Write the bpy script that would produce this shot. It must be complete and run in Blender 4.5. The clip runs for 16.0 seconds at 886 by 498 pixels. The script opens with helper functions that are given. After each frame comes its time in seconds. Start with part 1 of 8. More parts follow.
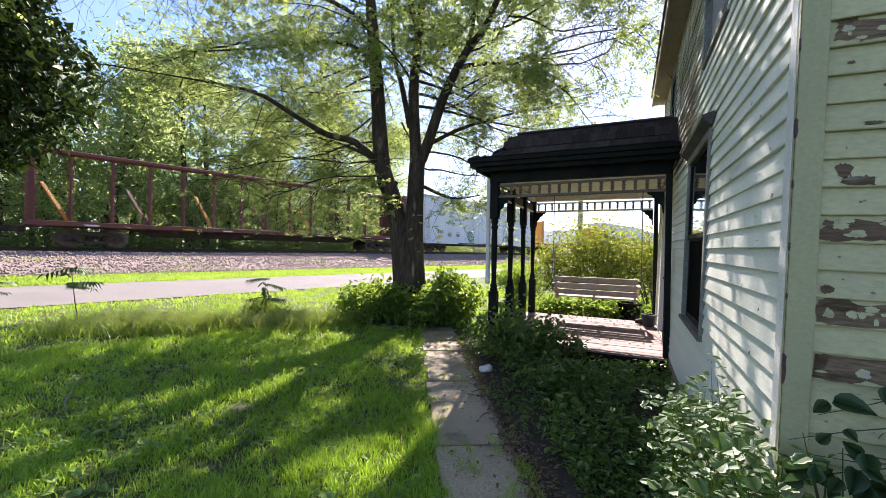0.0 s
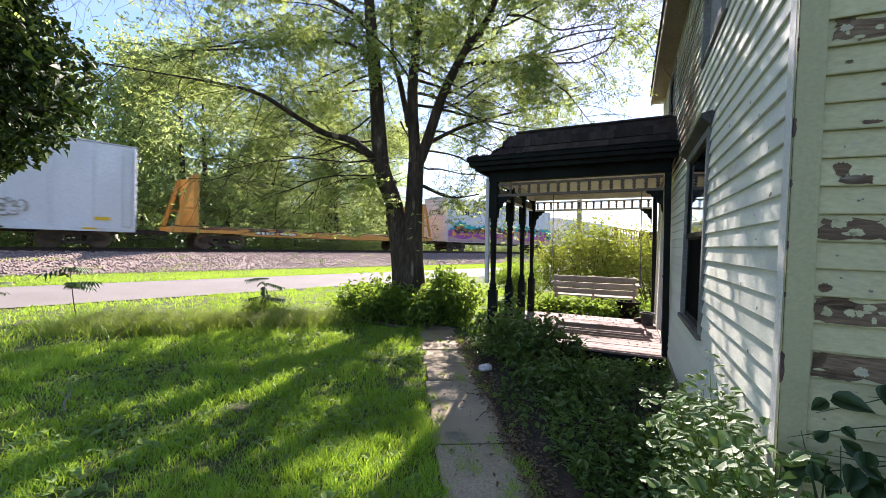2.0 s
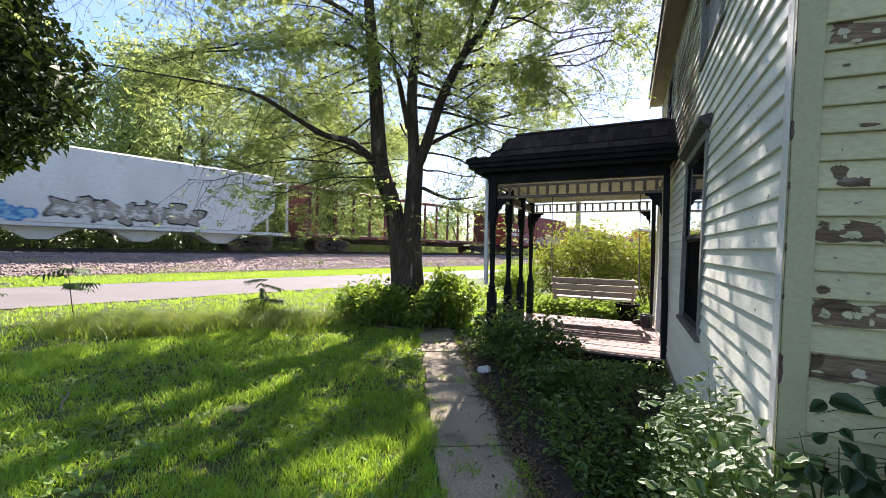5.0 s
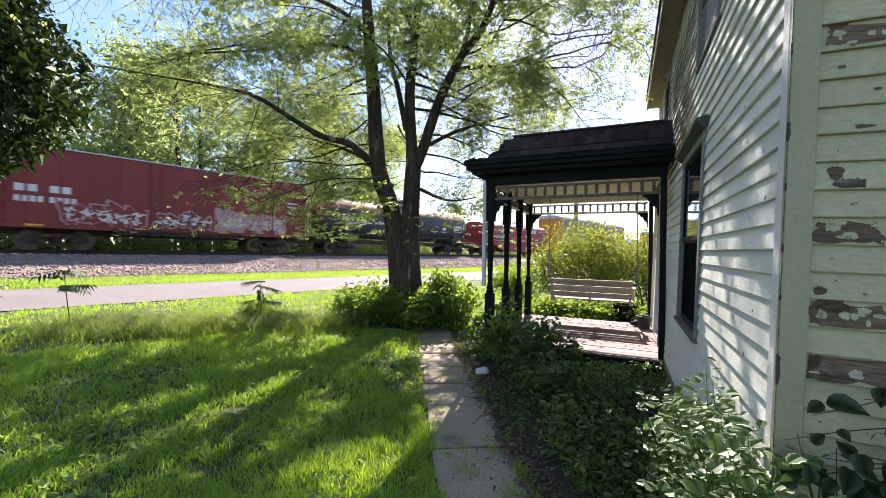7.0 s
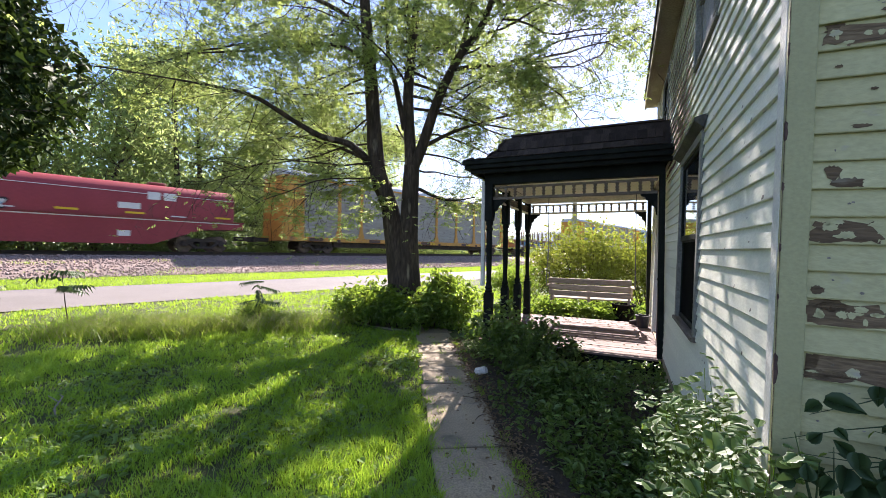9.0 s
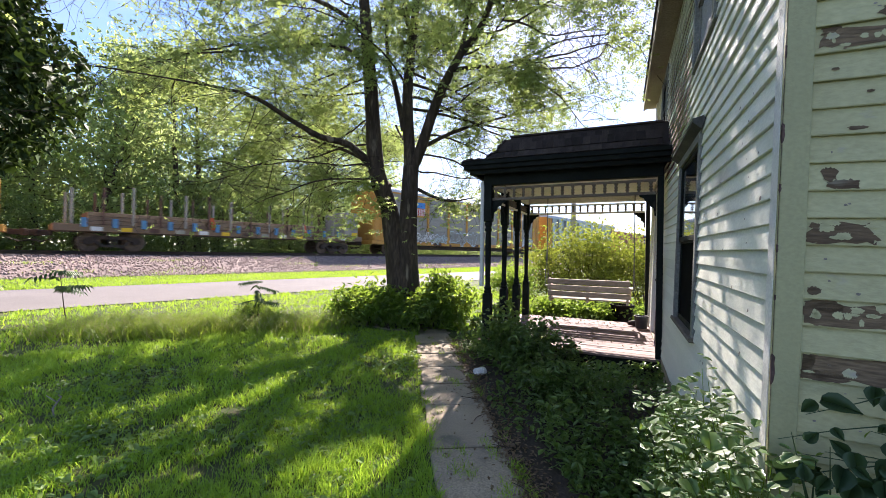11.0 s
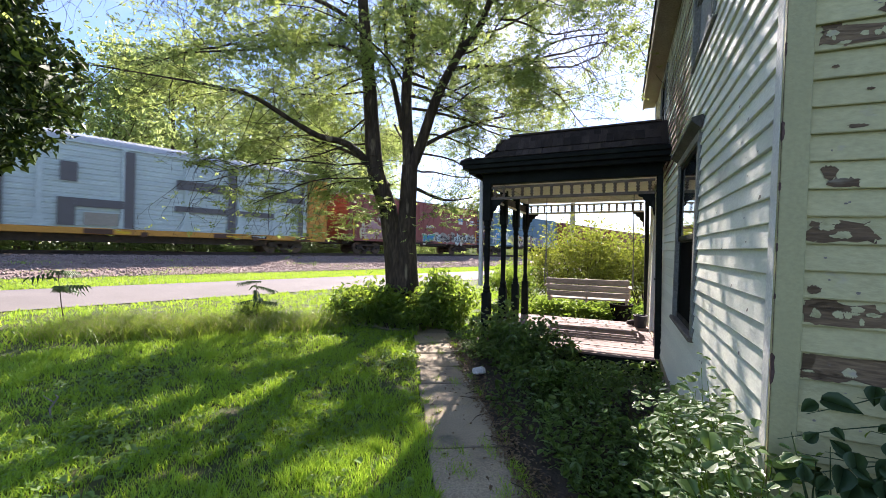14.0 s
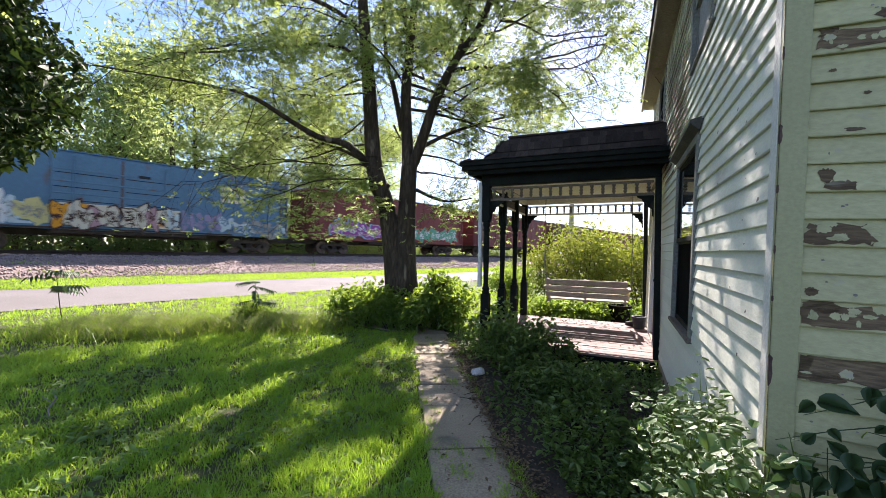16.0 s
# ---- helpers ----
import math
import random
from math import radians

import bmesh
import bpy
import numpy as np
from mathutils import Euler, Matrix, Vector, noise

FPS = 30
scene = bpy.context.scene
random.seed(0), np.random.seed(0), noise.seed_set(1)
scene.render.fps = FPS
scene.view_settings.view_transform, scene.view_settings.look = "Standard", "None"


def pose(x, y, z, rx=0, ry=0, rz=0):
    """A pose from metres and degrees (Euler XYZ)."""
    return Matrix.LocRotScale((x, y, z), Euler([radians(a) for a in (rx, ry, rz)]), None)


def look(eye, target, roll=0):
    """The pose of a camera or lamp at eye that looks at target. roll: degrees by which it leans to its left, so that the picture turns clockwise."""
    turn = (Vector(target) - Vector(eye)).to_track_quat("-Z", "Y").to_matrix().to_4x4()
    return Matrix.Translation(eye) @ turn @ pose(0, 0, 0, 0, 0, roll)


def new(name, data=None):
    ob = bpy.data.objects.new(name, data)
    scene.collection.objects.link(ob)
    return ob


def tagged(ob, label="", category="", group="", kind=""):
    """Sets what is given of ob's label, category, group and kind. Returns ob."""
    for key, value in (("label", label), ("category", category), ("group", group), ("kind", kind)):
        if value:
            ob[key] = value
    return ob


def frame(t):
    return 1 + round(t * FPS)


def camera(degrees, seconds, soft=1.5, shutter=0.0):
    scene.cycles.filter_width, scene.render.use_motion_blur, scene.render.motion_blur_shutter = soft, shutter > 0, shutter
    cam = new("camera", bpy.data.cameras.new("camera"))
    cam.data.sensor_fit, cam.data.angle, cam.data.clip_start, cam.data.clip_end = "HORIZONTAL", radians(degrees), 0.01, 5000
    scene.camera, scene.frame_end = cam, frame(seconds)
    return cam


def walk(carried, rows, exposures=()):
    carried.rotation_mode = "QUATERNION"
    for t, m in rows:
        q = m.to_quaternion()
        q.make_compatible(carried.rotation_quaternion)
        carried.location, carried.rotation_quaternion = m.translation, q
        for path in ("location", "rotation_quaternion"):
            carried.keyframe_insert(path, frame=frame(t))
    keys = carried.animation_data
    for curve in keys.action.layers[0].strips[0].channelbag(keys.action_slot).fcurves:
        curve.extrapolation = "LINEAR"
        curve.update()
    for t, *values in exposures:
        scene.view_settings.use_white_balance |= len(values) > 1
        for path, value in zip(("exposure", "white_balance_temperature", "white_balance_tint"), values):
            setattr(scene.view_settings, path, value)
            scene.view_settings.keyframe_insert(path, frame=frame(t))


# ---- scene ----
cam = camera(96.5, 16.0, soft=0.85, shutter=0.2)
# seconds, eye, heading, pitch and roll in degrees
PATH = [
    (0, (-0.003, -0.004, 1.601), -25.21, -0.38, 0.93),
    (0.5, (-0.003, -0.005, 1.599), -25.25, -0.47, 0.92),
    (1, (-0.004, -0.008, 1.599), -25.20, -0.57, 0.87),
    (1.5, (-0.004, -0.006, 1.599), -25.12, -0.55, 0.88),
    (2, (-0.004, -0.007, 1.602), -25.07, -0.51, 0.82),
    (2.5, (-0.003, -0.008, 1.604), -25.07, -0.44, 0.82),
    (3, (-0.002, -0.010, 1.603), -25.09, -0.38, 0.81),
    (3.5, (-0.002, -0.010, 1.599), -25.12, -0.31, 0.91),
    (4, (-0.005, -0.014, 1.600), -25.07, -0.32, 0.96),
    (4.2, (-0.005, -0.014, 1.600), -25.07, -0.32, 0.96),
    (6.3, (-0.004, -0.004, 1.601), -24.64, -0.07, 0.93),
    (6.5, (-0.004, -0.004, 1.601), -24.64, -0.07, 0.93),
    (7, (-0.004, -0.006, 1.600), -24.65, -0.03, 0.89),
    (7.5, (-0.002, -0.003, 1.600), -24.59, -0.01, 0.87),
    (8, (-0.001, -0.001, 1.602), -24.50, 0.02, 0.79),
    (8.5, (-0.001, -0.001, 1.602), -24.49, -0.01, 0.79),
    (9, (-0.002, -0.005, 1.602), -24.49, -0.08, 0.76),
    (9.2, (-0.002, -0.005, 1.602), -24.49, -0.08, 0.76),
    (11.3, (0.000, -0.011, 1.602), -24.34, -0.00, 0.85),
    (11.5, (0.000, -0.011, 1.602), -24.34, -0.00, 0.85),
    (12, (0.000, -0.004, 1.600), -24.35, -0.18, 0.81),
    (12.5, (0.000, 0.000, 1.600), -24.37, -0.20, 0.80),
    (13, (-0.001, -0.002, 1.600), -24.43, -0.18, 0.81),
    (13.5, (-0.001, -0.002, 1.601), -24.36, -0.16, 0.83),
    (14, (-0.000, 0.001, 1.600), -24.23, -0.06, 0.81),
    (14.5, (0.003, -0.002, 1.600), -24.10, 0.02, 0.81),
    (15, (0.004, -0.006, 1.602), -24.06, 0.08, 0.80),
    (15.5, (0.002, -0.008, 1.603), -24.10, 0.08, 0.89),
    (16, (-0.001, -0.007, 1.602), -24.08, 0.06, 0.93),
]


def aim(eye, yaw, pitch, roll):
    a, b = radians(yaw), radians(pitch)
    way = Vector((math.sin(a) * math.cos(b), math.cos(a) * math.cos(b), math.sin(b)))
    return look(eye, Vector(eye) + 2 * way, roll)


walk(cam, [(t, aim(e, y, p, r)) for t, e, y, p, r in PATH], exposures=[(0, 1.95, 6500, 22), (16, 1.95, 6500, 22)])

# ---- sky and sun ----
SUN_AZ, SUN_EL = radians(-11.0), radians(38)      # from +y towards +x; height
world = bpy.data.worlds.new("sky")
scene.world = world
world.use_nodes = True
wn = world.node_tree.nodes
sky = wn.new("ShaderNodeTexSky")
sky.sky_type, sky.sun_disc = "NISHITA", False
sky.sun_elevation, sky.sun_rotation = SUN_EL, SUN_AZ
sky.dust_density, sky.air_density, sky.ozone_density = 0.3, 1.0, 4.6
wl = world.node_tree.links.new
w_at, w_cloud, w_fac, w_mix = wn.new("ShaderNodeTexCoord"), wn.new("ShaderNodeTexNoise"), wn.new("ShaderNodeMapRange"), wn.new("ShaderNodeMix")
w_cloud.inputs["Scale"].default_value, w_cloud.inputs["Detail"].default_value, w_cloud.inputs["Roughness"].default_value = 2.6, 6, 0.55
w_fac.inputs[1].default_value, w_fac.inputs[2].default_value, w_fac.inputs[3].default_value, w_fac.inputs[4].default_value = 0.45, 0.75, 0.0, 0.55
w_mix.data_type = "RGBA"
w_mix.inputs[7].default_value = (4.3, 4.8, 5.7, 1)          # sunlit thin cloud
wl(w_at.outputs["Generated"], w_cloud.inputs["Vector"])
wl(w_cloud.outputs["Fac"], w_fac.inputs[0])
wl(w_fac.outputs[0], w_mix.inputs[0])
wl(sky.outputs[0], w_mix.inputs[6])
wl(w_mix.outputs[2], wn["Background"].inputs[0])
wn["Background"].inputs[1].default_value = 0.078
sun = new("sun", bpy.data.lights.new("sun", "SUN"))
sun.data.energy, sun.data.angle, sun.data.color = 4.5, radians(0.5), (1.0, 0.94, 0.85)
sun.matrix_basis = look((math.sin(SUN_AZ) * 30, math.cos(SUN_AZ) * 30, 25), (math.sin(SUN_AZ) * 30 - math.sin(SUN_AZ) * math.cos(SUN_EL), math.cos(SUN_AZ) * 30 - math.cos(SUN_AZ) * math.cos(SUN_EL), 25 - math.sin(SUN_EL)))

# ---- tools ----
rnd = random.Random(7)


class Geo:
    """Collects vertices and faces of one mesh."""

    def __init__(self):
        self.v, self.f = [], []

    def add(self, verts, faces):
        n = len(self.v)
        self.v += [tuple(p) for p in verts]
        self.f += [tuple(i + n for i in f) for f in faces]
        return self

    def box(self, x0, x1, y0, y1, z0, z1, c=0.0):
        """A box with chamfered edges of width c."""
        if c <= 0:
            v = [(x, y, z) for x in (x0, x1) for y in (y0, y1) for z in (z0, z1)]
            return self.add(v, [(0, 1, 3, 2), (4, 6, 7, 5), (0, 4, 5, 1), (2, 3, 7, 6), (0, 2, 6, 4), (1, 5, 7, 3)])
        c = min(c, abs(x1 - x0) / 2.2, abs(y1 - y0) / 2.2, abs(z1 - z0) / 2.2)
        v, idx = [], {}
        for i, x in enumerate((x0, x1)):
            for j, y in enumerate((y0, y1)):
                for k, z in enumerate((z0, z1)):
                    sx, sy, sz = c * (1 - 2 * i), c * (1 - 2 * j), c * (1 - 2 * k)
                    for a, p in enumerate(((x, y + sy, z + sz), (x + sx, y, z + sz), (x + sx, y + sy, z))):
                        idx[i, j, k, a] = len(v)
                        v.append(p)
        f = []
        for i in (0, 1):
            f.append([idx[i, 0, 0, 0], idx[i, 1, 0, 0], idx[i, 1, 1, 0], idx[i, 0, 1, 0]][:: 1 if i else -1])
            f.append([idx[0, i, 0, 1], idx[1, i, 0, 1], idx[1, i, 1, 1], idx[0, i, 1, 1]][:: -1 if i else 1])
            f.append([idx[0, 0, i, 2], idx[1, 0, i, 2], idx[1, 1, i, 2], idx[0, 1, i, 2]][:: 1 if i else -1])
            for j in (0, 1):
                s = 1 if i == j else -1
                f.append([idx[i, j, 0, 0], idx[i, j, 0, 1], idx[i, j, 1, 1], idx[i, j, 1, 0]][::s])
                f.append([idx[i, 0, j, 0], idx[i, 1, j, 0], idx[i, 1, j, 2], idx[i, 0, j, 2]][::s])
                f.append([idx[0, i, j, 1], idx[0, i, j, 2], idx[1, i, j, 2], idx[1, i, j, 1]][::s])
                for k in (0, 1):
                    f.append([idx[i, j, k, 0], idx[i, j, k, 1], idx[i, j, k, 2]][:: (1 if (i + j + k) % 2 else -1)])
        return self.add(v, f)

    def tube(self, pts, radii, n=8, cap=True):
        """A tapered tube along points."""
        pts = [Vector(p) for p in pts]
        rings, up = [], Vector((0.31, 0.17, 0.94))
        for i, p in enumerate(pts):
            d = (pts[min(i + 1, len(pts) - 1)] - pts[max(i - 1, 0)]).normalized()
            if i == 0:
                a = d.cross(up)
                if a.length < 0.1:
                    a = d.cross(Vector((1, 0, 0)))
                a.normalize()
            else:
                a = (a - d * a.dot(d)).normalized()
            b = d.cross(a)
            r = radii[i] if hasattr(radii, "__len__") else radii
            rings.append([p + (a * math.cos(2 * math.pi * k / n) + b * math.sin(2 * math.pi * k / n)) * r for k in range(n)])
        f = [(i * n + k, i * n + (k + 1) % n, (i + 1) * n + (k + 1) % n, (i + 1) * n + k) for i in range(len(pts) - 1) for k in range(n)]
        if cap:
            f += [tuple(range(n))[::-1], tuple((len(pts) - 1) * n + k for k in range(n))]
        return self.add([p for r in rings for p in r], f)

    def lathe(self, x, y, prof, n=14):
        """Turned shape round an upright axis; prof: (radius, z)."""
        v = [(x + r * math.cos(2 * math.pi * k / n), y + r * math.sin(2 * math.pi * k / n), z) for r, z in prof for k in range(n)]
        m = len(prof)
        f = [(i * n + k, i * n + (k + 1) % n, (i + 1) * n + (k + 1) % n, (i + 1) * n + k) for i in range(m - 1) for k in range(n)]
        return self.add(v, f + [tuple(range(n))[::-1], tuple((m - 1) * n + k for k in range(n))])

    def prism(self, outline, d0, d1, axis="y"):
        """A flat outline (a, z) given thickness along an axis."""
        n = len(outline)
        put = {"y": lambda a, b, d: (a, d, b), "x": lambda a, b, d: (d, a, b), "z": lambda a, b, d: (a, b, d)}[axis]
        v = [put(a, b, d0) for a, b in outline] + [put(a, b, d1) for a, b in outline]
        return self.add(v, [tuple(range(n)), tuple(range(2 * n - 1, n - 1, -1))] + [(i, n + i, n + (i + 1) % n, (i + 1) % n) for i in range(n)])

    def mesh(self, name, material=None, smooth=False):
        me = bpy.data.meshes.new(name)
        me.from_pydata(self.v, [], self.f)
        me.update()
        bm = bmesh.new()
        bm.from_mesh(me)
        bmesh.ops.recalc_face_normals(bm, faces=bm.faces)
        bm.to_mesh(me)
        bm.free()
        if smooth:
            me.polygons.foreach_set("use_smooth", [True] * len(me.polygons))
            me.set_sharp_from_angle(angle=radians(40))
        if material:
            me.materials.append(material)
        return me


def part(name, geo, material, parent=None, label="", smooth=False):
    """One mesh object under a thing or a part."""
    ob = new(name, geo.mesh(name, material, smooth) if isinstance(geo, Geo) else geo)
    if parent:
        ob.parent = parent
    return tagged(ob, label)


def thing(name, label, category, group="", m=None, kind=""):
    ob = new(name)
    ob.empty_display_size = 0.2
    if m:
        ob.matrix_basis = m
    return tagged(ob, label, category, group, kind)


def fast_mesh(name, verts, faces, material):
    """verts (n,3), faces (m,k) with one k, quickly."""
    verts, faces = np.asarray(verts, np.float32), np.asarray(faces, np.int32)
    me = bpy.data.meshes.new(name)
    me.vertices.add(len(verts))
    me.vertices.foreach_set("co", verts.ravel())
    me.loops.add(faces.size)
    me.loops.foreach_set("vertex_index", faces.ravel())
    me.polygons.add(len(faces))
    k = faces.shape[1]
    me.polygons.foreach_set("loop_start", np.arange(0, faces.size, k, dtype=np.int32))
    me.polygons.foreach_set("loop_total", np.full(len(faces), k, np.int32))
    me.update(calc_edges=True)
    me.materials.append(material)
    return me


LEAF = {  # outline of half a leaf: along, across
    "oval": ((0, 0.0), (0.3, 0.26), (0.65, 0.24), (1.0, 0.0)),
    "heart": ((0, 0.0), (-0.03, 0.16), (0.1, 0.33), (0.33, 0.41), (0.62, 0.3), (0.85, 0.12), (1.0, 0.0)),
    "lobed": ((0, 0.0), (0.1, 0.42), (0.3, 0.34), (0.45, 0.55), (0.62, 0.28), (1.0, 0.0)),
    "grape": ((0, 0.0), (-0.08, 0.32), (0.22, 0.52), (0.42, 0.4), (0.62, 0.42), (0.8, 0.2), (1.0, 0.0)),
    "round": ((0, 0.0), (0.15, 0.34), (0.5, 0.45), (0.82, 0.28), (1.0, 0.0)),
}


def leaves(name, pos, size, material, shape="oval", droop=0.3, spread=1.0, rs=None, up=0.6, cup=0.15, face=(0, 0), fold=0.35):
    """Many leaves, each folded along its midrib; pos (n,3), size (n)."""
    rs = rs or np.random.RandomState(3)
    pos, n = np.asarray(pos, float), len(pos)
    size = np.broadcast_to(size, n) * rs.uniform(0.65, 1.3, n)
    nor = rs.normal(size=(n, 3)) * spread + np.array([face[0] * 2, face[1] * 2, up * 2])
    nor /= np.linalg.norm(nor, axis=1)[:, None]
    a = rs.normal(size=(n, 3)) + np.array([0, 0, -droop * 2])
    a -= nor * (a * nor).sum(1)[:, None]
    a /= np.linalg.norm(a, axis=1)[:, None] + 1e-9
    b = np.cross(nor, a)
    half = LEAF[shape]
    loc, k = [], len(half)
    for u, w in half:
        loc.append((u, 0.0, -cup * u * u))
    for sgn in (1, -1):
        for u, w in half[1:-1]:
            loc.append((u, sgn * w, abs(w) * fold - cup * u * u))
    loc = np.array(loc)
    v = pos[:, None] + size[:, None, None] * (loc[None, :, :1] * a[:, None] + loc[None, :, 1:2] * b[:, None] + loc[None, :, 2:] * nor[:, None])
    faces = []
    m = k - 2
    for sgn in (0, 1):
        e = [0] + [k + sgn * m + i for i in range(m)] + [k - 1]
        for i in range(k - 1):
            if i == 0:
                faces.append((0, e[1], 1))
            elif i == k - 2:
                faces.append((i, e[i], k - 1))
            else:
                faces += [(i, e[i], e[i + 1]), (i, e[i + 1], i + 1)]
    faces = np.array(faces)
    f = (np.arange(n)[:, None, None] * len(loc) + faces[None]).reshape(-1, 3)
    return fast_mesh(name, v.reshape(-1, 3), f, material)


def compound(name, pos, size, material, rs, pairs=2, droop=0.25, up=1.0, spread=0.5, leaflet=0.66, w=0.23, open_=1.0):
    """Feathered leaves: each a tip leaflet and pairs of side leaflets in nearly one plane."""
    pos, n = np.asarray(pos, float), len(pos)
    size = np.broadcast_to(size, n) * rs.uniform(0.7, 1.25, n)
    nor = rs.normal(size=(n, 3)) * spread + np.array([0, 0, up * 1.6])
    nor /= np.linalg.norm(nor, axis=1)[:, None]
    a = rs.normal(size=(n, 3)) + np.array([0, 0, -droop * 2])
    a -= nor * (a * nor).sum(1)[:, None]
    a /= np.linalg.norm(a, axis=1)[:, None] + 1e-9
    b = np.cross(nor, a)
    loc, faces = [], []
    stalks = [(1.0 * k / pairs, sg) for k in range(pairs) for sg in (1, -1)] + [(0.95, 0)]
    for u, sg in stalks:
        ang = sg * open_
        du, dv = math.cos(ang), math.sin(ang)
        ln, i = (leaflet if sg else leaflet * 1.2), len(loc)
        lift = -0.12 * abs(sg) - 0.15 * u
        for p, q, z in ((0, 0, 0), (0.45, w, 0.03), (1.0, 0, -0.1), (0.45, -w, 0.03)):
            loc.append((u + ln * (p * du) - q * dv, ln * p * dv + q * du, lift * p + z - 0.1 * u * u))
        faces += [(i, i + 1, i + 2), (i, i + 2, i + 3)]
    loc, faces = np.array(loc), np.array(faces)
    v = pos[:, None] + size[:, None, None] * (loc[None, :, :1] * a[:, None] + loc[None, :, 1:2] * b[:, None] + loc[None, :, 2:] * nor[:, None])
    f = (np.arange(n)[:, None, None] * len(loc) + faces[None]).reshape(-1, 3)
    return fast_mesh(name, v.reshape(-1, 3), f, material)


# ---- materials ----
def mat(name, c1, c2=None, scale=3.0, rough=0.7, metal=0.0, bump=0.15, fine=60.0, vary=0.12, stretch=(1, 1, 1), spec=0.3, dirt=None, dirt_amount=0.5, grain=0.35, dirt_scale=2.5):
    """A surface with colour drift at two scales, fine relief, and stains of another colour."""
    m = bpy.data.materials.new(name)
    m.use_nodes = True
    nt = m.node_tree
    n, link = nt.nodes, nt.links.new
    p = n["Principled BSDF"]
    p.inputs["Roughness"].default_value, p.inputs["Metallic"].default_value = rough, metal
    p.inputs["Specular IOR Level"].default_value = spec
    tc, mp = n.new("ShaderNodeTexCoord"), n.new("ShaderNodeMapping")
    mp.inputs["Scale"].default_value = stretch
    info = n.new("ShaderNodeObjectInfo")
    link(tc.outputs["Object"], mp.inputs["Vector"])
    off = n.new("ShaderNodeVectorMath")
    off.operation = "ADD"
    mul = n.new("ShaderNodeMath")
    mul.operation, mul.inputs[1].default_value = "MULTIPLY", 37.0
    link(info.outputs["Random"], mul.inputs[0])
    link(mp.outputs[0], off.inputs[0])
    link(mul.outputs[0], off.inputs[1])

    def tex(s, detail):
        t = n.new("ShaderNodeTexNoise")
        t.inputs["Scale"].default_value, t.inputs["Detail"].default_value = s, detail
        link(off.outputs[0], t.inputs["Vector"])
        return t.outputs["Fac"]

    def blend(fac, a, b):
        x = n.new("ShaderNodeMix")
        x.data_type = "RGBA"
        for sock, val in ((x.inputs[0], fac), (x.inputs[6], a), (x.inputs[7], b)):
            if hasattr(val, "links"):
                link(val, sock)
            else:
                sock.default_value = (*val, 1) if isinstance(val, tuple) else val
        return x.outputs[2]

    def ramp(fac, lo, hi):
        r = n.new("ShaderNodeMapRange")
        r.inputs[1].default_value, r.inputs[2].default_value = lo, hi
        link(fac, r.inputs[0])
        return r.outputs[0]

    c2 = c2 or tuple(c * 0.72 for c in c1)
    big, small = tex(scale, 5), tex(fine, 3)
    col = blend(ramp(big, 0.35, 0.65), c1, c2)
    col = blend(ramp(small, 0.3, 0.75), col, tuple(c * (1 - grain) for c in c2))
    if dirt:
        col = blend(ramp(tex(dirt_scale, 9), 0.72 - 0.3 * dirt_amount, 0.8 - 0.25 * dirt_amount), col, dirt)
    hsv = n.new("ShaderNodeHueSaturation")
    v = n.new("ShaderNodeMapRange")
    v.inputs[3].default_value, v.inputs[4].default_value = 1 - vary, 1 + vary
    link(info.outputs["Random"], v.inputs[0])
    link(v.outputs[0], hsv.inputs["Value"])
    link(col, hsv.inputs["Color"])
    link(hsv.outputs[0], p.inputs["Base Color"])
    if bump:
        b = n.new("ShaderNodeBump")
        b.inputs["Strength"].default_value, b.inputs["Distance"].default_value = bump, 0.01
        link(small, b.inputs["Height"])
        link(b.outputs[0], p.inputs["Normal"])
    rr = n.new("ShaderNodeMapRange")
    rr.inputs[3].default_value, rr.inputs[4].default_value = max(rough - 0.12, 0.05), min(rough + 0.12, 1)
    link(big, rr.inputs[0])
    link(rr.outputs[0], p.inputs["Roughness"])
    return m


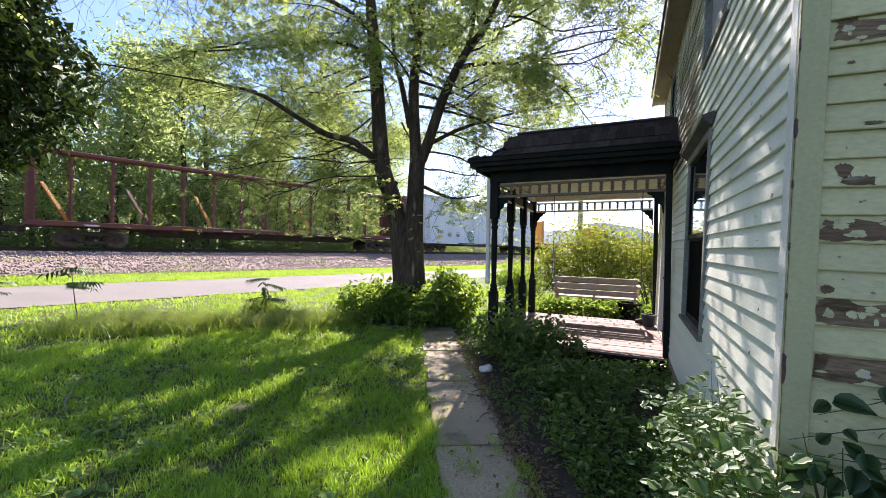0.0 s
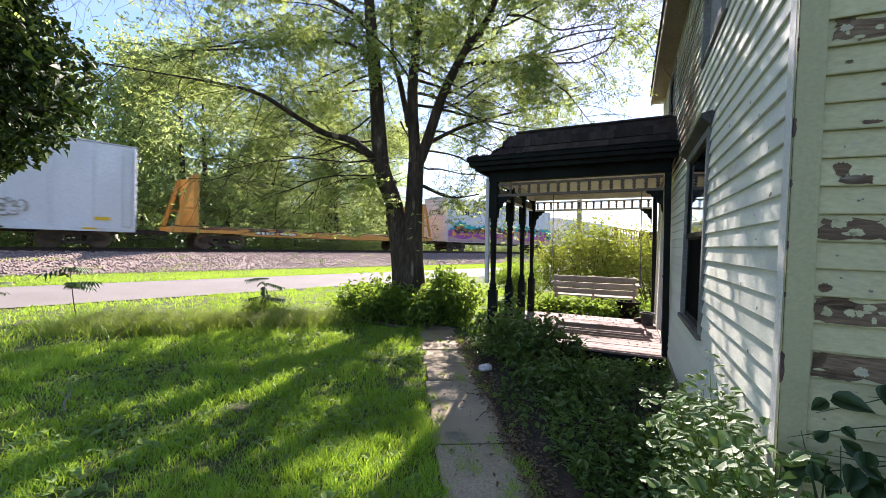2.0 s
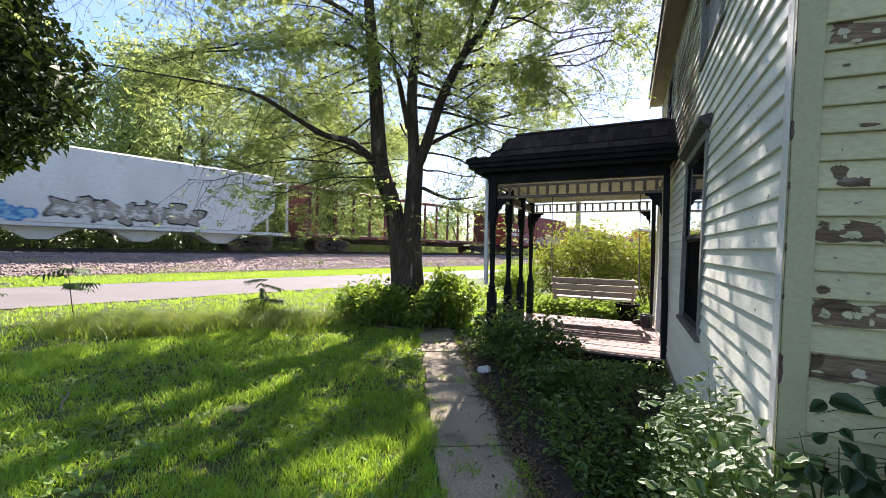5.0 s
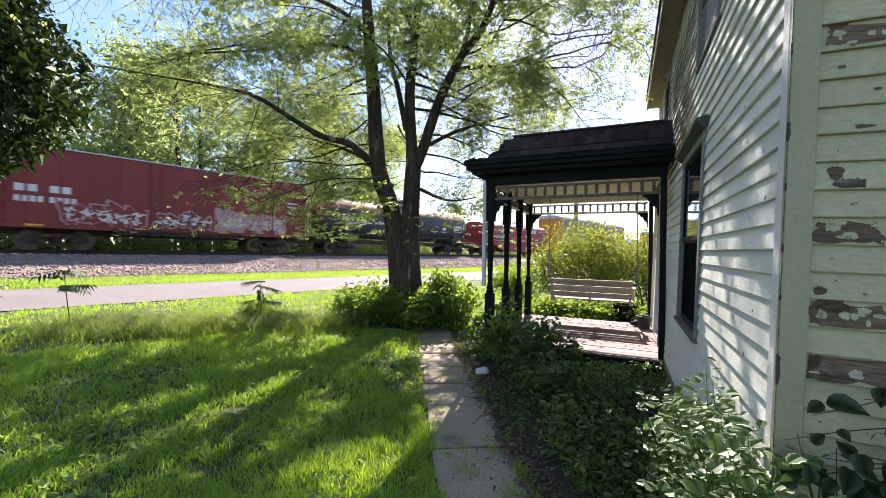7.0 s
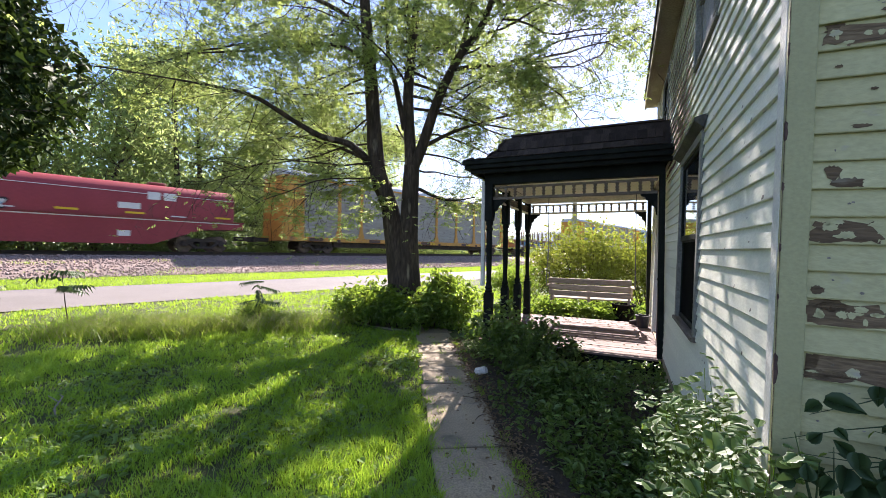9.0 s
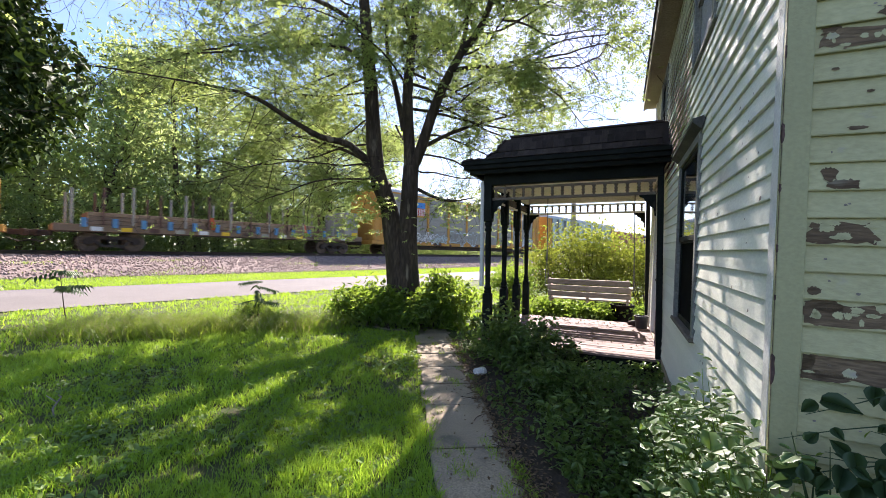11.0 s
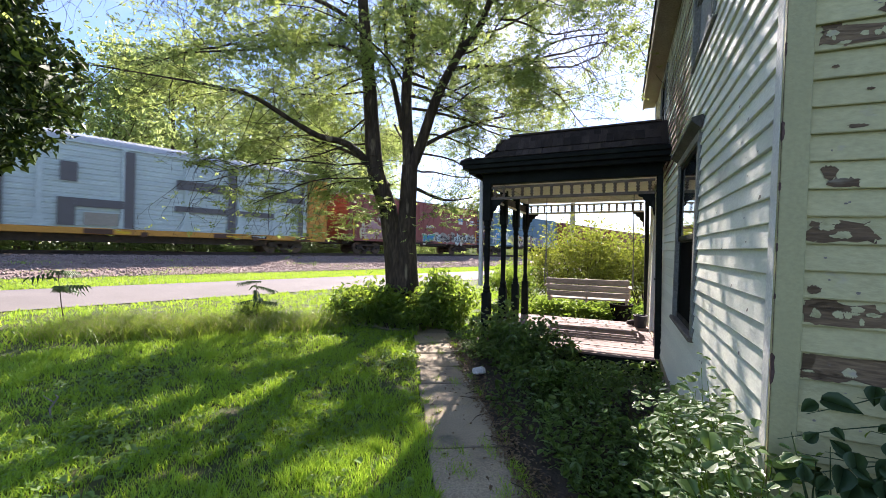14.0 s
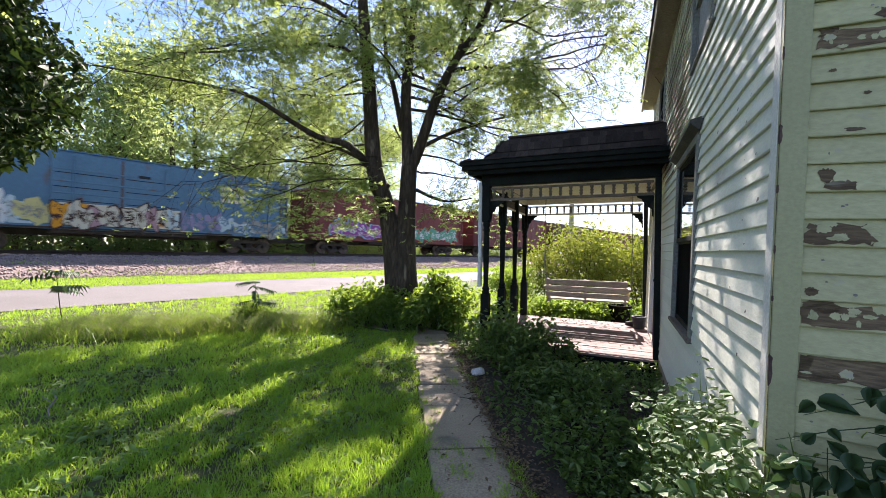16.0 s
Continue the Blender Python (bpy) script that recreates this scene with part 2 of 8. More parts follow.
def leaf_mat(name, c1, c2, through_col, share=0.45, rough=0.45, spec=0.35):
    """A leaf: glossy above, and light shines through."""
    m = bpy.data.materials.new(name)
    m.use_nodes = True
    nt = m.node_tree
    n, link = nt.nodes, nt.links.new
    p = n["Principled BSDF"]
    p.inputs["Roughness"].default_value, p.inputs["Specular IOR Level"].default_value = rough, spec
    g, tc = n.new("ShaderNodeNewGeometry"), n.new("ShaderNodeTexCoord")
    no = n.new("ShaderNodeTexNoise")
    no.inputs["Scale"].default_value, no.inputs["Detail"].default_value = 0.7, 3
    link(tc.outputs["Object"], no.inputs["Vector"])
    av = n.new("ShaderNodeMath")
    av.operation = "MULTIPLY_ADD"
    av.inputs[1].default_value = 0.6
    link(g.outputs["Random Per Island"], av.inputs[0])
    dr = n.new("ShaderNodeMapRange")
    dr.inputs[1].default_value, dr.inputs[2].default_value, dr.inputs[3].default_value, dr.inputs[4].default_value = 0.3, 0.7, 0.0, 0.4
    link(no.outputs["Fac"], dr.inputs[0])
    link(dr.outputs[0], av.inputs[2])
    x = n.new("ShaderNodeMix")
    x.data_type = "RGBA"
    x.inputs[6].default_value, x.inputs[7].default_value = (*c1, 1), (*c2, 1)
    link(av.outputs[0], x.inputs[0])
    link(x.outputs[2], p.inputs["Base Color"])
    t = n.new("ShaderNodeBsdfTranslucent")
    x2 = n.new("ShaderNodeMix")
    x2.data_type, x2.blend_type = "RGBA", "MULTIPLY"
    x2.inputs[0].default_value = 0.0
    x2.data_type = "RGBA"
    y = n.new("ShaderNodeMix")
    y.data_type = "RGBA"
    y.inputs[6].default_value = (*through_col, 1)
    y.inputs[7].default_value = (*(c * 0.55 for c in through_col), 1)
    link(av.outputs[0], y.inputs[0])
    link(y.outputs[2], t.inputs["Color"])
    mx = n.new("ShaderNodeMixShader")
    mx.inputs[0].default_value = share
    link(p.outputs[0], mx.inputs[1])
    link(t.outputs[0], mx.inputs[2])
    link(mx.outputs[0], n["Material Output"].inputs["Surface"])
    n.remove(x2)
    return m


def glass_mat(name, col=(0.02, 0.025, 0.03)):
    m = bpy.data.materials.new(name)
    m.use_nodes = True
    p = m.node_tree.nodes["Principled BSDF"]
    p.inputs["Base Color"].default_value, p.inputs["Roughness"].default_value = (*col, 1), 0.04
    p.inputs["Specular IOR Level"].default_value = 0.6
    return m


M_PAINT = mat("white_paint_worn", (0.81, 0.825, 0.71), (0.72, 0.735, 0.62), 2.0, 0.6, bump=0.1, fine=90, vary=0.05, dirt=(0.33, 0.31, 0.28), dirt_amount=0.12, stretch=(1, 0.35, 1), grain=0.12)
# end wall: its shade and the green bounce off the grass are in the paint colour
M_PAINT_B = mat("worn_paint_end_shade", (0.46, 0.445, 0.24), (0.405, 0.39, 0.21), 2.0, 0.6, bump=0.3, fine=70, vary=0.05, dirt=(0.34, 0.32, 0.25), dirt_amount=0.2, stretch=(0.5, 1, 1), grain=0.14, dirt_scale=14)
M_BAREWOOD = mat("bare_weathered_wood", (0.21, 0.19, 0.16), (0.13, 0.115, 0.10), 4.0, 0.85, bump=0.5, fine=120, stretch=(0.12, 1, 1))
# end face of the corner, darkened and greened for shade like the end wall
M_TRIM = mat("corner_trim_end_shade", (0.39, 0.385, 0.205), (0.35, 0.345, 0.185), 3.0, 0.6, bump=0.2, fine=80, dirt=(0.3, 0.2, 0.15), dirt_amount=0.1, grain=0.1)
M_TRIM_W = mat("white_trim_paint", (0.78, 0.77, 0.70), (0.64, 0.63, 0.58), 3.0, 0.6, bump=0.2, fine=80, dirt=(0.25, 0.16, 0.14), dirt_amount=0.2, grain=0.1)
M_DARKTRIM = mat("dark_green_trim", (0.013, 0.017, 0.013), (0.007, 0.009, 0.007), 5.0, 0.7, bump=0.3, fine=60, dirt=(0.06, 0.052, 0.04), dirt_amount=0.25, spec=0.15)
M_SHINGLE = mat("weathered_shingle", (0.070, 0.052, 0.044), (0.030, 0.023, 0.020), 6.0, 0.9, bump=0.8, fine=110, vary=0.4, stretch=(1, 1, 0.3))
M_CREAM = mat("cream_porch_paint", (0.84, 0.81, 0.70), (0.74, 0.71, 0.60), 3.0, 0.65, bump=0.15, fine=60)
M_PLANK = mat("porch_floor_plank", (0.28, 0.18, 0.15), (0.18, 0.12, 0.1), 3.0, 0.75, bump=0.3, fine=80, vary=0.2, stretch=(0.15, 1, 1), dirt=(0.2, 0.15, 0.12), dirt_amount=0.3)
M_BENCH = mat("bench_slat_wood", (0.52, 0.43, 0.32), (0.37, 0.30, 0.225), 4.0, 0.75, bump=0.3, fine=80, stretch=(0.15, 1, 1))
M_SOFFIT = mat("tan_soffit", (0.55, 0.47, 0.33), (0.45, 0.38, 0.27), 3.0, 0.7, dirt=(0.3, 0.25, 0.2), dirt_amount=0.3)
M_GLASS = glass_mat("dark_window_glass")
M_SLAB = mat("stone_slab", (0.43, 0.355, 0.25), (0.31, 0.255, 0.18), 2.5, 0.85, bump=0.5, fine=70, vary=0.15, dirt=(0.13, 0.12, 0.09), dirt_amount=0.35)
M_LAWN = mat("lawn_soil", (0.085, 0.125, 0.03), (0.065, 0.075, 0.025), 1.2, 0.95, bump=0.6, fine=40, dirt=(0.09, 0.07, 0.045), dirt_amount=0.3)
M_MULCH = mat("leaf_litter", (0.12, 0.09, 0.065), (0.06, 0.048, 0.036), 6.0, 0.95, bump=0.7, fine=50)
M_ROAD = mat("old_pale_asphalt", (0.26, 0.235, 0.225), (0.215, 0.195, 0.185), 0.8, 0.9, bump=0.3, fine=50, dirt=(0.2, 0.185, 0.17), dirt_amount=0.25)
M_BALLAST = mat("ballast_stone", (0.36, 0.28, 0.245), (0.22, 0.17, 0.15), 1.0, 0.95, bump=0.8, fine=14, dirt=(0.13, 0.13, 0.08), dirt_amount=0.25)
M_STONE = mat("ballast_loose", (0.46, 0.35, 0.31), (0.25, 0.19, 0.17), 3.0, 0.9, bump=0.2, fine=30)
M_RAIL = mat("rail_steel", (0.09, 0.065, 0.05), (0.05, 0.04, 0.035), 4.0, 0.5, 0.7)
M_TIE = mat("creosote_tie", (0.06, 0.045, 0.036), (0.03, 0.025, 0.02), 4.0, 0.9)
M_BARK = mat("grey_brown_bark", (0.11, 0.08, 0.056), (0.042, 0.03, 0.021), 7.0, 0.95, bump=1.0, fine=26, stretch=(1, 1, 0.22), dirt=(0.22, 0.18, 0.125), dirt_amount=0.3, dirt_scale=6)
M_STEEL_DARK = mat("truck_dark_steel", (0.09, 0.066, 0.054), (0.05, 0.038, 0.033), 4.0, 0.7, 0.3, dirt=(0.13, 0.07, 0.045), dirt_amount=0.35)
M_WHEEL = mat("wheel_steel", (0.19, 0.135, 0.105), (0.11, 0.08, 0.065), 5.0, 0.55, 0.6)

L_TREE = leaf_mat("ash_leaf", (0.145, 0.195, 0.07), (0.075, 0.11, 0.042), (0.58, 0.71, 0.19), 0.53)
L_MAPLE = leaf_mat("maple_leaf", (0.042, 0.07, 0.021), (0.025, 0.045, 0.014), (0.11, 0.19, 0.03), 0.1, 0.6, 0.2)
L_CLIMB = leaf_mat("climber_leaf", (0.04, 0.075, 0.028), (0.022, 0.05, 0.02), (0.09, 0.17, 0.05), 0.25)
L_FOREST = leaf_mat("forest_leaf", (0.22, 0.31, 0.10), (0.14, 0.22, 0.07), (0.66, 0.80, 0.27), 0.56)
L_SHRUB = leaf_mat("shrub_leaf", (0.11, 0.19, 0.035), (0.06, 0.12, 0.024), (0.48, 0.68, 0.08), 0.5)
L_PRIVET = leaf_mat("glossy_shrub_leaf", (0.15, 0.25, 0.05), (0.06, 0.12, 0.026), (0.52, 0.72, 0.08), 0.45, 0.33, 0.7)
L_COVER = leaf_mat("groundcover_leaf", (0.13, 0.215, 0.046), (0.035, 0.072, 0.017), (0.30, 0.50, 0.08), 0.34, 0.38, 0.6)
L_VINE = leaf_mat("vine_leaf", (0.16, 0.27, 0.09), (0.055, 0.12, 0.03), (0.5, 0.74, 0.07), 0.36, 0.42, 0.6)
L_GRASS = leaf_mat("grass_blade", (0.25, 0.42, 0.055), (0.15, 0.29, 0.036), (0.58, 0.82, 0.065), 0.46)
L_BUSH = leaf_mat("bush_leaf", (0.14, 0.17, 0.035), (0.065, 0.085, 0.02), (0.52, 0.60, 0.07), 0.45)
L_LONG = leaf_mat("long_grass_blade", (0.19, 0.30, 0.05), (0.09, 0.16, 0.03), (0.5, 0.66, 0.07), 0.45)
L_DRY = leaf_mat("dry_grass", (0.36, 0.32, 0.17), (0.2, 0.21, 0.08), (0.5, 0.48, 0.2), 0.4)
L_LITTER = leaf_mat("dead_leaf", (0.30, 0.22, 0.14), (0.14, 0.095, 0.06), (0.2, 0.13, 0.06), 0.15, 0.8, 0.1)
M_SCREEN = mat("dark_insect_screen", (0.006, 0.0065, 0.007), None, 5.0, 0.95, bump=0.1, spec=0.02)

# ---- the lie of the land: the railway runs along DV, NV points from the house to it ----
AZ = radians(18.0)
DV, NV = Vector((math.sin(AZ), math.cos(AZ), 0)), Vector((-math.cos(AZ), math.sin(AZ), 0))
FALL = 0.008            # the track falls gently along DV
Q_TOE, Q_TOP, Q_MID = 20.4, 24.2, 26.75
RAIL_Z = 1.26
PROFILE_Q = (-400, 5, 12.2, 16.4, Q_TOE, 22.3, Q_TOP, 29.4, 33.0, 60, 2000)
PROFILE_Z = (0, 0, 0.13, 0.26, 0.30, 0.74, 1.02, 1.02, 0.25, 0.2, 0.2)


def at(s, q, z=0.0):
    return DV * s + NV * q + Vector((0, 0, z))


def ground_z(x, y):
    """Height of the ground."""
    q, s = -x * math.cos(AZ) + y * math.sin(AZ), x * math.sin(AZ) + y * math.cos(AZ)
    fall = FALL * np.clip(s, -30, 130) * np.clip((q - 5) / 8, 0, 1)
    return np.interp(q, PROFILE_Q, PROFILE_Z) - fall


def sheet(name, s_vals, q_vals, lift, material):
    ss, qq = np.meshgrid(s_vals, q_vals, indexing="ij")
    x, y = ss * DV.x + qq * NV.x, ss * DV.y + qq * NV.y
    z = ground_z(x, y) + lift
    n, m = ss.shape
    i = np.arange(n * m).reshape(n, m)
    f = np.stack([i[:-1, :-1], i[1:, :-1], i[1:, 1:], i[:-1, 1:]], -1).reshape(-1, 4)
    return fast_mesh(name, np.stack([x, y, z], -1).reshape(-1, 3), f, material)


far_s = [-1500, -600, -250, -120, -70] + list(np.arange(-40, 140, 2.0)) + [170, 250, 400, 800, 1600, 3000]
far_q = [-1500, -500, -150, -60, -30, -15, -8, -4, 0, 3, 5, 7, 9, 11, 12.2, 14, 16.4, 18, Q_TOE - 0.2, 21.4, 22.3, 23.2, Q_TOP, 26, 28, 29.4, 31, 33, 36, 45, 60, 120, 300, 900, 2500]
tagged(new("ground", sheet("ground", far_s, far_q, 0.0, M_LAWN)), "green grassy ground with bare soil between the blades", "ground", kind="structure")
tagged(new("road", sheet("road", np.arange(-120, 140, 2.0), np.linspace(12.35, 16.3, 7), 0.02, M_ROAD)), "narrow pale grey asphalt road in the sun", "road", kind="structure")
bank = new("ballast_bank", sheet("ballast_bank", np.arange(-120, 160, 1.0), np.linspace(Q_TOE, 32.4, 22), 0.03, M_BALLAST))
tagged(bank, "railway embankment of grey and pinkish crushed stone", "ballast", kind="structure")

# loose stones on the near slope of the bank
rs = np.random.RandomState(11)
n = 17000
s, q = rs.uniform(-7, 36, n), Q_TOE - 0.35 + 5.0 * rs.beta(1.1, 1.2, n)
x, y = s * DV.x + q * NV.x, s * DV.y + q * NV.y
c = np.stack([x, y, ground_z(x, y) + 0.045], -1)
size = rs.uniform(0.025, 0.07, n)
oct_v = np.array([(1, 0, 0), (-1, 0, 0), (0, 1, 0), (0, -1, 0), (0, 0, 1), (0, 0, -1)], float)
oct_f = np.array([(0, 2, 4), (2, 1, 4), (1, 3, 4), (3, 0, 4), (2, 0, 5), (1, 2, 5), (3, 1, 5), (0, 3, 5)])
v = c[:, None] + size[:, None, None] * oct_v[None] * rs.uniform(0.5, 1.2, (n, 6, 1)) + rs.normal(0, 0.008, (n, 6, 3))
f = (np.arange(n)[:, None, None] * 6 + oct_f[None]).reshape(-1, 3)
tagged(new("ballast_stones", fast_mesh("ballast_stones", v.reshape(-1, 3), f, M_STONE)), "loose crushed ballast stones on the railway bank", "stones", kind="stuff")

# the track
track = thing("railway_track", "single railway track of rusty steel rails on dark sleepers", "railway", kind="structure")
for q in (Q_MID - 0.76, Q_MID + 0.76):
    g = Geo()
    prof = [(-0.07, -0.16), (0.07, -0.16), (0.07, -0.14), (0.012, -0.125), (0.012, -0.045), (0.036, -0.035), (0.036, 0), (-0.036, 0), (-0.036, -0.035), (-0.012, -0.045), (-0.012, -0.125), (-0.07, -0.14)]
    v = []
    for s in (-120, 0, 60, 160):
        for a, b in prof:
            v.append(at(s, q + a, RAIL_Z + b - FALL * max(s, -30)))
    k = len(prof)
    g.add(v, [(i * k + j, i * k + (j + 1) % k, (i + 1) * k + (j + 1) % k, (i + 1) * k + j) for i in range(3) for j in range(k)])
    part("rail", g, M_RAIL, track)
tie = Geo().box(-0.11, 0.11, -1.3, 1.3, -0.2, 0, 0.012).mesh("sleeper", M_TIE)
for i in range(130):
    ob = part("sleeper", tie, None, track)
    s = -20 + i * 0.52
    p = at(s, Q_MID, RAIL_Z - 0.16 - FALL * s)
    ob.matrix_basis = pose(p.x, p.y, p.z, 0, 0, 72 + rnd.uniform(-1, 1))

# ---- the house ----
WX, WY = 0.502, 1.747         # front wall plane, end wall plane
H_FAR, EAVE = 8.2, 4.3
COURSE = 0.0945
house = thing("house", "old white clapboard house with peeling paint", "house", m=pose(WX, 0, 1.6) @ pose(0, 0, 0, 0, 1.4, 0) @ pose(-WX, 0, -1.6))
wall_e = part("wall_end", Geo().box(WX + 0.21, WX + 6.0, WY + 0.012, WY + 0.2, 0.0, EAVE + 1.8), M_BAREWOOD, house, "peeling clapboard end wall")
part("wall_back", Geo().box(WX + 5.8, WX + 6.0, WY + 0.2, H_FAR, 0.0, EAVE), M_PAINT, house)
part("wall_far", Geo().box(WX + 0.2, WX + 5.8, H_FAR - 0.2, H_FAR, 0.0, EAVE), M_PAINT, house)
part("foundation", Geo().box(WX - 0.01, WX + 6.0, WY - 0.01, H_FAR + 0.01, -0.1, 0.28), M_SLAB, house)
# lower window, upper window, far upper window and the door: y0, y1, z0, z1
WIN = (3.42, 4.42, 0.98, 2.42)
WIN_UP = (3.1, 3.85, 3.15, 4.12)
WIN_FAR = (6.3, 7.0, 3.3, 4.12)
DOOR = (6.42, 7.42, 0.25, 2.4)
HOLES = [(a - 0.065, b + 0.065, c - 0.06, d + 0.1) for a, b, c, d in (WIN, WIN_UP, WIN_FAR, DOOR)]

OPEN = [(a - 0.02, b + 0.02, c - 0.02, d + 0.02) for a, b, c, d in (WIN, WIN_UP, WIN_FAR, DOOR)]
g = Geo()
ys = sorted({WY + 0.02, H_FAR} | {v for o in OPEN for v in o[:2]})
zs = sorted({0.0, EAVE + 0.05} | {v for o in OPEN for v in o[2:]})
for ya, yb in zip(ys, ys[1:]):
    for za, zb in zip(zs, zs[1:]):
        if not any(o[0] < (ya + yb) / 2 < o[1] and o[2] < (za + zb) / 2 < o[3] for o in OPEN):
            g.box(WX + 0.015, WX + 0.2, ya, yb, za, zb)
wall_f = part("wall_front", g, M_BAREWOOD, house, "clapboard front wall")


def board_mesh_front(y0, y1, mat_):
    """A clapboard: thin at its top, thick at its lower edge."""
    out = [(WX + 0.014, 0.0), (WX - 0.008, 0.0), (WX - 0.010, 0.004), (WX + 0.006, COURSE + 0.012), (WX + 0.014, COURSE + 0.012)]
    return Geo().prism(out, y0, y1, "y").mesh("clapboard", mat_)


cache = {}
z = 0.2925
i = 0
while z < EAVE:
    cuts = sorted([(a, b) for a, b, c, d in HOLES if z + COURSE * 0.6 > c and z < d])
    spans, y = [], WY + 0.068
    for a, b in cuts:
        if a > y:
            spans.append((y, a))
        y = max(y, b)
    spans.append((y, H_FAR - 0.1))
    for a, b in spans:
        key = (round(a, 3), round(b, 3))
        if key not in cache:
            cache[key] = board_mesh_front(a, b, M_PAINT)
        ob = part("clapboard", cache[key], None, wall_f)
        ob.matrix_basis = pose(rnd.uniform(-0.002, 0.002), 0, z + rnd.uniform(-0.002, 0.002))
    z += COURSE
    i += 1
END_Z, END_C = 0.3425, 0.0925       # lowest board and spacing on the end wall
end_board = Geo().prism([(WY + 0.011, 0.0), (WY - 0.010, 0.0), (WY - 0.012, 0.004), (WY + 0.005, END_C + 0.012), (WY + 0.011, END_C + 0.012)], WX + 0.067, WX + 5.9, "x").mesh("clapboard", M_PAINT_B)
z = END_Z
while z < EAVE + 1.7:
    ob = part("clapboard", end_board, None, wall_e)
    ob.matrix_basis = pose(0, rnd.uniform(-0.001, 0.001), z + rnd.uniform(-0.0015, 0.0015))
    z += END_C
# bare places where the paint has come off the end wall: along x, z from the ground, length, height
pr = random.Random(77)


def ragged(x, z, w, h, n=44):
    """A ragged flat outline."""
    out = []
    p1, p2 = pr.uniform(0, 6.28), pr.uniform(0, 6.28)
    e = 0.3 if w > 0.15 else 0.75
    for k in range(n):
        a = 2 * math.pi * k / n
        ca, sa = math.cos(a), math.sin(a)
        d = 1 + pr.uniform(-0.10, 0.10) + 0.14 * math.sin(3 * a + p1) + 0.10 * math.sin(7 * a + p2)
        out.append((x + w / 2 * d * math.copysign(abs(ca) ** e, ca), z + h / 2 * (1 + pr.uniform(-0.28, 0.28)) * math.copysign(abs(sa) ** e, sa)))
    return out


def peeled(x, course, w, part_h, material, up=0.5, proud=0.0):
    """A bare place on one board, following its slope."""
    z0 = END_Z + END_C * course
    out = ragged(x, z0 + END_C * up, w, END_C * part_h)
    v = [(a, WY - 0.0135 + 0.0145 * (min(max(b - z0, 0.004), END_C) / END_C) - 0.0012 - proud, min(max(b, z0 + 0.003), z0 + END_C - 0.002)) for a, b in out]
    if proud:
        part("paint_flake", Geo().add(v, [tuple(range(len(v)))]), material, wall_e, "flake of old pale paint")
    else:
        part("peeled_patch", Geo().add(v, [tuple(range(len(v)))]), material, wall_e, "bare grey wood where paint has peeled")


M_PEEL = mat("bare_grey_board", (0.20, 0.145, 0.085), (0.10, 0.068, 0.04), 9.0, 0.9, bump=0.6, fine=110, stretch=(0.15, 1, 1), dirt=(0.42, 0.4, 0.3), dirt_amount=0.28, dirt_scale=9)
for x, c, w, hh, up in ((0.74, 21, 0.27, 0.7, 0.5), (0.62, 21, 0.05, 0.3, 0.9), (0.79, 22, 0.12, 0.4, 0.25), (0.628, 16, 0.04, 0.55, 0.6), (0.665, 16, 0.085, 0.36, 0.2), (0.665, 14, 0.17, 0.75, 0.42), (0.70, 11, 0.24, 0.8, 0.42), (0.63, 11, 0.1, 0.5, 0.8), (0.71, 9, 0.26, 0.8, 0.5), (0.64, 9, 0.1, 0.4, 0.2), (0.69, 18, 0.05, 0.14, 0.2), (0.60, 12, 0.035, 0.3, 0.3), (0.63, 20, 0.02, 0.12, 0.4), (0.72, 19, 0.02, 0.1, 0.5), (0.9, 17, 0.2, 0.6, 0.4), (1.0, 13, 0.25, 0.6, 0.5), (1.1, 10, 0.2, 0.5, 0.5), (0.66, 24, 0.12, 0.5, 0.4)):
    peeled(x, c, w, hh, M_PEEL, up)
for k in range(26):
    c = pr.choice((9, 11, 11, 14, 21))
    peeled(pr.uniform(0.59, 0.78), c, pr.uniform(0.008, 0.045), pr.uniform(0.08, 0.3), M_PAINT_B, pr.uniform(0.15, 0.85), 0.0014)
M_CHIPGREY = mat('chipped_grey_wood', (0.30, 0.275, 0.24), (0.19, 0.175, 0.15), 8.0, 0.9)
M_CHIP = mat('chipped_old_wood', (0.14, 0.085, 0.075), (0.07, 0.045, 0.04), 8.0, 0.9)
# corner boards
part("corner_board", Geo().box(WX - 0.0115, WX + 0.066, WY - 0.028, WY - 0.001, 0.2, EAVE + 0.1, 0.003), M_TRIM, house, "corner board with end-wall shade and green bounce in its colour")
part("corner_board", Geo().box(WX - 0.0125, WX + 0.012, WY - 0.0005, WY + 0.066, 0.2, EAVE + 0.1, 0.003), M_TRIM_W, house, "white corner board with chipped paint")
part("corner_board", Geo().box(WX - 0.028, WX + 0.014, H_FAR - 0.1, H_FAR + 0.02, 0.2, EAVE + 0.1, 0.003), M_TRIM_W, house)
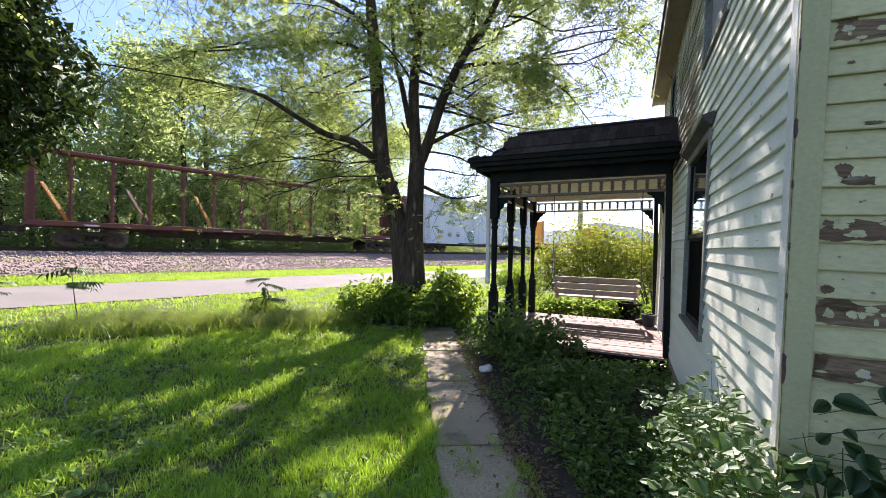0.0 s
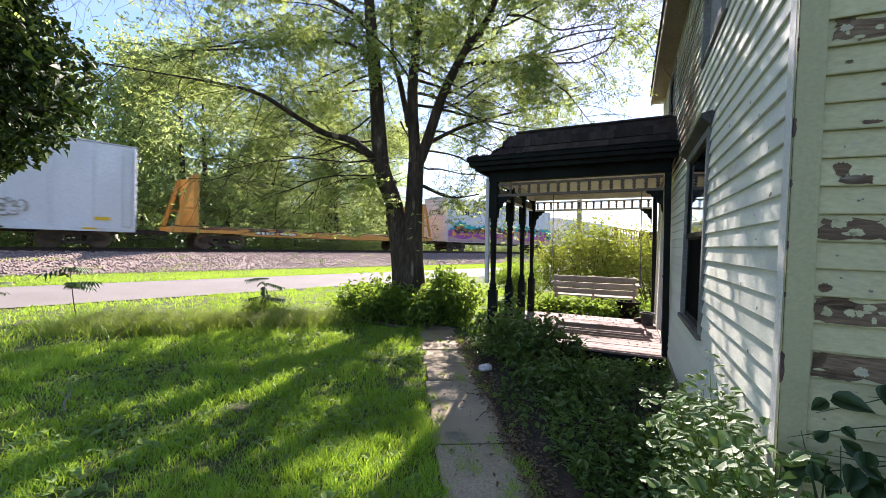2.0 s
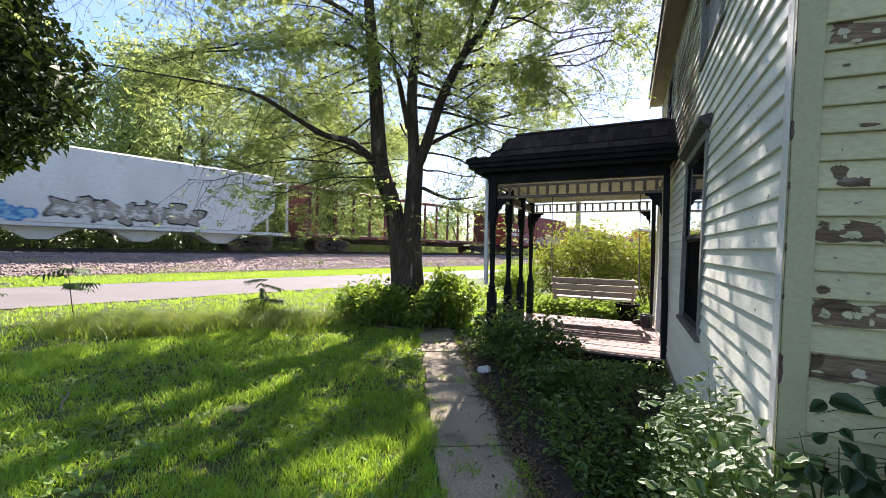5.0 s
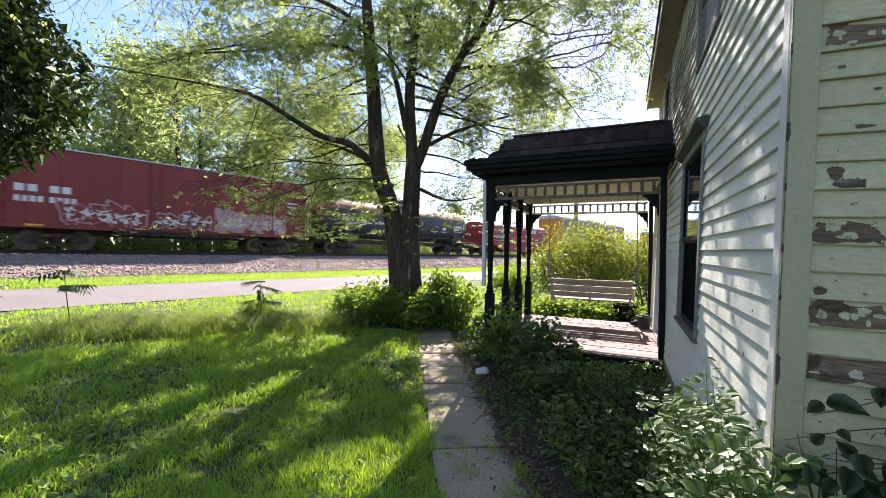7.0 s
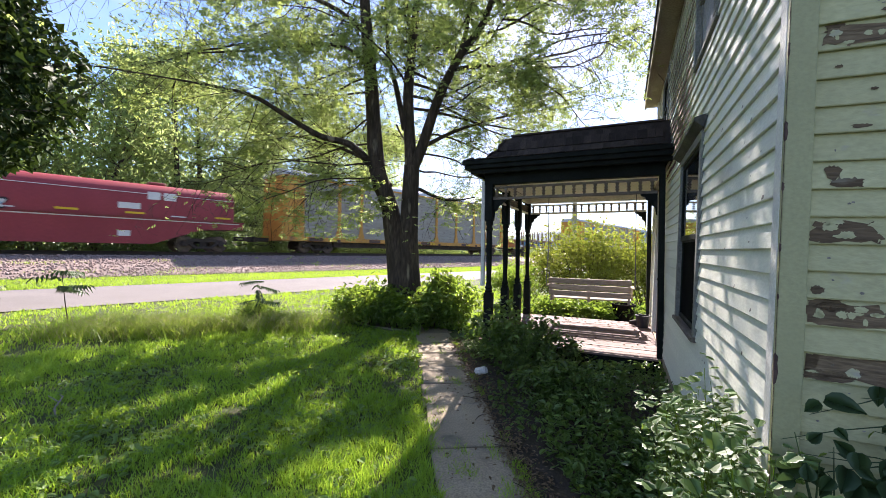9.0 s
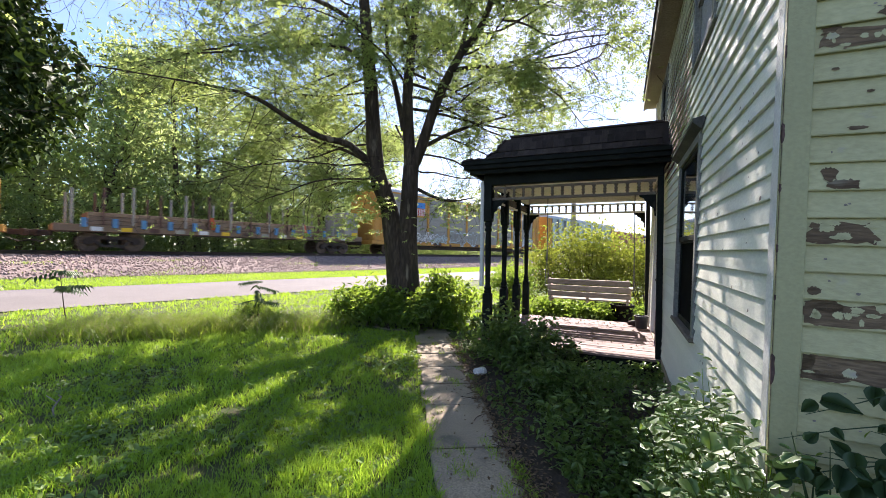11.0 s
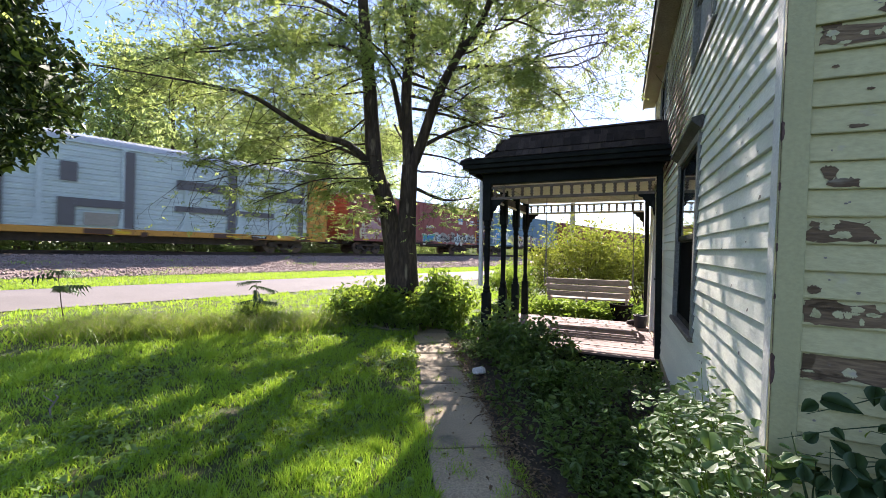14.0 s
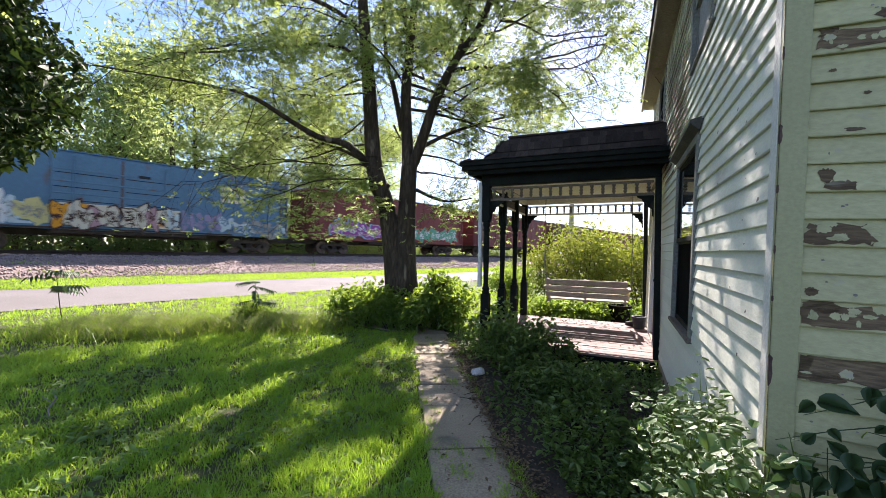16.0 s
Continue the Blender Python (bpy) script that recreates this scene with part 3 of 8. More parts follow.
for z, h, w in ((2.02, 0.07, 0.008), (1.2, 0.11, 0.010), (1.62, 0.03, 0.004), (2.3, 0.05, 0.004), (1.83, 0.03, 0.005), (2.6, 0.08, 0.006), (1.45, 0.02, 0.004)):
    out = [(WX - 0.012 + a, z + b) for a, b in ((0, -h / 2), (w * 0.6, -h * 0.4), (w, -h * 0.1), (w * 0.7, h * 0.2), (w * 0.9, h * 0.4), (0, h / 2))]
    part("paint_chip", Geo().prism(out, WY - 0.0292, WY - 0.0285, "y"), M_CHIP, house, "dark chip in the corner paint")
    out = [(WY - 0.028 + a * 1.3, z + b) for a, b in ((0, -h / 2), (w * 0.6, -h * 0.4), (w, -h * 0.1), (w * 0.7, h * 0.2), (w * 0.9, h * 0.4), (0, h / 2))]
    part("paint_chip", Geo().prism(out, WX - 0.0137, WX - 0.012, "x"), M_CHIP, house, "dark chip in the corner paint")
part("corner_gap", Geo().box(WX - 0.013, WX - 0.0118, WY - 0.0295, WY - 0.0283, 0.25, EAVE), M_CHIP, house)
# weathered brown strips high on the front wall
M_STAIN = mat("weathered_brown_board", (0.25, 0.12, 0.10), (0.15, 0.075, 0.062), 5.0, 0.9, bump=0.5, fine=100, stretch=(1, 0.15, 1), dirt=(0.5, 0.48, 0.45), dirt_amount=0.3)
for k in range(330):
    c = pr.randrange(23, 43)
    ln = pr.uniform(0.15, 0.9)
    yc = 5.5 + pr.gauss(0, 1.3)
    if yc - ln / 2 < 3.98 or yc + ln / 2 > 8.05 or (yc + ln / 2 > 6.15 and yc - ln / 2 < 7.15):
        continue
    z0 = 0.2925 + COURSE * c
    out = ragged(yc, z0 + COURSE * pr.uniform(0.3, 0.6), ln, COURSE * pr.uniform(0.4, 0.9), 16)
    v = [(WX - 0.0105 + 0.0155 * (min(max(b - z0, 0.004), COURSE) / COURSE) - 0.0026, a, min(max(b, z0 + 0.003), z0 + COURSE - 0.002)) for a, b in out]
    part("weathered_patch", Geo().add(v, [tuple(range(len(v)))]), M_STAIN, wall_f, "brown weathered wood showing through the paint")
# small chips on the front boards and nail heads on the end wall
for k in range(34):
    c, yc = pr.randrange(3, 40), pr.choice((pr.uniform(1.85, 3.2), pr.uniform(1.85, 2.2)))
    z0 = 0.2925 + COURSE * c
    out = ragged(yc, z0 + COURSE * pr.uniform(0.05, 0.5), pr.uniform(0.006, 0.03), COURSE * pr.uniform(0.06, 0.22), 10)
    v = [(WX - 0.0105 + 0.0155 * (min(max(b - z0, 0.004), COURSE) / COURSE) - 0.0026, a, min(max(b, z0 + 0.003), z0 + COURSE - 0.002)) for a, b in out]
    part("paint_chip", Geo().add(v, [tuple(range(len(v)))]), M_CHIPGREY, wall_f)
for k in range(40):
    peeled(pr.uniform(0.6, 0.95), pr.randrange(4, 26), pr.uniform(0.004, 0.012), pr.uniform(0.04, 0.1), M_CHIPGREY, pr.uniform(0.2, 0.7))
# eaves and roof
part("soffit", Geo().box(0.30, WX + 0.01, WY - 0.1, H_FAR + 0.2, EAVE, EAVE + 0.03), M_SOFFIT, house, "tan painted soffit")
part("fascia", Geo().box(0.27, 0.30, WY - 0.12, H_FAR + 0.22, EAVE - 0.02, EAVE + 0.16, 0.004), M_SOFFIT, house)
part("roof", Geo().prism([(0.25, EAVE + 0.16), (WX + 3.0, EAVE + 2.0), (WX + 6.2, EAVE + 0.16), (WX + 6.2, EAVE + 0.22), (WX + 3.0, EAVE + 2.08), (0.25, EAVE + 0.22)], WY - 0.15, H_FAR + 0.25, "y"), M_SHINGLE, house, "shingled house roof")


M_CASE = mat("weathered_casing", (0.30, 0.30, 0.26), (0.20, 0.20, 0.175), 5.0, 0.75, bump=0.3, fine=60, dirt=(0.3, 0.3, 0.28), dirt_amount=0.25)


M_SILL = mat("bare_wood_sill", (0.24, 0.20, 0.16), (0.14, 0.115, 0.09), 6.0, 0.85, bump=0.4, fine=70, stretch=(1, 0.2, 1))
M_CROWN = mat('weathered_sill', (0.12, 0.115, 0.10), (0.07, 0.068, 0.06), 6.0, 0.85, bump=0.4, fine=70, dirt=(0.3, 0.3, 0.27), dirt_amount=0.2)


M_BLIND = mat("faded_window_blind", (0.36, 0.37, 0.38), (0.28, 0.29, 0.30), 3.0, 0.7)


def window_unit(y0, y1, z0, z1, crown=True, blind=False):
    w = part("window", Geo().box(WX + 0.09, WX + 0.1, y0, y1, z0, z1), M_DARKTRIM, house, "old sash window with dark glass")
    part("pane", Geo().box(WX + 0.022, WX + 0.027, y0 + 0.03, y1 - 0.03, z0 + 0.04, (z0 + z1) / 2), M_BLIND if blind else M_SCREEN, w)
    part("pane", Geo().box(WX + 0.006, WX + 0.011, y0 + 0.03, y1 - 0.03, (z0 + z1) / 2, z1 - 0.04), M_BLIND if blind else M_GLASS, w)
    for dx, a, b in ((0.012, z0, (z0 + z1) / 2 + 0.03), (-0.004, (z0 + z1) / 2, z1)):
        g = Geo()
        for c, d in ((y0, y0 + 0.05), (y1 - 0.05, y1)):
            g.box(WX + dx, WX + dx + 0.03, c, d, a, b, 0.003)
        g.box(WX + dx - 0.001, WX + dx + 0.031, y0 + 0.05, y1 - 0.05, a, a + 0.045, 0.003).box(WX + dx - 0.001, WX + dx + 0.031, y0 + 0.05, y1 - 0.05, b - 0.045, b, 0.003)
        part("sash", g, M_CASE if blind else M_DARKTRIM, w, "weathered grey sash" if blind else "dark painted sash")
    for c, d in ((y0 - 0.065, y0), (y1, y1 + 0.065)):
        part("casing", Geo().box(WX - 0.022, WX + 0.08, c, d, z0, z1, 0.004), M_CASE, w)
    part("head", Geo().box(WX - 0.022, WX + 0.08, y0 - 0.065, y1 + 0.065, z1, z1 + 0.1, 0.004), M_CASE, w)
    if crown:
        part("crown", Geo().prism([(WX - 0.021, z1 + 0.06), (WX - 0.08, z1 + 0.11), (WX - 0.08, z1 + 0.135), (WX + 0.01, z1 + 0.16)], y0 - 0.14, y1 + 0.14, "y"), M_CROWN, w)
    part("sill", Geo().box(WX - (0.02 if blind else 0.04), WX + 0.08, y0 - 0.08, y1 + 0.08, z0 - 0.035, z0, 0.006), M_CASE if blind else M_SILL, w, "weathered grey sill")
    return w


window_unit(*WIN)
window_unit(*WIN_UP, blind=True)
window_unit(*WIN_FAR, crown=False)
door = part("door", Geo().box(WX + 0.03, WX + 0.07, DOOR[0], DOOR[1], DOOR[2], DOOR[3], 0.003), M_TRIM_W, house, "white wooden door with a dark purple edge")
M_PURPLE = mat("faded_purple_paint", (0.13, 0.07, 0.16), (0.08, 0.05, 0.1), 4.0, 0.6)
for c, d in ((DOOR[0] - 0.09, DOOR[0]), (DOOR[1], DOOR[1] + 0.09)):
    part("jamb", Geo().box(WX - 0.022, WX + 0.1, c, d, DOOR[2], DOOR[3] + 0.09, 0.004), M_TRIM_W, door)
part("edge_strip", Geo().box(WX - 0.03, WX + 0.028, DOOR[0], DOOR[0] + 0.03, DOOR[2], DOOR[3], 0.003), M_PURPLE, door)
part("knob", Geo().lathe(0, 0, [(0.012, 0), (0.012, 0.03), (0.028, 0.045), (0.028, 0.06), (0.01, 0.075)], 10), M_DARKTRIM, door).matrix_basis = pose(WX + 0.03, DOOR[0] + 0.08, 1.2, 0, -90, 0)

# ---- the porch ----
PX0, PX1, PY0, PY1, PZ = -1.88, WX - 0.035, 5.62, 8.35, 0.25
porch = thing("porch", "small dark-trimmed wooden porch with turned posts and shingled roof", "porch")
deck = part("deck_frame", Geo().box(PX0 - 0.08, PX1, PY0, PY0 + 0.04, 0.02, PZ - 0.03).box(PX0 - 0.08, PX0 - 0.04, PY0 + 0.04, PY1, 0.02, PZ - 0.03).box(PX0 - 0.04, PX1, PY1 - 0.04, PY1, 0.02, PZ - 0.03), M_DARKTRIM, porch)
plank = Geo().box(PX0 - 0.1, PX1, -0.055, 0.055, PZ - 0.028, PZ, 0.004).mesh("plank", M_PLANK)
y = PY0 - 0.03
while y < PY1 - 0.05:
    part("plank", plank, None, deck).matrix_basis = pose(rnd.uniform(-0.012, 0.0), y + 0.056, rnd.uniform(-0.003, 0.003))
    y += 0.1145
# turned posts
TOPZ = 2.6
prof = [(0.05, 0.95), (0.062, 0.98), (0.045, 1.0), (0.058, 1.03), (0.04, 1.06), (0.036, 1.12), (0.044, 1.5), (0.046, 1.7), (0.04, 1.86), (0.055, 1.9), (0.04, 1.94), (0.058, 1.98), (0.05, 2.02)]
post_y = [5.68, 6.58, 7.45, 8.29]
for y in post_y:
    g = Geo().box(-0.062, 0.062, -0.062, 0.062, PZ, 0.95, 0.008).lathe(0, 0, prof, 14).box(-0.06, 0.06, -0.06, 0.06, 2.02, TOPZ, 0.008)
    ob = part("post", g, M_DARKTRIM, porch, "dark turned porch post", smooth=True)
    ob.matrix_basis = pose(PX0 + 0.05, y, 0, 0, 0, 0)
    if y < 6:
        part("downspout", Geo().box(-0.125, -0.07, -0.03, 0.03, 1.05, 2.62, 0.008), M_TRIM_W, ob, "white downspout strip")
for y in (PY0 + 0.06, PY1 - 0.06):
    g = Geo().box(-0.035, 0.035, -0.04, 0.04, PZ, TOPZ, 0.006)
    part("pilaster", g, M_DARKTRIM, porch).matrix_basis = pose(PX1 - 0.03, y, 0)
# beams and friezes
# darkened cream: the backlit shade of spindles and near rails is in the colour
M_SPIN = mat('spindle_shade_cream', (0.24, 0.19, 0.14), (0.15, 0.12, 0.09), 5.0, 0.6)
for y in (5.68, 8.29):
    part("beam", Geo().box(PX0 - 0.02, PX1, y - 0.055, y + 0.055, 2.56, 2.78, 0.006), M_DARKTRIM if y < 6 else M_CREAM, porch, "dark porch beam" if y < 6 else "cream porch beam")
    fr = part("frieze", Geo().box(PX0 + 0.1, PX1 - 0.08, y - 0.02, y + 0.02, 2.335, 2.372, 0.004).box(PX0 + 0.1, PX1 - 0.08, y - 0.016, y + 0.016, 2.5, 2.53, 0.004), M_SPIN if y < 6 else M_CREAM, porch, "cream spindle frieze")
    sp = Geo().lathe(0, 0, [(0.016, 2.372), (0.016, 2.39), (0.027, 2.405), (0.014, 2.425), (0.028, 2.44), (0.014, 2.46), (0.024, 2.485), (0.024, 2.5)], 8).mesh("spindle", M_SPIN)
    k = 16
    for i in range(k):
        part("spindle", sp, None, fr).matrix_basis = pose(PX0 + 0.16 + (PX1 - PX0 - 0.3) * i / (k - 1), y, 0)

part("beam", Geo().box(PX0 - 0.005, PX0 + 0.045, 5.735, 8.235, 2.56, 2.78, 0.006), M_DARKTRIM, porch, "dark porch beam")
part("beam", Geo().box(PX0 + 0.047, PX0 + 0.105, 5.735, 8.235, 2.555, 2.66, 0.006), M_CREAM, porch, "cream inner beam")
fr = part("frieze", Geo().box(PX0 + 0.03, PX0 + 0.07, 5.75, 8.22, 2.335, 2.372, 0.004), M_CREAM, porch)
for i in range(20):
    part("spindle", sp, None, fr).matrix_basis = pose(PX0 + 0.05, 5.82 + 2.33 * i / 19, 0)
# sawn brackets beside the posts
br = [(0, 2.335), (0.26, 2.335), (0.25, 2.30), (0.19, 2.28), (0.17, 2.23), (0.11, 2.21), (0.09, 2.14), (0.035, 2.10), (0.02, 1.98), (0, 1.96)]
for y in (5.68, 8.29):
    part("bracket", Geo().prism([(PX0 + 0.11 + a * 0.75, 2.335 - (2.335 - b) * 0.75) for a, b in br], y - 0.012, y + 0.012, "y"), M_DARKTRIM, porch)
    part("bracket", Geo().prism([(PX1 - 0.08 - a * 0.75, 2.335 - (2.335 - b) * 0.75) for a, b in br], y - 0.012, y + 0.012, "y"), M_DARKTRIM, porch)
for y in post_y:
    for sg in (-1, 1):
        if (y < 6 and sg < 0) or (y > 8 and sg > 0):
            continue
        part("bracket", Geo().prism([(y + sg * (0.06 + a * 0.6), 2.335 - (2.335 - b) * 0.7) for a, b in br], PX0 + 0.04, PX0 + 0.06, "x"), M_DARKTRIM, porch)
part("porch_ceiling", Geo().box(PX0 + 0.11, PX1, 5.74, 8.23, 2.66, 2.68), M_CREAM, porch, "cream boarded porch ceiling")
# roof: flared slopes with shingles, gutter moulding
OX, OY0, OY1 = -2.16, 5.36, 8.62
fascia = Geo()
for k, (dz0, dz1, o) in enumerate(((2.70, 2.76, 0.10), (2.76, 2.82, 0.03), (2.82, 2.88, 0.0))):
    fascia.box(OX + o, WX + 0.05, OY0 + o, OY0 + o + 0.06, dz0, dz1, 0.006)
    fascia.box(OX + o, WX + 0.05, OY1 - o - 0.06, OY1 - o, dz0, dz1, 0.006)
    fascia.box(OX + o, OX + o + 0.06, OY0 + o + 0.06, OY1 - o - 0.06, dz0, dz1, 0.006)
part("gutter_moulding", fascia, M_DARKTRIM, porch, "dark green stepped gutter moulding")
part("eave_board", Geo().box(OX + 0.12, WX + 0.05, OY0 + 0.12, OY1 - 0.12, 2.783, 2.81), M_DARKTRIM, porch)
SL = [(0.0, 2.88), (0.24, 2.915), (0.36, 3.00), (0.49, 3.17), (0.60, 3.34)]     # inward, height
core = Geo()
for (a, z0), (b, z1) in zip(SL, SL[1:]):
    core.add([(OX + a, OY0 + a, z0), (WX + 0.05, OY0 + a, z0), (WX + 0.05, OY0 + b, z1), (OX + b, OY0 + b, z1)], [(0, 1, 2, 3)])
    core.add([(OX + a, OY1 - a, z0), (WX + 0.05, OY1 - a, z0), (WX + 0.05, OY1 - b, z1), (OX + b, OY1 - b, z1)], [(3, 2, 1, 0)])
    core.add([(OX + a, OY0 + a, z0), (OX + b, OY0 + b, z1), (OX + b, OY1 - b, z1), (OX + a, OY1 - a, z0)], [(0, 1, 2, 3)])
b = SL[-1][0]
core.add([(OX + b, OY0 + b, 3.34), (WX + 0.05, OY0 + b, 3.34), (WX + 0.05, OY1 - b, 3.34), (OX + b, OY1 - b, 3.34)], [(0, 1, 2, 3)])
proof = part("roof", core, M_SHINGLE, porch, "dark weathered shingle roof with flared eaves")
shingle = [Geo().box(-w / 2, w / 2, 0, 0.012, -0.008, 0.15, 0.002).mesh("shingle", M_SHINGLE) for w in (0.09, 0.12, 0.15)]


def slope_at(d):
    """Inward distance and height at a length d up the slope, with the lean."""
    for (a, z0), (b2, z1) in zip(SL, SL[1:]):
        ln = math.hypot(b2 - a, z1 - z0)
        if d <= ln or (b2, z1) == SL[-1]:
            t = d / ln
            return a + (b2 - a) * t, z0 + (z1 - z0) * t, math.degrees(math.atan2(b2 - a, z1 - z0))
        d -= ln


for row in range(7):
    a, z0, lean = slope_at(0.03 + row * 0.088)
    x = OX + a
    while x < WX - 0.1:
        k = rnd.randrange(3)
        w = (0.09, 0.12, 0.15)[k]
        part("shingle", shingle[k], None, proof).matrix_basis = pose(x + w / 2, OY0 + a - 0.022, z0 + 0.016, -lean + 5 + rnd.uniform(-1.5, 1.5), 0, rnd.uniform(-1, 1))
        x += w + 0.004
    y = OY0 + a
    while y < OY1 - a - 0.08:
        k = rnd.randrange(3)
        w = (0.09, 0.12, 0.15)[k]
        part("shingle", shingle[k], None, proof).matrix_basis = pose(OX + a - 0.022, y + w / 2, z0 + 0.016, 0, 0, -90) @ pose(0, 0, 0, -lean + 5 + rnd.uniform(-1.5, 1.5), 0, 0)
        y += w + 0.004

RX = OX + SL[-1][0]
part("ridge_cap", Geo().box(RX - 0.03, WX - 0.03, OY0 + SL[-1][0] - 0.035, OY0 + SL[-1][0] + 0.06, 3.325, 3.352, 0.004).box(RX - 0.035, RX + 0.06, OY0 + SL[-1][0] + 0.06, OY1 - SL[-1][0], 3.325, 3.352, 0.004), M_SHINGLE, porch, "worn wooden ridge cap")

# ---- porch swing ----
swing = thing("porch_swing", "weathered wooden slatted porch swing hanging from chains", "bench", m=pose(-0.56, 7.72, 0.72))
for k in range(3):
    g = Geo().box(-0.70, 0.70, -0.012, 0.012, -0.048, 0.048, 0.004)
    part("back_slat", g, M_BENCH, swing).matrix_basis = pose(0, -0.14 - 0.028 * k, 0.09 + 0.115 * k, 14)
for k in range(5):
    part("seat_slat", Geo().box(-0.70, 0.70, -0.038, 0.038, -0.011, 0.011, 0.004), M_BENCH, swing).matrix_basis = pose(0, -0.08 + 0.09 * k, 0.0)
for sx in (-0.66, 0, 0.66):
    part("upright", Geo().box(sx - 0.02, sx + 0.02, -0.02, 0.02, -0.02, 0.40, 0.004), M_BENCH, swing).matrix_basis = pose(0, -0.082, -0.01, 14)
    part("seat_rail", Geo().box(sx - 0.02, sx + 0.02, -0.14, 0.34, -0.06, -0.013, 0.004), M_BENCH, swing)
for sx in (-0.71, 0.71):
    part("armrest", Geo().box(sx - 0.04, sx + 0.04, -0.16, 0.32, 0.21, 0.235, 0.005).box(sx - 0.02, sx + 0.02, 0.27, 0.31, -0.02, 0.21, 0.004), M_BENCH, swing)
M_CHAIN = mat("chain_steel", (0.2, 0.19, 0.18), None, 5.0, 0.5, 0.8)
for sx in (-0.76, 0.76):
    part("chain", Geo().tube([(sx, -0.1, 0.2), (sx, 0.08, 1.0), (sx, 0.08, 1.93)], 0.008, 5).tube([(sx, 0.29, 0.22), (sx, 0.08, 1.0)], 0.008, 5), M_CHAIN, swing)
pot = thing("bucket", "dark plastic bucket standing on the porch floor", "bucket", m=pose(0.33, 7.85, PZ))
part("body", Geo().lathe(0, 0, [(0.09, 0), (0.115, 0.2), (0.122, 0.2), (0.122, 0.215), (0.108, 0.215), (0.085, 0.02)], 16), mat("dark_plastic", (0.03, 0.03, 0.035), None, 4, 0.5), pot, smooth=True)

planter = thing("planter", "dark round planter standing behind the porch swing", "planter", m=pose(0.02, 9.3, 0.0))
part("body", Geo().lathe(0, 0, [(0.14, 0), (0.2, 0.2), (0.22, 0.42), (0.24, 0.42), (0.24, 0.47), (0.21, 0.47), (0.19, 0.4)], 18), mat("dark_glazed_pot", (0.01, 0.008, 0.008), None, 4, 0.9, spec=0.05), planter, smooth=True)
boot = thing("garden_pot", "small dark clay pot lying on the porch floor", "pot", m=pose(0.12, 7.95, PZ + 0.055, 0, 90, 20))
part("body", Geo().lathe(0, 0, [(0.035, 0), (0.055, 0.11), (0.062, 0.11), (0.062, 0.13), (0.05, 0.13), (0.03, 0.02)], 14), mat("dark_clay", (0.08, 0.05, 0.04), None, 4, 0.8), boot, smooth=True)
stone = thing("pale_stone", "small pale stone beside the path", "stone", m=pose(-1.62, 4.75, 0.02))
g = Geo().lathe(0, 0, [(0.05, 0), (0.075, 0.03), (0.07, 0.07), (0.035, 0.09)], 9)
g.v = [(x * 1.2 + 0.01 * math.sin(9 * z + 5 * y), y * 0.8, z + 0.012 * math.sin(40 * x)) for x, y, z in g.v]
part("body", g, mat("pale_limestone", (0.7, 0.68, 0.66), None, 9, 0.9, bump=0.4), stone)

# ---- plants ----
LEAF["simple"] = ((0, 0.0), (0.45, 0.3), (1.0, 0.0))


def bend(r, p, d, length, steps, wander, pull):
    """A wandering line from p along d."""
    pts = [Vector(p)]
    d = Vector(d).normalized()
    for _ in range(steps):
        d = (d + Vector((r.gauss(0, wander), r.gauss(0, wander), r.gauss(0, wander) + pull))).normalized()
        pts.append(pts[-1] + d * (length / steps))
    return pts


class Tree:
    """Wood as tapered tubes, and the places where leaves sit."""

    def __init__(self, seed):
        self.r, self.wood, self.spots = random.Random(seed), Geo(), []

    def limb(self, pts, r0, r1, n=8):
        k = len(pts) - 1
        self.wood.tube(pts, [r0 + (r1 - r0) * i / k for i in range(k + 1)], n)

    def twigs(self, pts, every, length, droop, leaf_gap, sub=3, out=None, start=0.15):
        """Side branches with twigs along a limb."""
        r = self.r
        total = sum((b - a).length for a, b in zip(pts, pts[1:]))
        d = total * start
        while d < total:
            acc, k = 0, 0
            while k < len(pts) - 2 and acc + (pts[k + 1] - pts[k]).length < d:
                acc += (pts[k + 1] - pts[k]).length
                k += 1
            ax = (pts[k + 1] - pts[k]).normalized()
            p = pts[k] + ax * (d - acc)
            side = Vector((r.gauss(0, 1), r.gauss(0, 1), r.gauss(0, 0.55)))
            side = (side - ax * side.dot(ax)).normalized() + ax * 0.7
            ln = length * r.uniform(0.5, 1.2)
            b = bend(r, p, side, ln, 5, 0.16, -droop * 0.12)
            self.limb(b, 0.004 + 0.002 * ln, 0.0015, 3)
            for j in range(1, 6):
                for _ in range(sub):
                    if r.random() < 0.8:
                        sd = Vector((r.gauss(0, 1), r.gauss(0, 1), r.gauss(0, 0.5) - 0.2))
                        t = bend(r, b[j], sd, r.uniform(0.25, 0.65), 3, 0.25, -droop * 0.3)
                        if r.random() < 0.3:
                            self.wood.tube(t, [0.004, 0.003, 0.002, 0.001], 3, False)
                        for a, c in zip(t, t[1:]):
                            m = max(1, int((c - a).length / leaf_gap))
                            for i in range(m):
                                q = a.lerp(c, (i + r.random()) / m)
                                self.spots.append((q.x + r.gauss(0, 0.03), q.y + r.gauss(0, 0.03), q.z + r.gauss(0, 0.025)))
            d += every * r.uniform(0.6, 1.4)


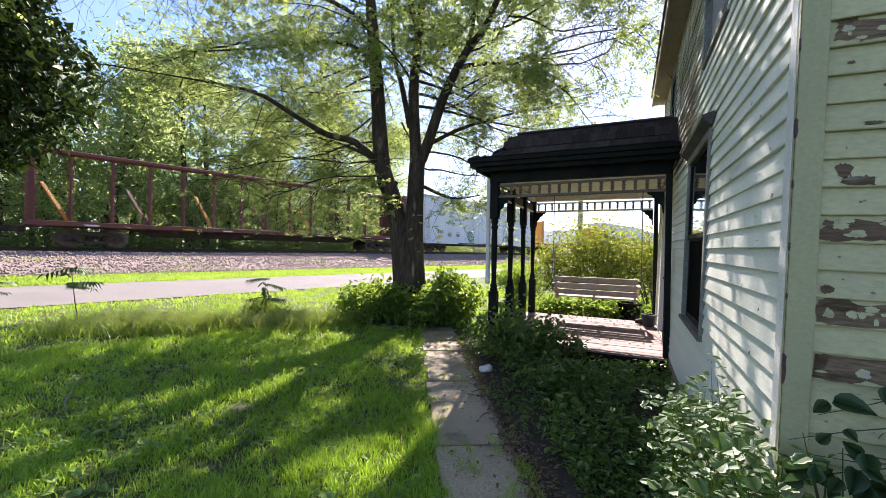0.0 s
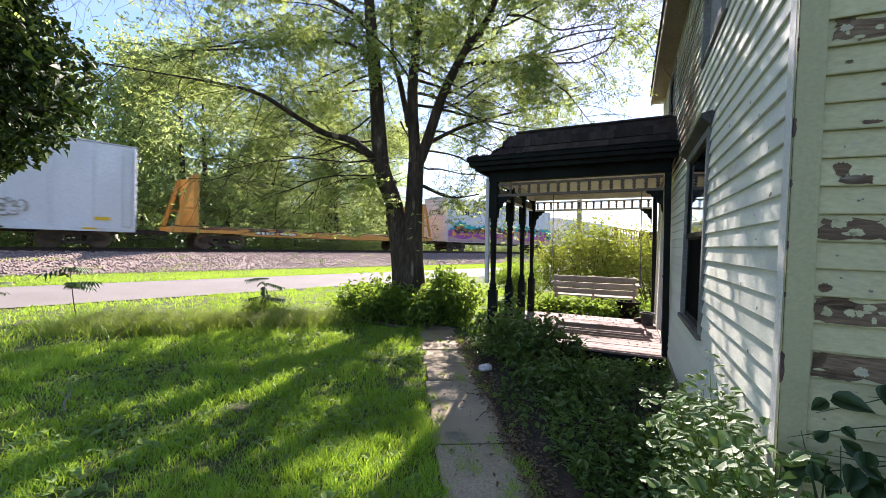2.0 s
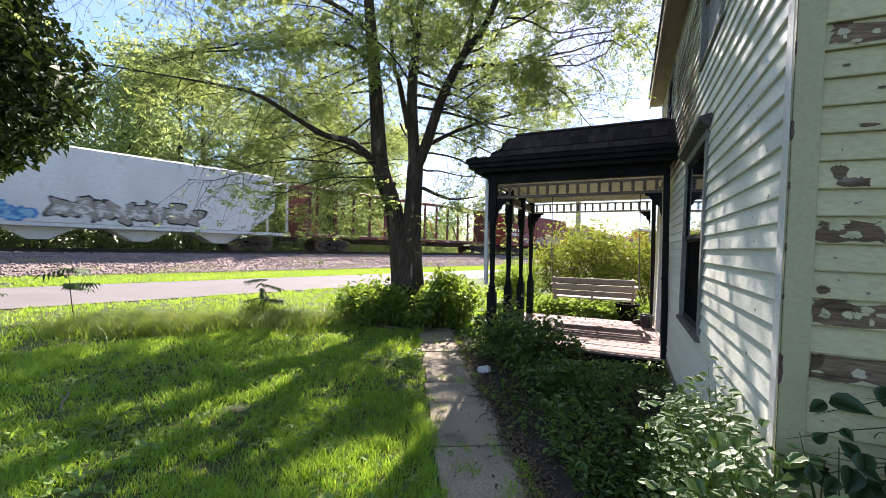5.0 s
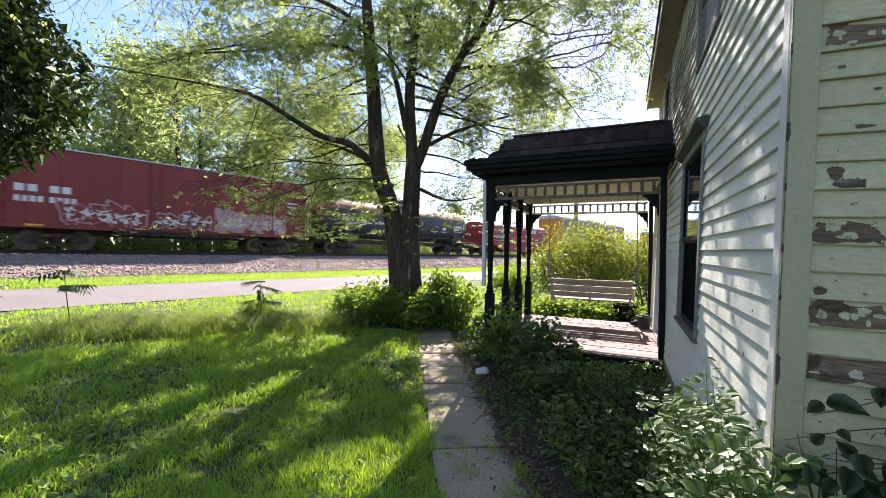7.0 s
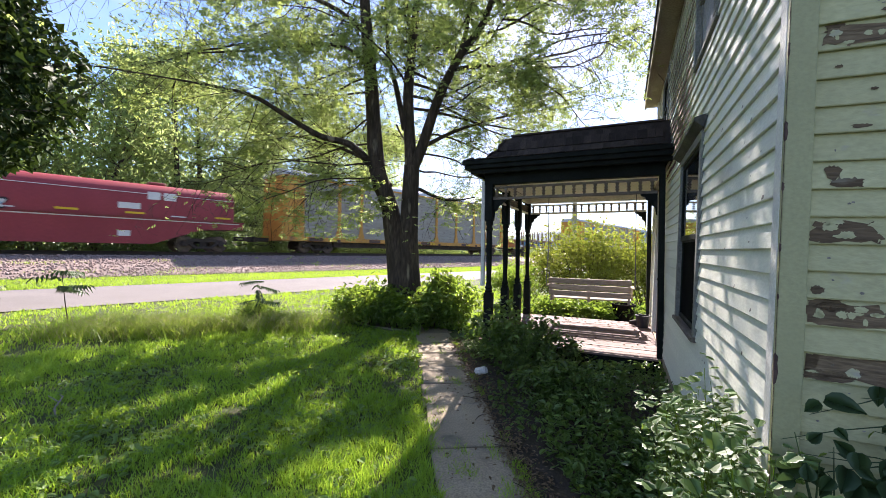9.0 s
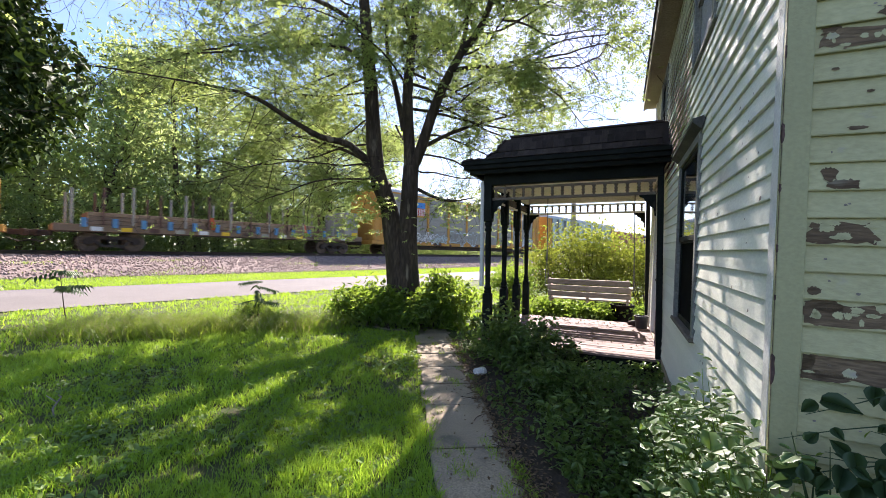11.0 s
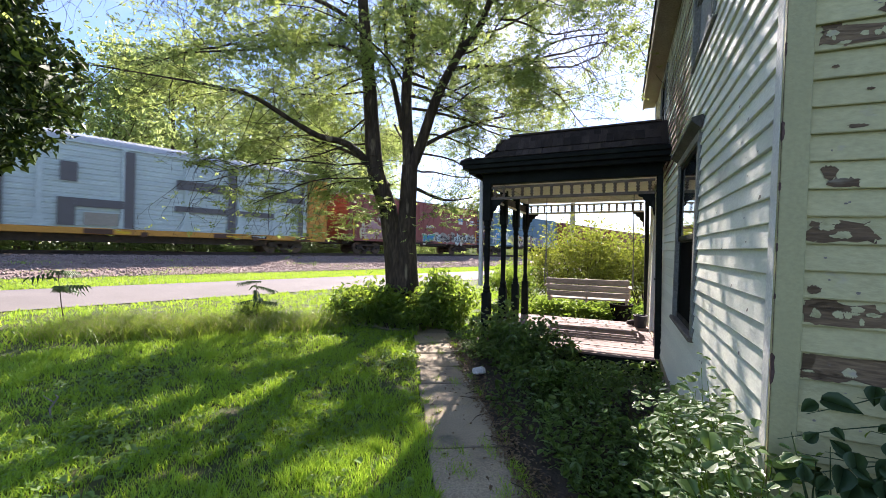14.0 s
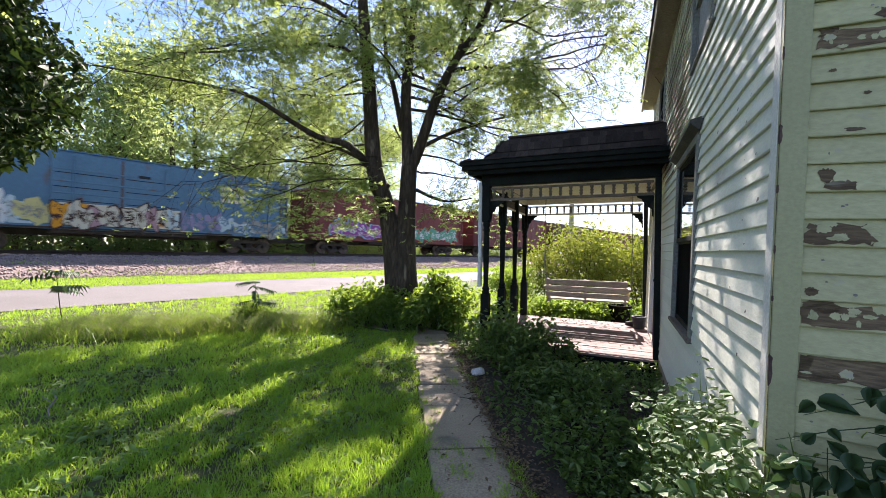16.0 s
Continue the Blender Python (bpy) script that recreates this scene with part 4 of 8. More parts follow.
BOUGHS = {
    "stem_l": [(-4.2, 7.21, -0.1), (-4.31, 7.16, 1.24), (-4.47, 7.09, 2.43), (-4.69, 6.93, 3.22), (-4.75, 6.79, 4.76), (-4.82, 6.7, 5.91), (-4.95, 6.65, 7.37), (-5.21, 6.53, 9.68)],
    "stem_r": [(-4.05, 7.28, -0.1), (-4.11, 7.25, 1.25), (-4.1, 7.25, 2.12), (-4.06, 7.27, 3.32)],
    "mid": [(-4.08, 7.26, 2.7), (-4.08, 7.27, 3.32), (-4.2, 7.32, 4.87), (-4.16, 7.45, 6.13), (-4.11, 7.58, 7.75), (-4.16, 7.67, 10.18)],
    "right": [(-4.08, 7.26, 2.5), (-4.04, 7.27, 3.2), (-3.85, 7.31, 3.7), (-3.48, 7.32, 4.69), (-3.06, 7.4, 5.5), (-2.59, 7.5, 6.14), (-2.31, 7.63, 7.27), (-2.13, 7.71, 9.08)],
    "right2": [(-3.05, 7.4, 5.52), (-3.01, 7.64, 6.19), (-3.02, 7.86, 7.14), (-3.02, 7.97, 8.78)],
    "thin": [(-4.23, 7.25, 4.11), (-4.5, 7.29, 5.12), (-4.75, 7.4, 5.82), (-4.97, 7.52, 7.7)],
    "limb_l": [(-4.71, 6.92, 3.21), (-5.04, 6.5, 3.67), (-5.45, 6.09, 3.78), (-5.78, 5.72, 4.01), (-6.19, 5.2, 4.34), (-6.52, 4.83, 4.42), (-7.22, 4.18, 4.48), (-8.04, 3.59, 4.57)],
    "limb_lo": [(-3.91, 7.34, 2.84), (-3.41, 7.24, 2.62), (-3.01, 7.09, 2.54), (-2.54, 6.97, 2.57)],
    "limb_rm": [(-3.22, 7.38, 5.24), (-2.71, 7.34, 5.2), (-2.22, 7.34, 5.13), (-1.58, 7.41, 5.26), (-1.03, 7.56, 5.5), (-0.27, 7.9, 5.62)],
    "limb_ul": [(-4.75, 6.74, 5.29), (-5.11, 6.35, 5.59), (-5.67, 5.77, 5.48), (-6.42, 5.21, 5.26), (-7.38, 4.66, 5.14)],
    "limb_ul2": [(-4.83, 6.7, 5.99), (-5.16, 6.22, 6.26), (-5.65, 5.67, 6.39), (-6.45, 4.97, 6.29), (-7.58, 4.46, 6.27)],
    "limb_back": [(-4.47, 7.08, 2.9), (-5.56, 7.58, 3.69), (-7.23, 7.91, 4.34), (-8.95, 8.01, 4.77)],
    "limb_rl": [(-3.85, 7.31, 3.7), (-3.46, 7.99, 4.16), (-2.94, 8.77, 4.58), (-2.2, 9.55, 4.93), (-1.24, 10.31, 5.19)],
}
GIRTH = {"stem_l": (0.235, 0.075), "stem_r": (0.265, 0.16), "mid": (0.15, 0.06), "right": (0.14, 0.05), "right2": (0.06, 0.02), "thin": (0.07, 0.03), "limb_l": (0.085, 0.012), "limb_lo": (0.04, 0.012), "limb_rm": (0.05, 0.012), "limb_ul": (0.06, 0.015), "limb_ul2": (0.055, 0.015), "limb_back": (0.06, 0.015), "limb_rl": (0.05, 0.012)}


def smooth_line(pts, k=3):
    """A rounder line through points."""
    pts = [Vector(p) for p in pts]
    out = []
    for i in range(len(pts) - 1):
        p0, p1, p2, p3 = pts[max(i - 1, 0)], pts[i], pts[i + 1], pts[min(i + 2, len(pts) - 1)]
        for j in range(k):
            t = j / k
            out.append(0.5 * ((2 * p1) + (p2 - p0) * t + (2 * p0 - 5 * p1 + 4 * p2 - p3) * t * t + (3 * p1 - p0 - 3 * p2 + p3) * t ** 3))
    return out + [pts[-1]]


tree = thing("yard_tree", "large many-stemmed shade tree with airy light green leaves", "tree")
T = Tree(5)
for k, pts in BOUGHS.items():
    line = smooth_line(pts)
    r0, r1 = GIRTH[k]
    big = k.startswith("stem")
    n = len(line) - 1
    rad = [(r0 + (r1 - r0) * min(1, i / n * (1.15 if not big else 1))) * (1 + (0.25 * max(0, 1 - i / 3) if big else 0)) * (1 + T.r.uniform(-0.05, 0.05)) for i in range(n + 1)]
    T.wood.tube(line, rad, 14 if big else 9)
    if k in ("stem_l", "mid", "right", "right2", "thin"):
        T.twigs(line, 0.15, 1.9, 0.5, 0.036, 4, start=0.45 if k == "stem_l" else 0.25)
    elif k != "stem_r":
        T.twigs(line, 0.12, 1.75 if k in ('limb_l', 'limb_ul', 'limb_ul2', 'limb_back') else 1.3, 0.7, 0.034, 4, start=0.2)
# extra boughs that fill the crown
for a, d, ln in (((-4.8, 6.7, 5.9), (-0.9, -0.5, 0.15), 4.2), ((-4.75, 6.8, 4.8), (-1, 0.3, 0.1), 3.6), ((-4.1, 7.4, 6.0), (-0.3, 1, 0.35), 3.6), ((-4.2, 7.3, 5.0), (0.4, -1, 0.25), 3.2), ((-3.1, 7.4, 5.5), (0.8, 0.6, 0.25), 3.4), ((-2.6, 7.5, 6.1), (1, -0.1, 0.12), 2.6), ((-4.9, 6.7, 7.0), (-1, -0.2, 0.3), 4.4), ((-4.7, 6.9, 3.3), (-0.7, -0.75, 0.0), 3.0), ((-4.5, 7.1, 2.9), (-0.75, -0.65, -0.05), 2.6), ((-2.4, 7.6, 7.0), (0.9, 0.2, 0.2), 2.8), ((-4.1, 7.6, 7.6), (0.2, 0.9, 0.4), 3.0), ((-4.9, 6.6, 7.6), (-0.6, -0.9, 0.2), 3.6), ((-4.15, 7.5, 6.8), (0.4, -0.9, 0.3), 3.0), ((-6.4, 5.2, 5.3), (-0.9, -0.6, 0.1), 2.8), ((-6.4, 5.0, 6.3), (-1, -0.3, 0.2), 3.0), ((-4.9, 6.7, 6.5), (-1, -0.35, 0.45), 4.5), ((-5.0, 6.6, 7.4), (-0.9, -0.6, 0.5), 4.5), ((-4.8, 7.0, 4.4), (-1, 0.25, 0.1), 5.2), ((-4.8, 6.9, 5.2), (-1, 0.05, 0.12), 5.6), ((-4.7, 7.0, 3.8), (-0.9, -0.15, 0.02), 4.6), ((-4.9, 6.8, 6.2), (-1, 0.4, 0.25), 5.4), ((-4.6, 7.0, 3.0), (-0.55, -0.8, 0.02), 2.6), ((-3.5, 7.4, 4.7), (1, -0.2, 0.35), 3.0), ((-2.5, 7.55, 6.5), (1, 0.1, 0.35), 3.0), ((-4.1, 7.4, 5.4), (0.9, -0.5, 0.3), 3.2), ((-2.3, 7.6, 7.6), (0.8, -0.3, 0.2), 3.0), ((-3.0, 7.8, 6.9), (0.9, 0.5, 0.1), 3.0), ((-3.6, 7.3, 4.4), (0.85, 0.3, 0.05), 2.4), ((-4.8, 7.0, 5.6), (-1, 0.55, 0.12), 5.6), ((-4.8, 7.0, 6.6), (-1, 0.6, 0.1), 5.6), ((-4.8, 7.0, 7.4), (-1, 0.35, 0.05), 6.0), ((-4.1, 7.3, 3.3), (0.15, 1, 0.1), 3.2), ((-3.9, 7.4, 4.0), (0.6, 0.8, 0.1), 3.2), ((-4.4, 7.2, 4.2), (-0.4, 0.9, 0.12), 3.4), ((-4.1, 7.3, 4.8), (0.25, 1, 0.15), 3.4), ((-3.95, 7.35, 3.6), (0.75, 0.6, -0.05), 2.4), ((-4.7, 7.0, 4.6), (-1, 0.75, 0.12), 5.4), ((-4.7, 7.0, 5.2), (-1, 0.9, 0.15), 5.4), ((-2.5, 7.5, 5.9), (1, -0.05, 0.0), 2.9), ((-2.4, 7.6, 6.6), (1, 0.0, 0.08), 3.0), ((-1.9, 7.4, 5.2), (1, 0.0, -0.02), 2.2), ((-2.3, 7.6, 7.4), (1, -0.1, 0.0), 2.8), ((-2.6, 7.3, 5.2), (1, 0.0, -0.32), 2.7), ((-2.0, 7.4, 5.2), (1, 0.05, -0.42), 2.2), ((-2.2, 7.5, 6.1), (1, 0.0, -0.15), 2.6)):
    line = bend(T.r, a, d, ln, 9, 0.17, -0.02)
    T.limb(line, 0.022, 0.006, 6)
    T.twigs(line, 0.14, 1.5, 0.8, 0.036, 4, start=0.2)
# high boughs above, out of view, added to shade the lawn
for k in range(16):
    a = k * 2.4
    line = bend(T.r, (-4.3 + 0.5 * math.cos(a), 7.2 + 0.5 * math.sin(a), 7.2 + 0.17 * k), (math.cos(a), math.sin(a), 0.35), 4.6 - 0.12 * k, 8, 0.08, 0.0)
    T.limb(line, 0.035, 0.008, 6)
    T.twigs(line, 0.2, 1.8, 0.5, 0.055, 3, start=0.25)
# boughs on the far side
for k in range(12):
    a = radians(50 + 8 * k)
    line = bend(T.r, (-4.3, 7.3, 4.6 + 0.28 * k), (math.cos(a), math.sin(a), 0.12), 4.8, 8, 0.08, -0.01)
    T.limb(line, 0.035, 0.008, 6)
    T.twigs(line, 0.16, 1.6, 0.6, 0.045, 3, start=0.3)
# the crown thins out towards the house
T.spots = [p for p in T.spots if noise.noise(Vector(p) * 0.75) > -0.30 and T.r.random() < min(1.0, max(0.7, 1 - (p[0] + 3.0) * 0.12))]
# gaps in the crown, through which the sun reaches the lawn: middle of the sun patch, half length, half width, heading
GAPS = ((-4.1, 2.32, 0.45, 0.22, 16), (-3.6, 3.05, 0.55, 0.24, 5), (-2.7, 1.95, 0.26, 0.15, 25), (-1.75, 2.25, 0.34, 0.22, 40), (-2.55, 2.65, 0.4, 0.16, -5), (-3.85, 5.8, 0.6, 0.2, 8), (-1.3, 2.6, 0.3, 0.2, 0), (-2.2, 4.2, 0.4, 0.18, -25), (-3.1, 1.1, 0.3, 0.2, 30), (-1.62, 3.45, 0.36, 0.22, 0), (-2.0, 4.2, 0.13, 0.1, 0), (-2.25, 4.6, 0.11, 0.09, 40), (-2.5, 5.0, 0.16, 0.09, 60), (0.5, 0.95, 0.65, 0.4, 0), (0.1, 2.6, 0.3, 0.1, 0))


gap_r = random.Random(19)
GAPS = tuple((x, y, l * 1.3, w * 1.35, az) for x, y, l, w, az in GAPS)
GAPS += tuple((gap_r.uniform(-6.5, -1.0), gap_r.uniform(0.8, 5.2), gap_r.uniform(0.08, 0.26), gap_r.uniform(0.05, 0.13), gap_r.uniform(-40, 40)) for _ in range(70))
sp_ = np.array(T.spots)
cot = 1 / math.tan(SUN_EL)
gx, gy = sp_[:, 0] - sp_[:, 2] * cot * math.sin(SUN_AZ), sp_[:, 1] - sp_[:, 2] * cot * math.cos(SUN_AZ)
gap_n = np.random.RandomState(20)
edge, stray, clear = gap_n.uniform(1.0, 1.5, len(sp_)), gap_n.uniform(0, 1, len(sp_)) < 0.015, np.zeros(len(sp_), bool)
for cx, cy, hl, hw, az in GAPS:
    a = radians(az)
    u, w = (gx - cx) * math.sin(a) + (gy - cy) * math.cos(a), (gx - cx) * math.cos(a) - (gy - cy) * math.sin(a)
    clear |= (u / hl) ** 2 + (w / hw) ** 2 < edge
T.spots = [p for p, c, k in zip(T.spots, clear, stray) if k or not c]
# thinner towards the tips on the road side, and in the low hanging sprays
T.spots = [p for p in T.spots if T.r.random() < (1.0 if p[0] > -6.2 or p[1] > 7.3 else 0.3 if p[2] > 6.2 else 0.62) * (0.5 if p[2] < 4.0 and p[0] < -4.6 else 1.0) and (p[2] > 4.6 or p[0] > -4.6 or noise.noise(Vector(p) * 1.6) > -0.08)]
# the upper crown is open towards the road
T.spots = [p for p in T.spots if not (p[0] < -5.0 and p[2] > 5.2) or (T.r.random() < 0.62 and noise.noise(Vector(p) * 0.9) > -0.12)]
T.spots = [p for p in T.spots if p[0] < -0.9 + T.r.gauss(0, 0.15) - 0.1 * max(0, p[1] - 8) or (p[2] > 3.5 and p[0] < 0.45 and p[1] < 8.8 and T.r.random() < 0.9)]
T.spots = [p for p in T.spots if not (-2.6 < p[0] < -0.8 and p[2] < 6.2) or T.r.random() < 0.85]
# open above the eaves
T.spots = [p for p in T.spots if p[0] < -1.7 or p[2] < 6.7]
T.spots = [p for p in T.spots if p[2] > 4.1 or T.r.random() < (0.3 if p[0] < -4.3 else 0.4)][::3]
T.spots = [p for p in T.spots if p[0] > -2.12 * p[1] or T.r.random() < 0.05]
# sunlit sprays hanging below the left limbs
spray_r = random.Random(88)
for e, top in (((-7.5, 5.4, 2.75), (-7.0, 5.0, 4.4)), ((-7.9, 5.2, 3.4), (-7.4, 4.7, 4.6)), ((-7.2, 5.6, 2.35), (-6.6, 5.4, 4.2)), ((-6.65, 5.8, 2.35), (-6.2, 5.5, 4.1)), ((-6.0, 6.2, 2.0), (-5.6, 6.1, 3.7)), ((-5.4, 6.6, 1.85), (-5.2, 6.5, 3.4)), ((-5.0, 6.8, 2.1), (-4.9, 6.8, 3.2)), ((-4.85, 6.6, 2.85), (-4.75, 6.8, 3.5)), ((-6.65, 5.6, 3.1), (-6.3, 5.4, 4.2)), ((-5.6, 6.2, 2.6), (-5.3, 6.3, 3.6)), ((-2.9, 7.1, 2.2), (-3.0, 7.1, 2.6)), ((-2.4, 7.0, 2.4), (-2.7, 7.0, 2.6)), ((-5.9, 6.0, 2.75), (-5.5, 6.1, 3.7)), ((-6.3, 5.9, 2.6), (-5.9, 5.8, 3.9)), ((-5.1, 6.5, 2.4), (-5.0, 6.5, 3.4)), ((-5.6, 6.1, 1.95), (-5.4, 6.3, 3.4)), ((-7.0, 5.6, 3.3), (-6.7, 5.3, 4.4)), ((-7.6, 5.2, 3.2), (-7.2, 4.8, 4.5)), ((-4.6, 6.5, 2.3), (-4.6, 6.8, 3.2))):
    a, b = Vector(top) + Vector((0.75, 0.5, -0.1)) * spray_r.uniform(0.6, 1.1), Vector(e)
    mid = a.lerp(b, 0.5) + Vector((spray_r.gauss(-0.1, 0.1), spray_r.gauss(-0.05, 0.1), spray_r.gauss(0.2, 0.06)))
    T.limb(smooth_line([a, mid, b]), 0.008, 0.002, 4)
    for _ in range(9):
        q = mid.lerp(b, spray_r.uniform(0.2, 1.1)) + Vector((spray_r.gauss(0, 0.14), spray_r.gauss(0, 0.14), spray_r.gauss(0, 0.08)))
        for _ in range(12):
            T.spots.append((q.x + spray_r.gauss(0, 0.12), q.y + spray_r.gauss(0, 0.10), q.z + spray_r.gauss(0, 0.035)))
part("trunk", T.wood, M_BARK, tree, "dark furrowed forked trunk and limbs", smooth=True)
part("crown", compound("crown", T.spots, 0.08, L_TREE, np.random.RandomState(8), 2, 0.3, 1.2, 0.6), None, tree, "backlit light green leaves")

# ---- dark maple at the lawn's edge ----
maple = thing("maple_tree", "dark green maple with hanging lobed leaves", "tree")
mt = Tree(9)
base = Vector((-12.3, 0.9, 0.1))
mt.limb(bend(mt.r, base, (0, 0, 1), 7.0, 8, 0.04, 0.02), 0.26, 0.08, 10)
mr = np.random.RandomState(21)
n = 34000
u = mr.normal(size=(n, 3))
u /= np.linalg.norm(u, axis=1)[:, None]
rad = mr.uniform(0.4, 1.0, n) ** 0.6
lump = 1 + 0.10 * np.sin(5 * u[:, 0] + 3 * u[:, 2]) + 0.10 * np.sin(7 * u[:, 1] - 4 * u[:, 2])
mp_ = np.array([-11.35, 1.2, 5.2]) + u * (rad * lump)[:, None] * np.array([3.1, 3.1, 3.2])
for k in range(26):
    e = mp_[mr.randint(n)]
    mt.limb([Vector((-12.2, 0.9, 3.5 + 0.08 * k)), Vector(e) * 0.5 + Vector((-12.2, 0.9, 4.5)) * 0.5 + Vector((0, 0, 0.3)), Vector(e)], 0.05, 0.008, 5)
part("trunk", mt.wood, M_BARK, maple, smooth=True)
part("crown", leaves("crown", mp_, mr.choice((0.12, 0.15, 0.18), n), L_MAPLE, "lobed", droop=0.9, up=0.3, rs=mr), None, maple, "dense dark lobed leaves")


# ---- woods behind the railway ----
def forest_tree(x, y, h, spread, seed, n, material, low=0.25):
    f = thing("woodland_tree", "tall leafy deciduous tree behind the railway", "tree", "woodland trees")
    t = Tree(seed)
    r, rs = t.r, np.random.RandomState(seed)
    z0 = float(ground_z(np.array(x), np.array(y)))
    stem = bend(r, (x, y, z0 - 0.1), (r.uniform(-0.08, 0.08), r.uniform(-0.08, 0.08), 1), h * 0.85, 8, 0.05, 0.03)
    t.limb(stem, 0.018 * h, 0.04, 8)
    cl = []
    for k in range(26):
        i = r.randint(2, 8)
        ang, ln = r.uniform(0, 6.28), spread * r.uniform(0.5, 1.1) * (1.1 - 0.45 * i / 8)
        b = bend(r, stem[i], (math.cos(ang), math.sin(ang), r.uniform(0.0, 0.6)), ln, 4, 0.15, 0.02)
        t.limb(b, 0.05, 0.012, 5)
        cl += b[1:]
    cl += stem[6:] + [stem[-1] + Vector((0, 0, h * 0.1))]
    cl = np.array([tuple(p) for p in cl])
    pick = cl[rs.randint(len(cl), size=n)]
    off = rs.normal(size=(n, 3)) * np.array([0.62, 0.62, 0.42]) * spread * 0.30
    part("trunk", t.wood, M_BARK, f, smooth=True)
    part("crown", leaves("crown", pick + off, 0.31, material, "simple", droop=0.4, up=0.1, rs=rs), None, f)


L_UNDER = leaf_mat("undergrowth_leaf", (0.13, 0.19, 0.065), (0.075, 0.12, 0.042), (0.45, 0.58, 0.16), 0.5)
L_FOREST2 = leaf_mat("woodland_leaf_pale", (0.25, 0.33, 0.12), (0.17, 0.24, 0.085), (0.70, 0.80, 0.32), 0.56)
fr_ = random.Random(31)
for k in range(21):
    s = -10 + k * 2.15 + fr_.uniform(-0.8, 0.8)
    q = 36.0 + (k % 3) * 4.5 + fr_.uniform(-1, 1)
    h = (17.5 if k < 16 else 16.0) + fr_.uniform(-1.5, 2.0)
    p = at(s, q)
    forest_tree(p.x, p.y, h, 4.2, 100 + k, 5600, L_FOREST2 if k % 3 == 1 else L_FOREST)
for k in range(12):
    p = at(-12 + k * 4.2 + fr_.uniform(-1, 1), 52 + fr_.uniform(-3, 4))
    forest_tree(p.x, p.y, 15.5 + fr_.uniform(-2, 1.5) - 0.25 * k, 5.5, 140 + k, 3400, L_FOREST)
ur = np.random.RandomState(41)
n = 52000
s, q = ur.uniform(-14, 60, n), 32.2 + ur.gamma(2.0, 0.9, n)
x, y = s * DV.x + q * NV.x, s * DV.y + q * NV.y
top = 2.6 + 1.3 * np.sin(s * 0.9) + 0.8 * np.sin(s * 2.3 + 1) + 0.25 * (q - 32)
z = ground_z(x, y) + np.clip(top, 1.2, 6) * ur.uniform(0.0, 1, n) ** 1.2
tagged(new("undergrowth", leaves("undergrowth", np.stack([x, y, z], -1), 0.24, L_UNDER, "simple", rs=ur)), "dense green undergrowth along the railway", "undergrowth", kind="stuff")
n = 26000
s, q = ur.uniform(-30, 70, n), ur.uniform(56, 64, n)
x, y = s * DV.x + q * NV.x, s * DV.y + q * NV.y
z = ground_z(x, y) + (9 + 2 * np.sin(s * 0.4)) * ur.uniform(0.0, 1, n) ** 1.1
tagged(new("far_thicket", leaves("far_thicket", np.stack([x, y, z], -1), 0.75, L_UNDER, "simple", rs=ur)), "deep green thicket closing the woods", "undergrowth", kind="stuff")


# ---- shrubs and low plants ----
def bush(name, label, cx, cy, rx, ry, h, n, size, material, seed, shape="oval", stems=14, up=0.5, z0=None):
    b = thing(name, label, "shrub")
    r, rs = random.Random(seed), np.random.RandomState(seed)
    z0 = float(ground_z(np.array(cx), np.array(cy))) if z0 is None else z0
    g, cl = Geo(), []
    for k in range(stems):
        a, d = r.uniform(0, 6.28), math.sqrt(r.random())
        tip = Vector((cx + rx * d * math.cos(a), cy + ry * d * math.sin(a), z0 + h * (1 - 0.5 * d * d) * r.uniform(0.7, 1.05)))
        root = Vector((cx + rx * 0.35 * d * math.cos(a), cy + ry * 0.35 * d * math.sin(a), z0 - 0.03))
        mid = root.lerp(tip, 0.5) + Vector((r.gauss(0, 0.05), r.gauss(0, 0.05), h * 0.1))
        g.tube([root, mid, tip], [0.012, 0.008, 0.003], 5)
        cl += [root.lerp(mid, 0.6), mid, mid.lerp(tip, 0.4), mid.lerp(tip, 0.7), tip, tip]
    cl = np.array([tuple(p) for p in cl])
    pos = cl[rs.randint(len(cl), size=n)] + rs.normal(size=(n, 3)) * np.array([rx, ry, h * 0.6]) * 0.17
    pos[:, 2] = np.maximum(pos[:, 2], z0 + 0.02)
    part("stem", g, M_BARK, b)
    part("foliage", leaves("foliage", pos, size, material, shape, droop=0.3, up=up, rs=rs), None, b)
    return b


bush("tree_base_shrub", "dense bright green shrub round the tree's foot", -4.75, 6.95, 0.75, 0.7, 0.85, 3200, 0.115, L_PRIVET, 51, "oval", 30)
bush("tree_base_shrub", "dense bright green shrub round the tree's foot", -4.0, 6.75, 0.7, 0.55, 0.75, 2600, 0.115, L_PRIVET, 50, "oval", 24)
bush("tree_base_shrub", "dense bright green shrub round the tree's foot", -3.4, 7.4, 0.75, 0.75, 1.02, 4300, 0.115, L_PRIVET, 52, "oval", 32)
bush("garden_bush", "rounded backlit bush behind the porch", -0.95, 12.3, 1.7, 1.2, 2.35, 11000, 0.095, L_BUSH, 53, "simple", 60)
bush("garden_bush", "rounded backlit bush behind the porch", 0.75, 12.0, 1.2, 1.1, 2.25, 7000, 0.095, L_BUSH, 54, "simple", 44)
bush("garden_bush", "low bright bush beside the porch", -2.7, 11.4, 0.9, 0.9, 1.35, 4200, 0.08, L_SHRUB, 55, "oval", 26)
bush("leafy_plant", "low bright green leafy plants by the porch", -1.4, 9.5, 1.1, 0.7, 0.5, 3000, 0.09, L_SHRUB, 56, "oval", 26)
